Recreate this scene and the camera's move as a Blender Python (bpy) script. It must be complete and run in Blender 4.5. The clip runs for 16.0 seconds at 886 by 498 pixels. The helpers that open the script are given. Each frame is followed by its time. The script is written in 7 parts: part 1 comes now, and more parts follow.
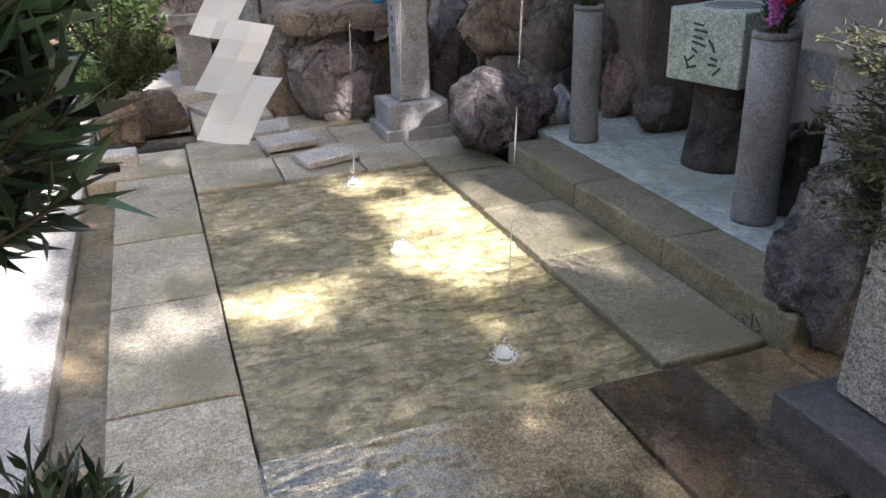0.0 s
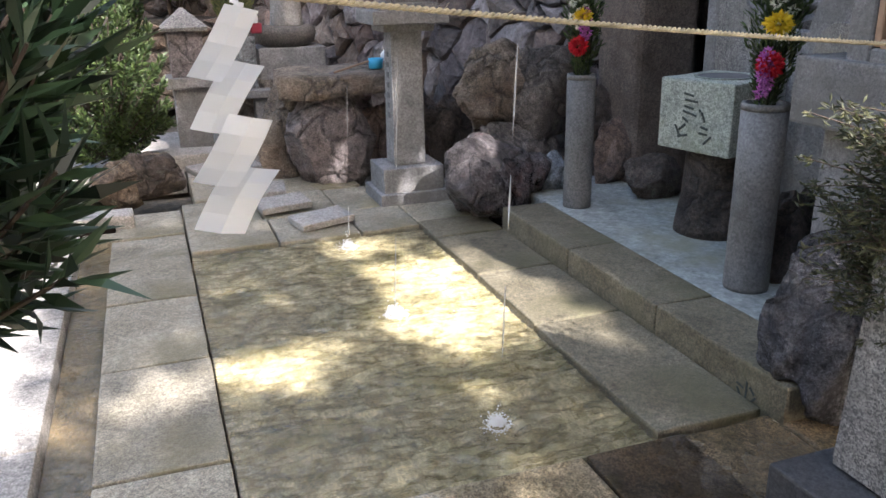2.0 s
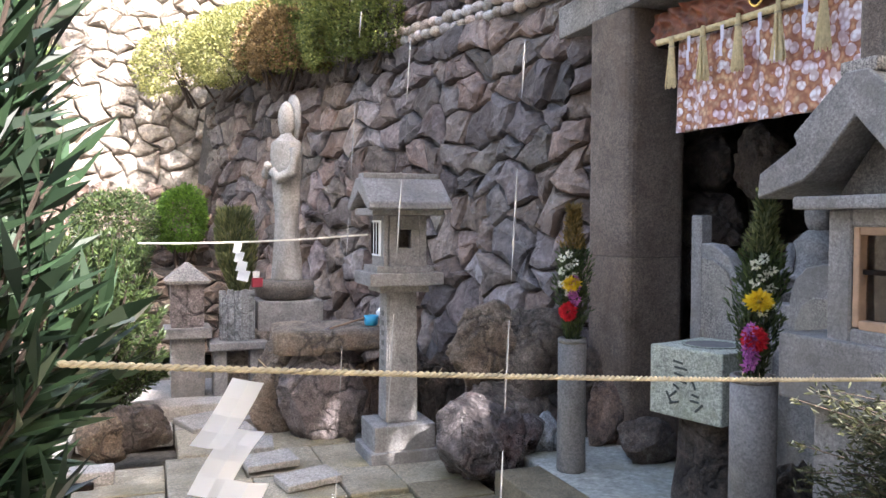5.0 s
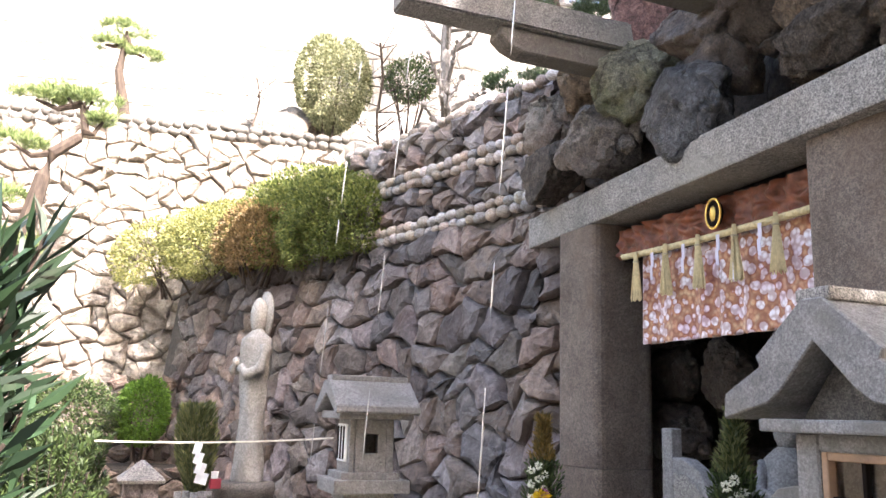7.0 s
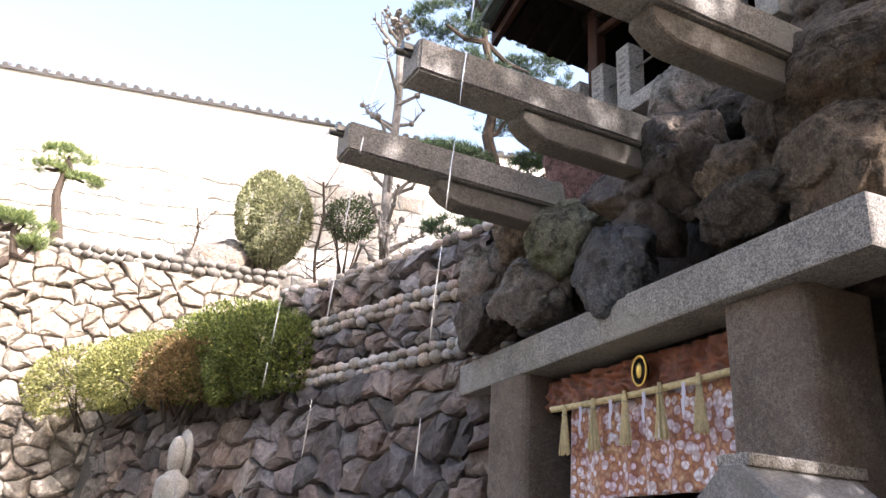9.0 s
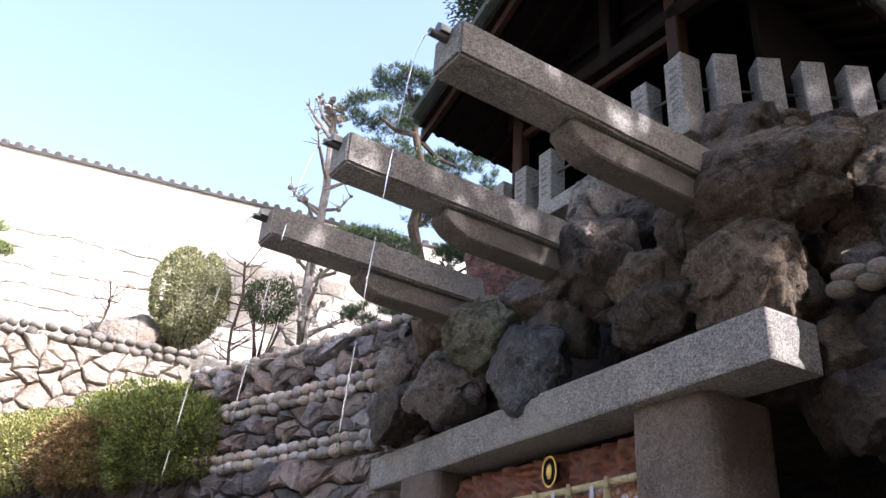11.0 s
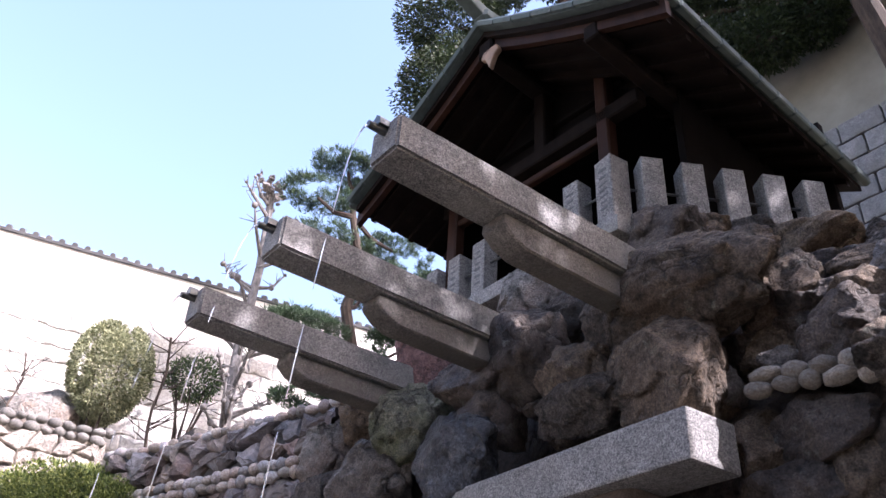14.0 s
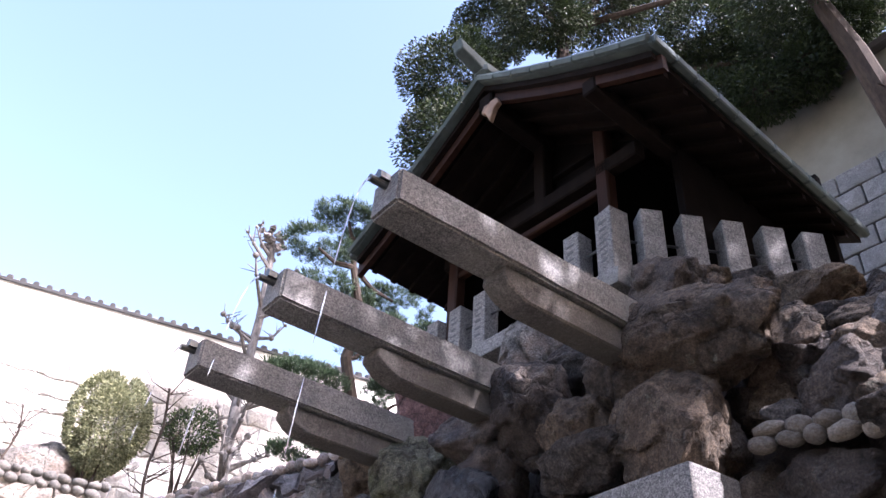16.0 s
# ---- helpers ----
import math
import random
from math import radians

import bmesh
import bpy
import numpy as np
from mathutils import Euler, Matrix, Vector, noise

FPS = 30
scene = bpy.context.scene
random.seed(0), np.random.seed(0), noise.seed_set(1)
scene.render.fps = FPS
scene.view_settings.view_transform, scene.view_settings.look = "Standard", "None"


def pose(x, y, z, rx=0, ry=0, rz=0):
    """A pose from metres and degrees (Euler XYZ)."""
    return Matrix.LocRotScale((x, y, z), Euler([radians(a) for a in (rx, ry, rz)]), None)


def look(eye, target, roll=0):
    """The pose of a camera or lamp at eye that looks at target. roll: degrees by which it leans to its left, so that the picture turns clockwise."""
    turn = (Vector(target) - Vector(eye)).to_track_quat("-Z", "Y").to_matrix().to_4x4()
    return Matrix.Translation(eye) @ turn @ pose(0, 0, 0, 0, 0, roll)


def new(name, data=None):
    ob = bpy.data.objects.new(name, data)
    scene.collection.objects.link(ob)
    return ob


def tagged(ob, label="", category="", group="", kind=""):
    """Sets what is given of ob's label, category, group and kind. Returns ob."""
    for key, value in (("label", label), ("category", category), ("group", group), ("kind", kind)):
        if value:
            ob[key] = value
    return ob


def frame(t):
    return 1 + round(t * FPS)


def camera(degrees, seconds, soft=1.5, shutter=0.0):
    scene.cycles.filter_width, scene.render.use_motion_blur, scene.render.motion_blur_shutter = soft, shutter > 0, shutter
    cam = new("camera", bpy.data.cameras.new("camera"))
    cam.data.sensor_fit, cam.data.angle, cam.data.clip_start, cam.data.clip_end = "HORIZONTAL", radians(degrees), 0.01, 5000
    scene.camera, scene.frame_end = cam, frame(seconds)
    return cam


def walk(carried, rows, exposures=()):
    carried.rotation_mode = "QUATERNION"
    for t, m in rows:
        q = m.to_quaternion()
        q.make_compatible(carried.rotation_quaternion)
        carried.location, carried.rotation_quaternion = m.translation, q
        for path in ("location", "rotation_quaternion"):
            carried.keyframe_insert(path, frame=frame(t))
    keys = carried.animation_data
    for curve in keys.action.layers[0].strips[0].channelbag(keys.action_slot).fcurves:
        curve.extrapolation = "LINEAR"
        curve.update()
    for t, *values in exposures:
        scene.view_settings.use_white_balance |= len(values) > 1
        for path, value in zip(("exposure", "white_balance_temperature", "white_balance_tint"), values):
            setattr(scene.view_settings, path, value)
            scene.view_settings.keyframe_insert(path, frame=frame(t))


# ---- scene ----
cam = camera(57.12, 16.0)
PATH = [
    (0.0, pose(0.000, 0.000, 1.500, 66.69, 1.48, -19.63)),
    (0.5, pose(0.000, -0.000, 1.501, 66.79, 1.32, -19.70)),
    (1.0, pose(0.001, -0.000, 1.505, 67.43, 1.14, -19.75)),
    (1.5, pose(0.001, -0.000, 1.513, 68.80, 1.03, -19.79)),
    (2.0, pose(0.002, 0.000, 1.524, 70.89, 0.89, -19.83)),
    (2.5, pose(0.002, 0.000, 1.538, 73.40, 0.71, -19.80)),
    (3.0, pose(0.002, -0.001, 1.552, 75.98, 0.57, -19.82)),
    (3.5, pose(0.002, -0.002, 1.567, 78.66, 0.39, -19.83)),
    (4.0, pose(0.001, -0.004, 1.583, 81.58, 0.26, -19.88)),
    (6.5, pose(-0.006, -0.035, 1.673, 98.23, -1.50, -21.42)),
    (7.0, pose(-0.008, -0.046, 1.690, 101.56, -1.80, -22.23)),
    (7.5, pose(-0.010, -0.058, 1.704, 104.57, -2.20, -23.25)),
    (8.0, pose(-0.011, -0.070, 1.717, 107.17, -2.57, -24.49)),
    (8.5, pose(-0.011, -0.082, 1.727, 109.37, -2.78, -25.85)),
    (9.0, pose(-0.012, -0.093, 1.737, 111.42, -3.03, -27.28)),
    (9.5, pose(-0.012, -0.105, 1.745, 113.28, -3.20, -28.72)),
    (10.0, pose(-0.013, -0.116, 1.752, 114.97, -3.34, -30.21)),
    (12.5, pose(-0.016, -0.167, 1.774, 121.05, -3.41, -37.46)),
    (13.0, pose(-0.017, -0.173, 1.777, 121.94, -3.20, -38.10)),
    (13.5, pose(-0.019, -0.177, 1.780, 122.89, -3.08, -38.40)),
    (14.0, pose(-0.022, -0.181, 1.784, 123.89, -3.18, -38.50)),
    (14.5, pose(-0.025, -0.184, 1.787, 124.91, -3.17, -38.50)),
    (15.0, pose(-0.028, -0.187, 1.790, 125.92, -3.16, -38.48)),
    (15.5, pose(-0.030, -0.190, 1.793, 126.85, -3.18, -38.49)),
    (16.0, pose(-0.032, -0.192, 1.795, 127.34, -3.21, -38.47)),
]
EXPOSURES = [(0.0, 1.98, 6000, 17), (4.0, 2.22, 6000, 18), (6.5, 2.70, 6200, 20), (7.5, 2.48, 6300, 20), (9.0, 1.9, 6300, 21), (10.2, 1.68, 6100, 21), (12.5, 1.65, 5750, 27), (16.0, 1.7, 5650, 29)]
walk(cam, PATH, EXPOSURES)

# ---- light ----
SUN_TO = Vector((0.27, -0.85, 0.72)).normalized()
world = bpy.data.worlds.new("world")
scene.world = world
world.use_nodes = True
wn, wl = world.node_tree.nodes, world.node_tree.links
sky = wn.new("ShaderNodeTexSky")
sky.sky_type = "NISHITA"
sky.sun_disc = False
sky.sun_elevation = math.asin(SUN_TO.z)
sky.sun_rotation = math.atan2(SUN_TO.x, SUN_TO.y)
sky.air_density, sky.dust_density, sky.ozone_density = 1.8, 5.5, 0.65
wn["Background"].inputs["Strength"].default_value = 0.15
wl.new(sky.outputs["Color"], wn["Background"].inputs["Color"])

sun = new("sun", bpy.data.lights.new("sun", "SUN"))
sun.data.energy, sun.data.angle, sun.data.color = 4.6, radians(0.6), (1.0, 0.93, 0.82)
sun.matrix_world = look(SUN_TO * 60, (0, 0, 0))

# ---- materials ----
def node_mat(name):
    m = bpy.data.materials.new(name)
    m.use_nodes = True
    nt = m.node_tree
    return m, nt, nt.nodes["Principled BSDF"]


def ramp(nt, fac, stops):
    r = nt.nodes.new("ShaderNodeValToRGB")
    el = r.color_ramp.elements
    while len(el) < len(stops):
        el.new(0.5)
    for e, (p, c) in zip(el, stops):
        e.position, e.color = p, (*c, 1)
    nt.links.new(fac, r.inputs["Fac"])
    return r.outputs["Color"]


def noise_tex(nt, vec, scale, detail=6, rough=0.6, w=None):
    n = nt.nodes.new("ShaderNodeTexNoise")
    n.noise_dimensions = "4D" if w is not None else "3D"
    n.inputs["Scale"].default_value, n.inputs["Detail"].default_value, n.inputs["Roughness"].default_value = scale, detail, rough
    nt.links.new(vec, n.inputs["Vector"])
    if w is not None:
        nt.links.new(w, n.inputs["W"])
    return n.outputs["Fac"]


def mix(nt, kind, fac, a, b):
    n = nt.nodes.new("ShaderNodeMix")
    n.data_type, n.blend_type = "RGBA", kind
    for sock, v in ((n.inputs[0], fac), (n.inputs[6], a), (n.inputs[7], b)):
        if isinstance(v, (int, float)):
            sock.default_value = v
        elif isinstance(v, tuple):
            sock.default_value = (*v, 1)
        else:
            nt.links.new(v, sock)
    return n.outputs[2]


def mathn(nt, op, a, b):
    n = nt.nodes.new("ShaderNodeMath")
    n.operation = op
    for sock, v in zip(n.inputs, (a, b)):
        if isinstance(v, (int, float)):
            sock.default_value = v
        else:
            nt.links.new(v, sock)
    return n.outputs[0]


def stone(name, dark, light, scale=2.5, fine=35.0, rough=0.85, bump=0.5, speck=0.0, stain=None, tint=0.35, wet=0.0, lichen=None, relief=1.0, crack=0.0, hue=0.0):
    """Stone with broad patches, fine grain, speckles, stains and its own shade from piece to piece."""
    m, nt, p = node_mat(name)
    tc = nt.nodes.new("ShaderNodeTexCoord").outputs["Object"]
    rnd = nt.nodes.new("ShaderNodeObjectInfo").outputs["Random"]
    w = mathn(nt, "MULTIPLY", rnd, 37.0)
    big = noise_tex(nt, tc, scale, 8, 0.65, w)
    small = noise_tex(nt, tc, fine, 5, 0.7, w)
    mid = noise_tex(nt, tc, scale * 4.3, 7, 0.7, w)
    both = mathn(nt, "ADD", mathn(nt, "MULTIPLY", big, 0.55), mathn(nt, "MULTIPLY", mid, 0.45))
    col = ramp(nt, both, [(0.38, dark), (0.60, light)])
    grain = ramp(nt, small, [(0.32, (0.45, 0.45, 0.45)), (0.68, (1.5, 1.5, 1.5))])
    col = mix(nt, "MULTIPLY", 0.75, col, grain)
    if speck:
        v = nt.nodes.new("ShaderNodeTexVoronoi")
        v.inputs["Scale"].default_value = 190
        nt.links.new(tc, v.inputs["Vector"])
        s = ramp(nt, v.outputs["Color"], [(0.25, (0.35, 0.35, 0.37)), (0.5, (0.95, 0.95, 0.95)), (0.85, (1.5, 1.48, 1.45))])
        col = mix(nt, "MULTIPLY", speck, col, s)
    if stain:
        s1 = noise_tex(nt, tc, scale * 0.6, 5, 0.7)
        col = mix(nt, "MIX", ramp(nt, s1, [(0.5, (0, 0, 0)), (0.66, (0.75, 0.75, 0.75))]), col, stain)
    if lichen:
        s2 = noise_tex(nt, tc, scale * 3.1, 7, 0.75, w)
        col = mix(nt, "MIX", ramp(nt, s2, [(0.58, (0, 0, 0)), (0.68, (0.8, 0.8, 0.8))]), col, lichen)
    fissure = None
    if crack:
        warp = nt.nodes.new("ShaderNodeTexNoise")
        warp.inputs["Scale"].default_value, warp.inputs["Detail"].default_value = 3.0, 4
        nt.links.new(tc, warp.inputs["Vector"])
        wv = mix(nt, "LINEAR_LIGHT", 0.35, tc, warp.outputs["Color"])
        vc = nt.nodes.new("ShaderNodeTexVoronoi")
        vc.feature = "DISTANCE_TO_EDGE"
        vc.inputs["Scale"].default_value = crack
        nt.links.new(wv, vc.inputs["Vector"])
        fissure = ramp(nt, vc.outputs["Distance"], [(0.0, (0.0, 0.0, 0.0)), (0.035, (0.6, 0.6, 0.6)), (0.10, (1, 1, 1))])
        # crevice shade: cracks are darkened in the colour as well as dented
        col = mix(nt, "MULTIPLY", 0.5, col, fissure)
    grit = None
    if crack:
        grit = noise_tex(nt, tc, 95, 4, 0.75)
        col = mix(nt, "MULTIPLY", 0.8, col, ramp(nt, grit, [(0.36, (0.4, 0.4, 0.4)), (0.64, (1.6, 1.6, 1.6))]))
        pit = noise_tex(nt, tc, 17, 6, 0.7, w)
        col = mix(nt, "MULTIPLY", 0.85, col, ramp(nt, pit, [(0.34, (0.3, 0.3, 0.3)), (0.46, (1, 1, 1)), (0.7, (1.3, 1.3, 1.3))]))
    shade = mathn(nt, "ADD", mathn(nt, "MULTIPLY", rnd, 2 * tint), 1 - tint)
    comb = nt.nodes.new("ShaderNodeCombineColor")
    for k in range(3):
        nt.links.new(shade, comb.inputs[k])
    col = mix(nt, "MULTIPLY", 1.0, col, comb.outputs[0])
    if hue:
        pick = mathn(nt, "FRACT", mathn(nt, "MULTIPLY", rnd, 7.31), 0.0)
        tone = ramp(nt, pick, [(0.0, (1.05, 0.97, 1.02)), (0.3, (0.92, 0.97, 1.05)), (0.55, (1.12, 1.0, 0.86)), (0.8, (1.15, 0.93, 0.86)), (1.0, (1.0, 1.02, 0.95))])
        col = mix(nt, "MULTIPLY", min(1.0, 2 * hue), col, tone)
    nt.links.new(col, p.inputs["Base Color"])
    p.inputs["Roughness"].default_value = rough
    if wet:
        wr = noise_tex(nt, tc, 1.7, 4, 0.6)
        g = ramp(nt, wr, [(0.4, (rough,) * 3), (0.6, (max(0.08, rough - wet),) * 3)])
        nt.links.new(g, p.inputs["Roughness"])
    hgt = mathn(nt, "ADD", mathn(nt, "MULTIPLY", big, 1.6), mathn(nt, "ADD", mathn(nt, "MULTIPLY", mid, 1.3 * relief), mathn(nt, "MULTIPLY", small, 0.35)))
    if fissure:
        hgt = mathn(nt, "ADD", hgt, mathn(nt, "MULTIPLY", fissure, 0.7))
        hgt = mathn(nt, "ADD", hgt, mathn(nt, "ADD", mathn(nt, "MULTIPLY", grit, 0.22), mathn(nt, "MULTIPLY", pit, 0.25)))
    b = nt.nodes.new("ShaderNodeBump")
    b.inputs["Strength"].default_value, b.inputs["Distance"].default_value = bump, 0.03 * relief
    nt.links.new(hgt, b.inputs["Height"])
    nt.links.new(b.outputs[0], p.inputs["Normal"])
    return m


def leafy(name, dark, light, rough=0.45, trans=0.25):
    m, nt, p = node_mat(name)
    geo = nt.nodes.new("ShaderNodeNewGeometry")
    col = ramp(nt, geo.outputs["Random Per Island"], [(0.0, dark), (0.6, tuple((a + b) / 2 for a, b in zip(dark, light))), (1.0, light)])
    nt.links.new(col, p.inputs["Base Color"])
    p.inputs["Roughness"].default_value = rough
    tr = nt.nodes.new("ShaderNodeBsdfTranslucent")
    nt.links.new(col, tr.inputs["Color"])
    mx = nt.nodes.new("ShaderNodeMixShader")
    mx.inputs[0].default_value = trans
    out = nt.nodes["Material Output"]
    nt.links.new(p.outputs[0], mx.inputs[1])
    nt.links.new(tr.outputs[0], mx.inputs[2])
    nt.links.new(mx.outputs[0], out.inputs["Surface"])
    return m


def plain(name, col, rough=0.6, metal=0.0, var=0.25, scale=8.0, bump=0.15, stretch=(1, 1, 1)):
    m, nt, p = node_mat(name)
    tc = nt.nodes.new("ShaderNodeTexCoord").outputs["Object"]
    mp = nt.nodes.new("ShaderNodeMapping")
    mp.inputs["Scale"].default_value = stretch
    nt.links.new(tc, mp.inputs["Vector"])
    n = noise_tex(nt, mp.outputs[0], scale, 6, 0.65)
    lo, hi = tuple(c * (1 - var) for c in col), tuple(min(1, c * (1 + var)) for c in col)
    nt.links.new(ramp(nt, n, [(0.3, lo), (0.7, hi)]), p.inputs["Base Color"])
    p.inputs["Roughness"].default_value, p.inputs["Metallic"].default_value = rough, metal
    b = nt.nodes.new("ShaderNodeBump")
    b.inputs["Strength"].default_value, b.inputs["Distance"].default_value = bump, 0.01
    nt.links.new(n, b.inputs["Height"])
    nt.links.new(b.outputs[0], p.inputs["Normal"])
    return m


PAVE = stone("pave_granite", (0.20, 0.18, 0.13), (0.36, 0.33, 0.26), 1.8, 60, 0.75, 0.35, 0.55, (0.17, 0.15, 0.08), 0.12, 0.35)
PAVE_PALE = stone("pave_pale", (0.264, 0.248, 0.224), (0.368, 0.352, 0.328), 1.8, 60, 0.85, 0.3, 0.4, None, 0.08)
# damp slab coloured paler than dry paving, for the sky reflected in its water
PAVE_DAMP_SHEEN = stone("pave_damp_sheen", (0.256, 0.210, 0.126), (0.660, 0.570, 0.390), 2.6, 55, 0.4, 0.35, 0.7, (0.10, 0.085, 0.04), 0.1, 0.28)
PAVE_WET = stone("pave_wet", (0.064, 0.046, 0.023), (0.229, 0.167, 0.096), 3.2, 55, 0.36, 0.35, 0.7, (0.05, 0.045, 0.018), 0.12, 0.28)
BED = stone("pool_bed", (0.215, 0.195, 0.107), (0.738, 0.671, 0.483), 3.2, 40, 0.5, 0.6, 0.5, (0.27, 0.26, 0.13), 0.08, 0.3, relief=1.6)
# dark lines and bright crests of the water ripples, painted into the bed colour
bt = BED.node_tree
bp = bt.nodes["Principled BSDF"]
bsrc = bp.inputs["Base Color"].links[0].from_socket
bco = bt.nodes.new("ShaderNodeTexCoord").outputs["Object"]
bwarp = bt.nodes.new("ShaderNodeTexNoise")
bwarp.inputs["Scale"].default_value, bwarp.inputs["Detail"].default_value = 5.0, 2
bt.links.new(bco, bwarp.inputs["Vector"])
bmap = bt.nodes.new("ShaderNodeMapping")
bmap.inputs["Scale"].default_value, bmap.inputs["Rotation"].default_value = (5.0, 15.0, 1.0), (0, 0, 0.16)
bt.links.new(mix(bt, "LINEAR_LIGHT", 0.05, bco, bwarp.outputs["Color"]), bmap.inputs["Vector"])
ripple_dist = mathn(bt, "ABSOLUTE", mathn(bt, "SUBTRACT", noise_tex(bt, bmap.outputs[0], 1.0, 2, 0.45), 0.5), 0)
ripple_lines = ramp(bt, ripple_dist, [(0.0, (0.36, 0.33, 0.22)), (0.022, (0.62, 0.59, 0.46)), (0.06, (1.0, 1.0, 1.0)), (0.16, (1.35, 1.35, 1.32))])
bt.links.new(mix(bt, "MULTIPLY", 0.9, bsrc, ripple_lines), bp.inputs["Base Color"])
KERB = stone("kerb_granite", (0.096, 0.083, 0.051), (0.187, 0.166, 0.114), 2.0, 55, 0.8, 0.4, 0.5, (0.10, 0.095, 0.05), 0.08, 0.2)
CONCRETE = stone("pale_mortar", (0.209, 0.230, 0.217), (0.338, 0.361, 0.343), 2.2, 30, 0.85, 0.2, 0.0, (0.22, 0.22, 0.15), 0.03)
MORTAR = stone("mortar", (0.045, 0.04, 0.035), (0.10, 0.09, 0.08), 4, 30, 0.95, 0.6)
SOIL = stone("soil", (0.07, 0.06, 0.045), (0.14, 0.12, 0.09), 2, 30, 0.95, 0.7)
GRANITE = stone("granite", (0.166, 0.162, 0.153), (0.303, 0.291, 0.275), 2.0, 60, 0.8, 0.3, 0.8, (0.26, 0.25, 0.22), 0.08)
GRANITE_DK = stone("granite_weathered", (0.088, 0.081, 0.071), (0.194, 0.178, 0.159), 2.2, 50, 0.85, 0.35, 0.6, (0.12, 0.11, 0.09), 0.08)
PILLAR = stone("pillar_granite", (0.091, 0.072, 0.059), (0.198, 0.164, 0.139), 1.4, 60, 0.8, 0.3, 0.55, (0.12, 0.085, 0.06), 0.05)
GREY_ST = stone("grey_lantern_stone", (0.15, 0.15, 0.15), (0.29, 0.285, 0.285), 2.5, 70, 0.85, 0.25, 0.3, (0.15, 0.145, 0.13), 0.06)
BASE_DK = stone("dark_base_stone", (0.04, 0.04, 0.042), (0.085, 0.085, 0.088), 2.5, 60, 0.7, 0.3, 0.4, None, 0.05, 0.2)
GREEN_ST = stone("green_basin_stone", (0.24, 0.27, 0.23), (0.40, 0.43, 0.38), 3, 60, 0.85, 0.3, 0.55, (0.2, 0.23, 0.14), 0.04)
VASE_ST = stone("vase_stone", (0.11, 0.11, 0.108), (0.19, 0.19, 0.187), 2.5, 80, 0.75, 0.2, 0.2, (0.12, 0.12, 0.10), 0.05)
STATUE_ST = stone("statue_stone", (0.27, 0.26, 0.24), (0.42, 0.41, 0.385), 3, 60, 0.85, 0.25, 0.2, (0.2, 0.19, 0.17), 0.03)
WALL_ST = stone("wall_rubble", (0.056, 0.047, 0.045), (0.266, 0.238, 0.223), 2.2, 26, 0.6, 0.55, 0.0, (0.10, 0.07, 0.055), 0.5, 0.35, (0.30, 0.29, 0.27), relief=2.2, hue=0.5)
# paler copy of the rubble; sun on the far wall is partly in this colour
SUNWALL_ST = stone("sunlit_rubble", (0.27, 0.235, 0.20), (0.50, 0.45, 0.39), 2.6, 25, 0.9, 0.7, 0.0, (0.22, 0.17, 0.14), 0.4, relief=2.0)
COBBLE_PALE = stone("pale_cobble", (0.17, 0.16, 0.145), (0.46, 0.44, 0.41), 5, 40, 0.75, 0.3, 0.0, (0.20, 0.15, 0.11), 0.45, hue=0.4)
COBBLE_BROWN = stone("brown_cobble", (0.11, 0.095, 0.075), (0.34, 0.30, 0.25), 5, 40, 0.75, 0.3, 0.0, (0.14, 0.10, 0.06), 0.4)
COBBLE = stone("cobble", (0.075, 0.071, 0.064), (0.225, 0.210, 0.188), 6, 40, 0.75, 0.35, 0.0, None, 0.3)
R_BROWN = stone("rock_brown", (0.038, 0.028, 0.019), (0.215, 0.162, 0.114), 3.5, 30, 0.85, 0.9, 0, (0.17, 0.12, 0.08), 0.15, 0, (0.27, 0.26, 0.19), relief=1.3, crack=2.2)
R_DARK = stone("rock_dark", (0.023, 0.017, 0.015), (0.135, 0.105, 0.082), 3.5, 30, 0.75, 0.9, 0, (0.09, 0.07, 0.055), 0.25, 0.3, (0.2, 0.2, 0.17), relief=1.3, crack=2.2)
R_GREY = stone("rock_grey", (0.050, 0.043, 0.038), (0.212, 0.185, 0.160), 3.2, 30, 0.8, 0.85, 0, (0.12, 0.09, 0.07), 0.2, 0.35, relief=1.3, crack=2.2)
R_PALE = stone("rock_pale", (0.106, 0.097, 0.084), (0.250, 0.230, 0.203), 3.0, 30, 0.85, 0.8, 0, (0.22, 0.15, 0.11), 0.1, relief=1.3, crack=2.2)
R_RED = stone("rock_red", (0.10, 0.05, 0.042), (0.24, 0.13, 0.11), 3.5, 30, 0.8, 0.8, 0, None, 0.1, relief=1.3, crack=2.2)
R_ROUGH = stone("rock_rough", (0.021, 0.017, 0.014), (0.160, 0.131, 0.106), 9.0, 40, 0.9, 1.0, 0, None, 0.15, relief=1.3, crack=2.2)
R_BLACK = stone("rock_black", (0.018, 0.019, 0.022), (0.085, 0.09, 0.1), 5.0, 30, 0.4, 0.8, 0, None, 0.1, 0.2, relief=1.3, crack=2.2)
R_MOSS = stone("rock_moss", (0.063, 0.061, 0.040), (0.236, 0.230, 0.165), 4.0, 30, 0.9, 0.9, 0, (0.10, 0.11, 0.05), 0.1, 0, (0.33, 0.34, 0.27), relief=1.3, crack=2.2)
R_TAN = stone("rock_tan", (0.084, 0.065, 0.047), (0.294, 0.245, 0.191), 3.0, 30, 0.75, 0.9, 0, (0.18, 0.12, 0.08), 0.15, 0.3, relief=1.3, crack=2.2)
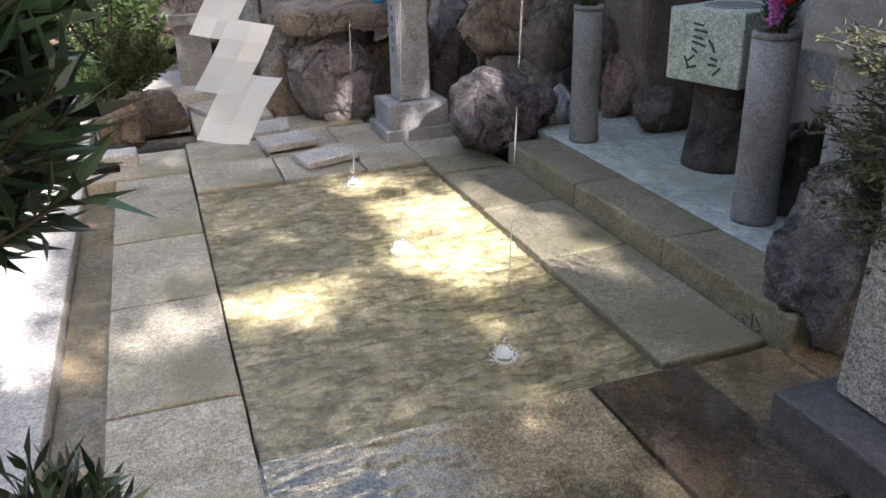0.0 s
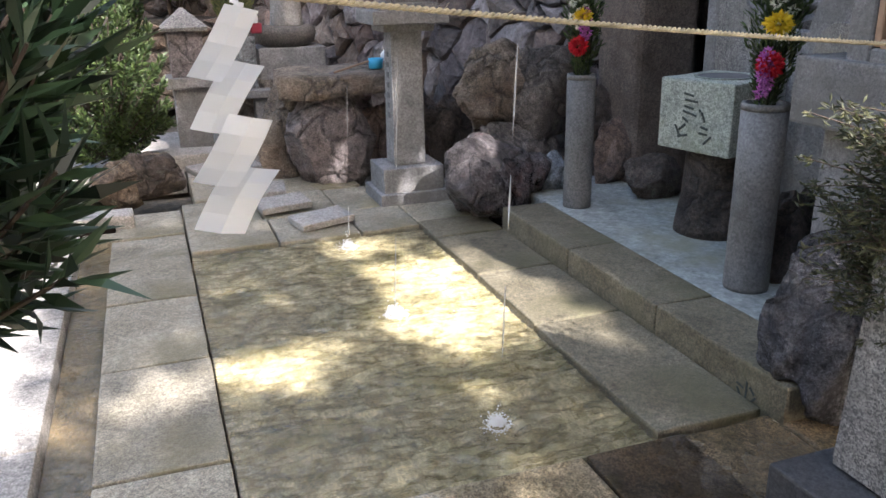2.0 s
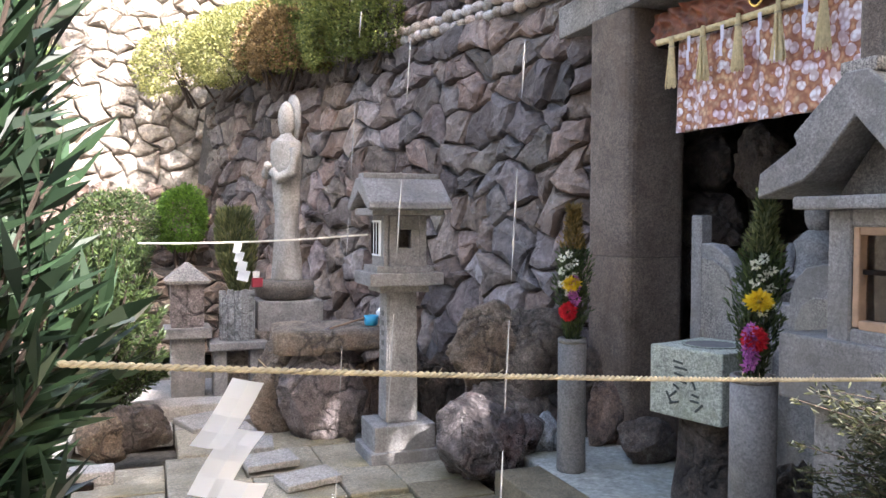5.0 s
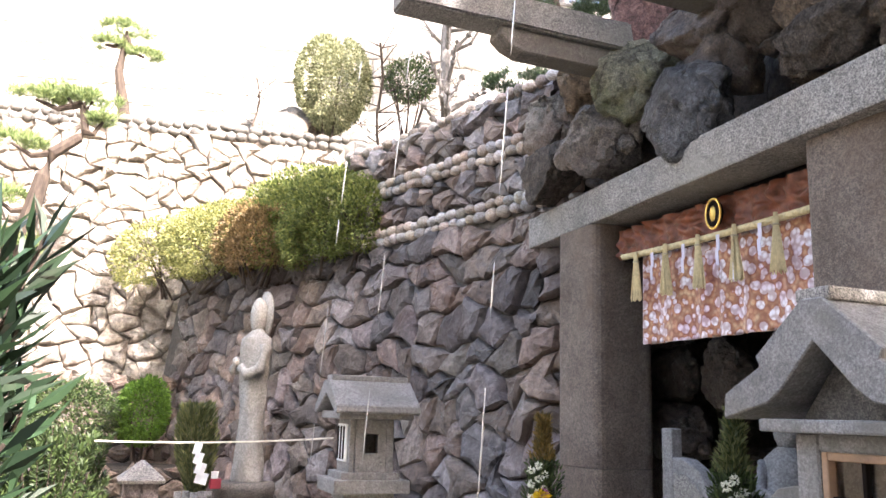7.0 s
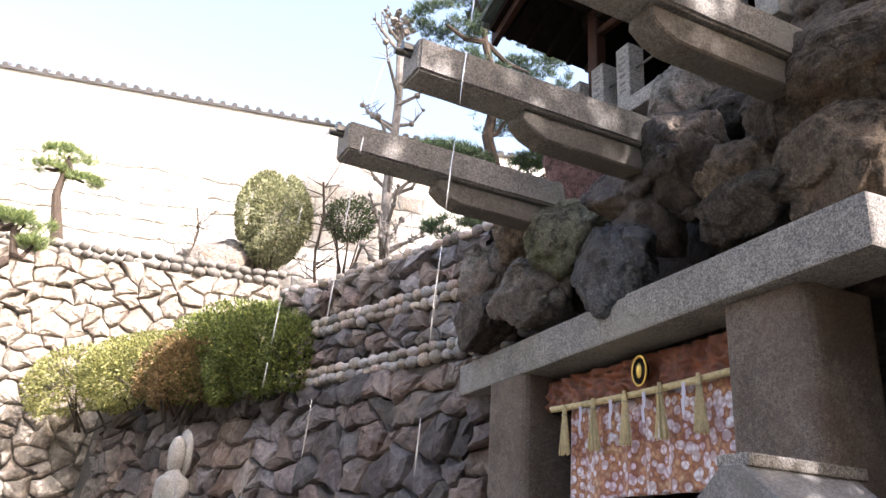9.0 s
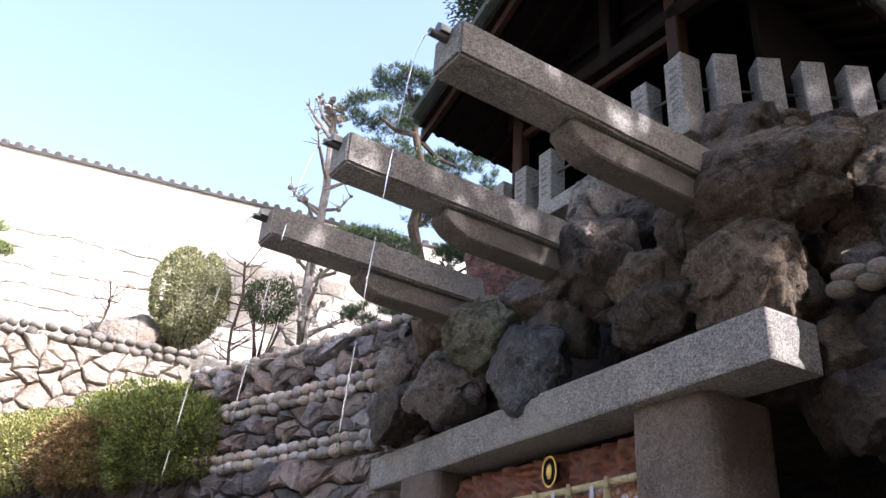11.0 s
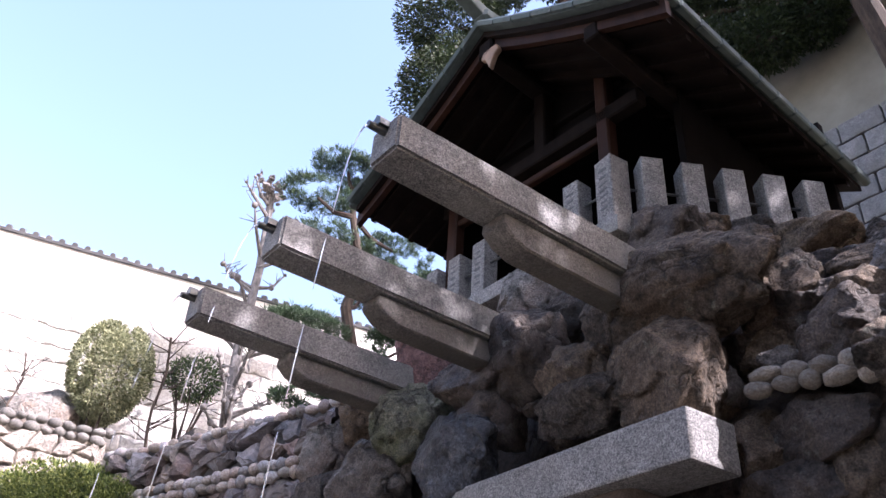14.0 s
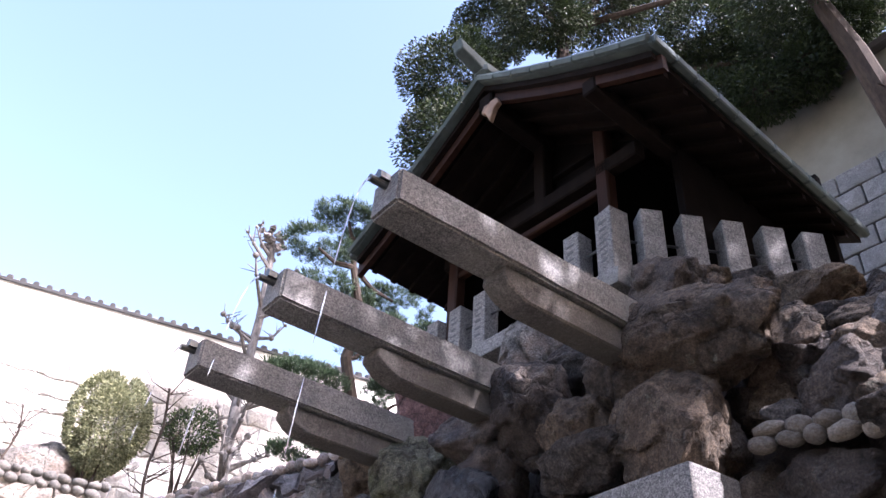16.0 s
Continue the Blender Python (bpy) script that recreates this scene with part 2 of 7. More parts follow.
R_PURP = stone("rock_purple", (0.102, 0.087, 0.084), (0.281, 0.245, 0.239), 2.5, 30, 0.65, 0.8, 0, (0.12, 0.09, 0.085), 0.1, 0.3, relief=1.3, crack=2.2)
R_RUST = stone("rock_rust", (0.094, 0.058, 0.040), (0.246, 0.180, 0.145), 2.5, 30, 0.65, 0.7, 0, (0.07, 0.06, 0.06), 0.12, 0.3, relief=1.3, crack=2.2)
R_WETRED = stone("rock_wet_red", (0.040, 0.034, 0.034), (0.200, 0.178, 0.180), 4.0, 30, 0.4, 1.0, 0, (0.10, 0.05, 0.045), 0.1, 0.25, (0.24, 0.23, 0.23), relief=1.3, crack=2.2)
R_BLUE = stone("rock_blue", (0.15, 0.165, 0.18), (0.29, 0.31, 0.33), 3.0, 30, 0.6, 0.6, 0, None, 0.1, 0.3, relief=1.3, crack=2.2)
R_WETBLK = stone("rock_wet_black", (0.022, 0.022, 0.026), (0.15, 0.15, 0.165), 6.0, 30, 0.35, 1.0, 0, None, 0.1, 0.2, (0.17, 0.17, 0.19), relief=1.3, crack=2.2)
WOOD_BROWN = plain("brown_timber", (0.036, 0.017, 0.011), 0.6, 0, 0.5, 7, 0.3, (1, 1, 0.2))
# darker than aged timber, to hold the shade under the hall eaves
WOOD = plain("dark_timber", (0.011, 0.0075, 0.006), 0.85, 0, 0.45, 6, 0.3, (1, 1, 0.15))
WOOD_BROWN.node_tree.nodes["Principled BSDF"].inputs["Specular IOR Level"].default_value = 0.15
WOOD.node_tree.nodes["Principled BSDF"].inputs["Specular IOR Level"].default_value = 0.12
WOOD_RED = plain("carved_red_timber", (0.16, 0.048, 0.022), 0.5, 0, 0.6, 14, 0.6)
WOOD_LT = plain("tan_timber", (0.34, 0.22, 0.14), 0.6, 0, 0.3, 10, 0.2)
COPPER = plain("green_copper", (0.087, 0.115, 0.108), 0.65, 0.15, 0.35, 5, 0.2)
TILE = plain("grey_roof_tile", (0.10, 0.10, 0.105), 0.55, 0, 0.25, 6, 0.2)
PLASTER = plain("white_plaster", (0.80, 0.79, 0.76), 0.85, 0, 0.05, 2, 0.1)
BLOCK = stone("pale_wall_blocks", (0.46, 0.44, 0.41), (0.62, 0.60, 0.56), 1.5, 25, 0.9, 0.5, 0, (0.40, 0.36, 0.31), 0.12)
PLASTER_GREY = plain("plain_grey_plaster", (0.36, 0.36, 0.335), 0.9, 0, 0.15, 1.5, 0.1)
# plaster darkened in its colour for the shade on the wall beside the hall
PLASTER_SHADED = plain("shaded_cream_plaster", (0.25, 0.24, 0.20), 0.9, 0, 0.2, 1.5, 0.1)
PAPER = plain("white_paper", (0.89, 0.90, 0.91), 0.7, 0, 0.03, 12, 0.15)
PAPER_LILAC = plain("lilac_paper", (0.56, 0.55, 0.68), 0.7, 0, 0.05, 12, 0.1)
STRAW_YEL = plain("yellow_straw", (0.62, 0.53, 0.31), 0.8, 0, 0.25, 40, 0.4)
STRAW = plain("straw", (0.44, 0.385, 0.26), 0.8, 0, 0.3, 40, 0.4)
STREAMER = leafy("streamer_paper", (0.90, 0.92, 0.94), (0.93, 0.94, 0.96), 0.7, 0.4)
STRAW_W = plain("white_cord", (0.72, 0.69, 0.60), 0.8, 0, 0.15, 40, 0.3)
METAL = plain("dark_metal_pipe", (0.10, 0.105, 0.105), 0.4, 0.8, 0.3, 12, 0.1)
BLUE_PL = plain("blue_plastic", (0.05, 0.42, 0.68), 0.35, 0, 0.05, 5, 0.0)
RED_PL = plain("dark_red_lacquer", (0.28, 0.03, 0.05), 0.4, 0, 0.1, 5, 0.0)
GOLD = plain("gold_leaf", (0.60, 0.43, 0.12), 0.35, 0.8, 0.2, 20, 0.2)
INK = plain("carved_dark_stroke", (0.05, 0.06, 0.055), 0.9, 0, 0.2, 20, 0.1)
INK_GREY = plain("carved_grey_stroke", (0.13, 0.13, 0.13), 0.9, 0, 0.2, 20, 0.1)
# near-black colour stands in for the shade inside the hall
HALL_SHADE = plain("hall_interior_shade", (0.008, 0.0065, 0.006), 0.9, 0, 0.3, 4, 0.3)
HALL_SHADE.node_tree.nodes["Principled BSDF"].inputs["Specular IOR Level"].default_value = 0.08
BARK = plain("bark", (0.055, 0.04, 0.03), 0.9, 0, 0.5, 18, 0.9, (1, 1, 0.3))
BARK_PALE = plain("pale_bark", (0.19, 0.175, 0.165), 0.9, 0, 0.5, 22, 0.8, (1, 1, 0.4))
LEAF_DARK = leafy("podocarpus_leaf", (0.006, 0.012, 0.008), (0.045, 0.085, 0.04), 0.35, 0.12)
# the two hedge greens are lightened in colour to carry some of the sun
LEAF_HEDGE = leafy("hedge_leaf", (0.06, 0.09, 0.022), (0.30, 0.34, 0.09), 0.5, 0.35)
LEAF_YEL = leafy("yellow_green_leaf", (0.12, 0.14, 0.04), (0.46, 0.45, 0.17), 0.5, 0.35)
LEAF_BRIGHT = leafy("bright_green_leaf", (0.05, 0.13, 0.015), (0.20, 0.36, 0.05), 0.5, 0.35)
LEAF_BROWN = leafy("bronze_leaf", (0.11, 0.075, 0.03), (0.36, 0.25, 0.11), 0.55, 0.3)
LEAF_OLIVE = leafy("olive_leaf", (0.12, 0.135, 0.06), (0.52, 0.53, 0.33), 0.45, 0.3)
LEAF_SHRUB = leafy("dark_shrub_leaf", (0.02, 0.036, 0.014), (0.10, 0.15, 0.045), 0.5, 0.3)
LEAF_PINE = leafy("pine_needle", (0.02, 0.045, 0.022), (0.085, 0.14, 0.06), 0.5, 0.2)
# lighter, yellower copy of the pine needles, with the sunlight put into the colour
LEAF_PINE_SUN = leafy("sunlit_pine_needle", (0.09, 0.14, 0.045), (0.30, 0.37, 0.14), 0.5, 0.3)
LEAF_CEDAR = leafy("evergreen_leaf", (0.010, 0.022, 0.008), (0.05, 0.075, 0.022), 0.5, 0.2)
LEAF_CYP = leafy("cypress_spray", (0.05, 0.075, 0.03), (0.22, 0.23, 0.09), 0.6, 0.35)
LEAF_CYPD = leafy("dark_cypress_spray", (0.018, 0.026, 0.013), (0.085, 0.09, 0.038), 0.6, 0.25)
LEAF_ORANGE = leafy("faded_orange_spray", (0.10, 0.08, 0.025), (0.30, 0.20, 0.06), 0.6, 0.3)
PETAL_RED = leafy("red_petal", (0.45, 0.008, 0.02), (0.80, 0.04, 0.06), 0.5, 0.2)
PETAL_PINK = leafy("purple_petal", (0.30, 0.06, 0.32), (0.66, 0.28, 0.62), 0.5, 0.25)
PETAL_YEL = leafy("yellow_petal", (0.72, 0.50, 0.02), (0.90, 0.75, 0.05), 0.5, 0.25)
PETAL_WHT = leafy("white_petal", (0.68, 0.72, 0.58), (0.86, 0.88, 0.80), 0.5, 0.3)

# water
WATER, nt, p = node_mat("water")
p.inputs["Base Color"].default_value = (0.84, 0.79, 0.60, 1)
p.inputs["Roughness"].default_value, p.inputs["IOR"].default_value = 0.02, 1.5
p.inputs["Transmission Weight"].default_value = 0.94
tc = nt.nodes.new("ShaderNodeTexCoord").outputs["Object"]
mp = nt.nodes.new("ShaderNodeMapping")
mp.inputs["Scale"].default_value = (1.0, 1.9, 1.0)
nt.links.new(tc, mp.inputs["Vector"])
wb = nt.nodes.new("ShaderNodeBump")
wb.inputs["Strength"].default_value, wb.inputs["Distance"].default_value = 0.6, 0.03
nt.links.new(noise_tex(nt, mp.outputs[0], 12, 3, 0.55), wb.inputs["Height"])
nt.links.new(wb.outputs[0], p.inputs["Normal"])
FILM, nt, p = node_mat("water_film")
p.inputs["Base Color"].default_value = (0.97, 0.96, 0.92, 1)
p.inputs["Roughness"].default_value, p.inputs["IOR"].default_value = 0.02, 1.7
p.inputs["Transmission Weight"].default_value = 1.0
FOAM, nt, p = node_mat("falling_water")
p.inputs["Base Color"].default_value = (0.92, 0.94, 0.96, 1)
p.inputs["Roughness"].default_value, p.inputs["IOR"].default_value = 0.15, 1.33
p.inputs["Transmission Weight"].default_value = 0.68
SPRAY, nt, p = node_mat("white_spray")
p.inputs["Base Color"].default_value = (0.93, 0.95, 0.97, 1)
p.inputs["Roughness"].default_value = 0.3
p.inputs["Transmission Weight"].default_value = 0.2
GLASS, nt, p = node_mat("window_glass")
p.inputs["Base Color"].default_value = (0.9, 0.9, 0.9, 1)
p.inputs["Roughness"].default_value = 0.05
p.inputs["Transmission Weight"].default_value = 1.0

# printed curtain: pale blossoms with purple shadows on a copper-brown ground
CLOTH, nt, p = node_mat("printed_cloth")
tc = nt.nodes.new("ShaderNodeTexCoord").outputs["Object"]
v = nt.nodes.new("ShaderNodeTexVoronoi")
v.inputs["Scale"].default_value, v.inputs["Randomness"].default_value = 17.0, 0.85
nt.links.new(tc, v.inputs["Vector"])
edge = noise_tex(nt, tc, 45, 3, 0.6)
dist = mathn(nt, "ADD", v.outputs["Distance"], mathn(nt, "MULTIPLY", edge, 0.22))
flower = ramp(nt, dist, [(0.0, (0.76, 0.78, 0.86)), (0.58, (0.82, 0.80, 0.86)), (0.65, (0.40, 0.17, 0.10)), (0.78, (0.52, 0.27, 0.14)), (1.0, (0.62, 0.44, 0.26))])
v2 = nt.nodes.new("ShaderNodeTexVoronoi")
v2.inputs["Scale"].default_value = 30
nt.links.new(tc, v2.inputs["Vector"])
flower = mix(nt, "MULTIPLY", 0.8, flower, ramp(nt, v2.outputs["Distance"], [(0.3, (1, 1, 1)), (0.62, (0.5, 0.36, 0.34))]))
pn = noise_tex(nt, tc, 5, 4, 0.6)
flower = mix(nt, "MULTIPLY", ramp(nt, pn, [(0.42, (0, 0, 0)), (0.68, (0.8, 0.8, 0.8))]), flower, (0.80, 0.62, 0.74))
nt.links.new(flower, p.inputs["Base Color"])
p.inputs["Roughness"].default_value = 0.7
p.inputs["Sheen Weight"].default_value = 0.3


# ---- mesh helpers ----
def thing(name, m, label, category, group="", kind=""):
    e = new(name)
    e.empty_display_size = 0.1
    e.matrix_world = m if isinstance(m, Matrix) else Matrix.Translation(m)
    return tagged(e, label, category, group, kind)


def mesh_of(bm, name, material, smooth=False):
    me = bpy.data.meshes.new(name)
    bm.to_mesh(me)
    bm.free()
    me.materials.append(material)
    if smooth:
        me.shade_smooth()
    return me


def part(name, bm, material, parent=None, label="", smooth=False, m=None):
    ob = new(name, mesh_of(bm, name, material, smooth))
    if parent:
        ob.parent = parent
    if m is not None:
        ob.matrix_basis = m
    return tagged(ob, label)


def solid(name, bm, material, label, category="", group="", kind="", smooth=False, m=None):
    ob = part(name, bm, material, None, "", smooth, m)
    return tagged(ob, label, category, group, kind)


def box(c, s, bevel=0.006, bm=None, rot=None, seg=1):
    bm2 = bmesh.new()
    bmesh.ops.create_cube(bm2, size=1, matrix=Matrix.Diagonal((*s, 1)))
    if bevel:
        bmesh.ops.bevel(bm2, geom=bm2.edges[:], offset=min(bevel, min(s) * 0.3), segments=seg, affect="EDGES", profile=0.6)
    bmesh.ops.transform(bm2, matrix=Matrix.Translation(c) @ (rot or Matrix()), verts=bm2.verts)
    if bm is None:
        return bm2
    me = bpy.data.meshes.new("tmp")
    bm2.to_mesh(me)
    bm2.free()
    bm.from_mesh(me)
    bpy.data.meshes.remove(me)
    return bm


def rough_box(c, s, bevel=0.012, amp=0.006, seed=0, rot=None, cuts=3, bm=None):
    """A dressed stone block with softened, slightly uneven faces."""
    b = bmesh.new()
    bmesh.ops.create_cube(b, size=1, matrix=Matrix.Diagonal((*s, 1)))
    bmesh.ops.bevel(b, geom=b.edges[:], offset=min(bevel, min(s) * 0.3), segments=2, affect="EDGES", profile=0.6)
    bmesh.ops.subdivide_edges(b, edges=[e for e in b.edges if e.calc_length() > 0.12], cuts=cuts, use_grid_fill=True)
    for vv in b.verts:
        q = vv.co * 4 + Vector((seed * 3.1, seed * 1.7, 0))
        vv.co += noise.noise_vector(q) * amp
    bmesh.ops.transform(b, matrix=Matrix.Translation(c) @ (rot or Matrix()), verts=b.verts)
    return b


def revolve(profile, seg=24, sx=1.0, sy=1.0, bm=None, c=(0, 0, 0)):
    """A turned solid from (radius, height) pairs."""
    b = bm or bmesh.new()
    rings = []
    for r, z in profile:
        rings.append([b.verts.new((c[0] + sx * r * math.cos(a), c[1] + sy * r * math.sin(a), c[2] + z)) for a in (2 * math.pi * k / seg for k in range(seg))])
    for r1, r2 in zip(rings, rings[1:]):
        for k in range(seg):
            b.faces.new((r1[k], r1[(k + 1) % seg], r2[(k + 1) % seg], r2[k]))
    b.faces.new(rings[0][::-1])
    b.faces.new(rings[-1])
    return b


def tube(points, radii, seg=8, bm=None):
    b = bm or bmesh.new()
    pts = [Vector(q) for q in points]
    if isinstance(radii, (int, float)):
        radii = [radii] * len(pts)
    rings = []
    for i, q in enumerate(pts):
        d = (pts[min(i + 1, len(pts) - 1)] - pts[max(i - 1, 0)]).normalized()
        s = d.cross(Vector((0, 0, 1)) if abs(d.z) < 0.9 else Vector((1, 0, 0))).normalized()
        u = s.cross(d)
        rings.append([b.verts.new(q + (s * math.cos(a) + u * math.sin(a)) * radii[i]) for a in (2 * math.pi * k / seg for k in range(seg))])
    for r1, r2 in zip(rings, rings[1:]):
        for k in range(seg):
            b.faces.new((r1[k], r1[(k + 1) % seg], r2[(k + 1) % seg], r2[k]))
    b.faces.new(rings[0][::-1])
    b.faces.new(rings[-1])
    return b


def prism(outline, depth, axis="x", bevel=0.0):
    """Extrudes a closed outline of pairs by depth along an axis; the pairs are (y, z) for x and (x, z) for y."""
    b = bmesh.new()
    put = (lambda a, c, d: (d, a, c)) if axis == "x" else ((lambda a, c, d: (a, d, c)) if axis == "y" else (lambda a, c, d: (a, c, d)))
    f0 = [b.verts.new(put(a, c, 0)) for a, c in outline]
    f1 = [b.verts.new(put(a, c, depth)) for a, c in outline]
    n = len(outline)
    b.faces.new(f0)
    b.faces.new(f1[::-1])
    for k in range(n):
        b.faces.new((f0[k], f1[k], f1[(k + 1) % n], f0[(k + 1) % n]))
    bmesh.ops.recalc_face_normals(b, faces=b.faces)
    if bevel:
        bmesh.ops.bevel(b, geom=b.edges[:], offset=bevel, segments=1, affect="EDGES")
    return b


def rock_bm(size, seed, rounded=0.35, sub=4):
    """A broken boulder: a lumpy ball cut by random flat breaks, then roughened."""
    rng = random.Random(seed)
    b = bmesh.new()
    bmesh.ops.create_icosphere(b, subdivisions=sub, radius=1)
    off = Vector((rng.uniform(-50, 50), rng.uniform(-50, 50), rng.uniform(-50, 50)))
    cuts = []
    for _ in range(rng.randint(12, 18)):
        d = Vector((rng.gauss(0, 1), rng.gauss(0, 1), rng.gauss(0, 1))).normalized()
        cuts.append((d, rng.uniform(0.6, 0.95)))
    for vv in b.verts:
        q = vv.co.normalized()
        r = 1.10 + 0.30 * noise.noise(q * 1.3 + off) + 0.16 * noise.noise(q * 2.7 + off)
        q = q * r
        for d, lim in cuts:
            over = q.dot(d) - lim
            if over > 0:
                q -= d * over * (1 - rounded * 0.3)
        dist, near = noise.voronoi(q * Vector((1.5, 1.5, 1.9)).x + off)
        e = dist[1] - dist[0]
        chip = noise.cell(near[0] * 3.7 + off)
        q += q.normalized() * (0.10 * chip - 0.8 * max(0, 0.07 - e)) * (1 - 0.7 * rounded)
        q += q.normalized() * (0.06 * noise.noise(q * 3.6 + off) + 0.012 * noise.noise(q * 21 + off) + 0.022 * noise.noise(q * 10 + off) - 0.22 * max(0, 0.08 - abs(noise.noise(q * 2.2 - off))))
        vv.co = Vector((q.x * size[0] / 1.75, q.y * size[1] / 1.75, q.z * size[2] / 1.75))
    return b


ROCK_COUNT = []


def rock(c, size, seed, material, label, rounded=0.35, category="rock", turn=0):
    ROCK_COUNT.append(seed)
    b = rock_bm(size, seed, rounded, 5 if max(size) > 0.26 else 4)
    return solid("rock", b, material, label, category, "", "", True, pose(*c, 0, 0, turn))


def leaf_mesh(name, pts, dirs, length, width, material, seed=0, curl=0.25):
    """Many small folded leaves in one mesh: at each point a blade that grows along its direction."""
    rng = np.random.default_rng(seed)
    pts, dirs = np.asarray(pts, float), np.asarray(dirs, float)
    n = len(pts)
    dirs = dirs / np.maximum(np.linalg.norm(dirs, axis=1, keepdims=True), 1e-6)
    side = np.cross(dirs, rng.normal(size=(n, 3)))
    side /= np.maximum(np.linalg.norm(side, axis=1, keepdims=True), 1e-6)
    up = np.cross(side, dirs)
    L = (length * rng.uniform(0.65, 1.25, n))[:, None]
    Wd = (width * rng.uniform(0.75, 1.2, n))[:, None]
    base = pts
    mid = pts + dirs * L * 0.5 + up * Wd * curl
    tip = pts + dirs * L + up * L * rng.uniform(-0.2, 0.1, n)[:, None]
    co = np.stack([base, mid + side * Wd * 0.5, tip, mid - side * Wd * 0.5], 1).reshape(-1, 3)
    me = bpy.data.meshes.new(name)
    me.from_pydata(co.tolist(), [], np.arange(4 * n).reshape(-1, 4).tolist())
    me.materials.append(material)
    return me


def add_leaves(name, parent, pts, dirs, length, width, material, seed=0, label=""):
    ob = new(name, leaf_mesh(name, pts, dirs, length, width, material, seed))
    if parent:
        ob.parent = parent
    return tagged(ob, label)


def crown_points(c, size, n, seed, shell=0.55, lumps=9, low=-1.0):
    """Points and outward directions of an uneven crown: lumps round an ellipsoid, thin in places."""
    rng = np.random.default_rng(seed)
    lc = rng.normal(size=(lumps, 3))
    lc /= np.linalg.norm(lc, axis=1, keepdims=True)
    lr = rng.uniform(0.75, 1.12, lumps)
    d = rng.normal(size=(n, 3))
    d /= np.linalg.norm(d, axis=1, keepdims=True)
    d = d[d[:, 2] > low]
    near = np.argmax(d @ lc.T, axis=1)
    dot = np.max(d @ lc.T, axis=1)
    r = lr[near] * (0.80 + 0.22 * dot) * (shell + (1 - shell) * rng.random(len(d)) ** 0.5)
    pts = np.asarray(c) + d * r[:, None] * np.asarray(size)
    dirs = d + rng.normal(scale=0.55, size=d.shape)
    return pts, dirs


def lattice_stones(nu, nv, du, dv, seed, jitter=0.3, zig=0.2):
    """Cells of an irregular bonded wall: six-cornered stones that share their joints. Gives (row, column, corners)."""
    rng = np.random.default_rng(seed)
    ju = rng.uniform(-jitter, jitter, (nv + 2, 2 * nu + 4)) * du
    jv = rng.uniform(-jitter, jitter, (nv + 2, 2 * nu + 4)) * dv
    def vert(i, k):
        return ((k * 0.5) * du + ju[i, k], i * dv + jv[i, k] + zig * dv * (1 if (k - i) % 2 == 0 else -1))
    cells = []
    for i in range(nv):
        s = i % 2
        for j in range(nu):
            k = 2 * j + s
            cells.append((i, j, [vert(i, k), vert(i, k + 1), vert(i, k + 2), vert(i + 1, k + 2), vert(i + 1, k + 1), vert(i + 1, k)]))
    return cells


def stone_geo(corners, place, gap, depth, rng, bulge):
    """Verts and faces of one wall stone with a chamfered, bulging face. place maps (u, v, out) to the world."""
    cu = sum(q[0] for q in corners) / len(corners)
    cv = sum(q[1] for q in corners) / len(corners)
    more = []
    for q, (a, c) in enumerate(corners):
        a2, c2 = corners[(q + 1) % len(corners)]
        l = math.hypot(a2 - a, c2 - c)
        more += [(a, c), ((a + a2) / 2 + rng.uniform(-0.12, 0.12) * l, (c + c2) / 2 + rng.uniform(-0.12, 0.12) * l)]
    corners = more
    n = len(corners)
    out0 = rng.uniform(0.0, bulge)
    vs, fs = [], []
    def ring(shrink, out, wob=0.0):
        for (a, c) in corners:
            l = math.hypot(a - cu, c - cv)
            k = max(0.2, 1 - shrink / max(l, 0.01))
            vs.append(place(cu + (a - cu) * k, cv + (c - cv) * k, out + rng.uniform(-wob, wob)))
    tu, tv = rng.uniform(-0.14, 0.14), rng.uniform(-0.20, 0.10)
    ku, kv = rng.uniform(-0.05, 0.05), rng.uniform(-0.05, 0.05)
    def ring2(shrink, out, wob):
        for (a, c) in corners:
            l = math.hypot(a - cu, c - cv)
            k = max(0.2, 1 - shrink / max(l, 0.01))
            da, dc = (a - cu) * k, (c - cv) * k
            vs.append(place(cu + da, cv + dc, out + (tu * da + tv * dc) * min(1.0, bulge * 12) + rng.uniform(-wob, wob)))
    ring(gap, -depth)
    ring2(gap + 0.003, out0 * 0.5 - 0.012, 0.010)
    ring2(gap + 0.026, out0 + 0.014, 0.010)
    ring2(gap + 0.085, out0 + 0.036, 0.014)
    vs.append(place(cu + ku, cv + kv, out0 + rng.uniform(0.03, 0.05)))
    for r in range(3):
        for k in range(n):
            fs.append((r * n + k, r * n + (k + 1) % n, (r + 1) * n + (k + 1) % n, (r + 1) * n + k))
    for k in range(n):
        fs.append((3 * n + k, 3 * n + (k + 1) % n, 4 * n))
    return vs, fs


def py_mesh(name, vs, fs, material, smooth=False):
    me = bpy.data.meshes.new(name)
    me.from_pydata([tuple(q) for q in vs], [], fs)
    me.materials.append(material)
    if smooth:
        me.shade_smooth()
    return me


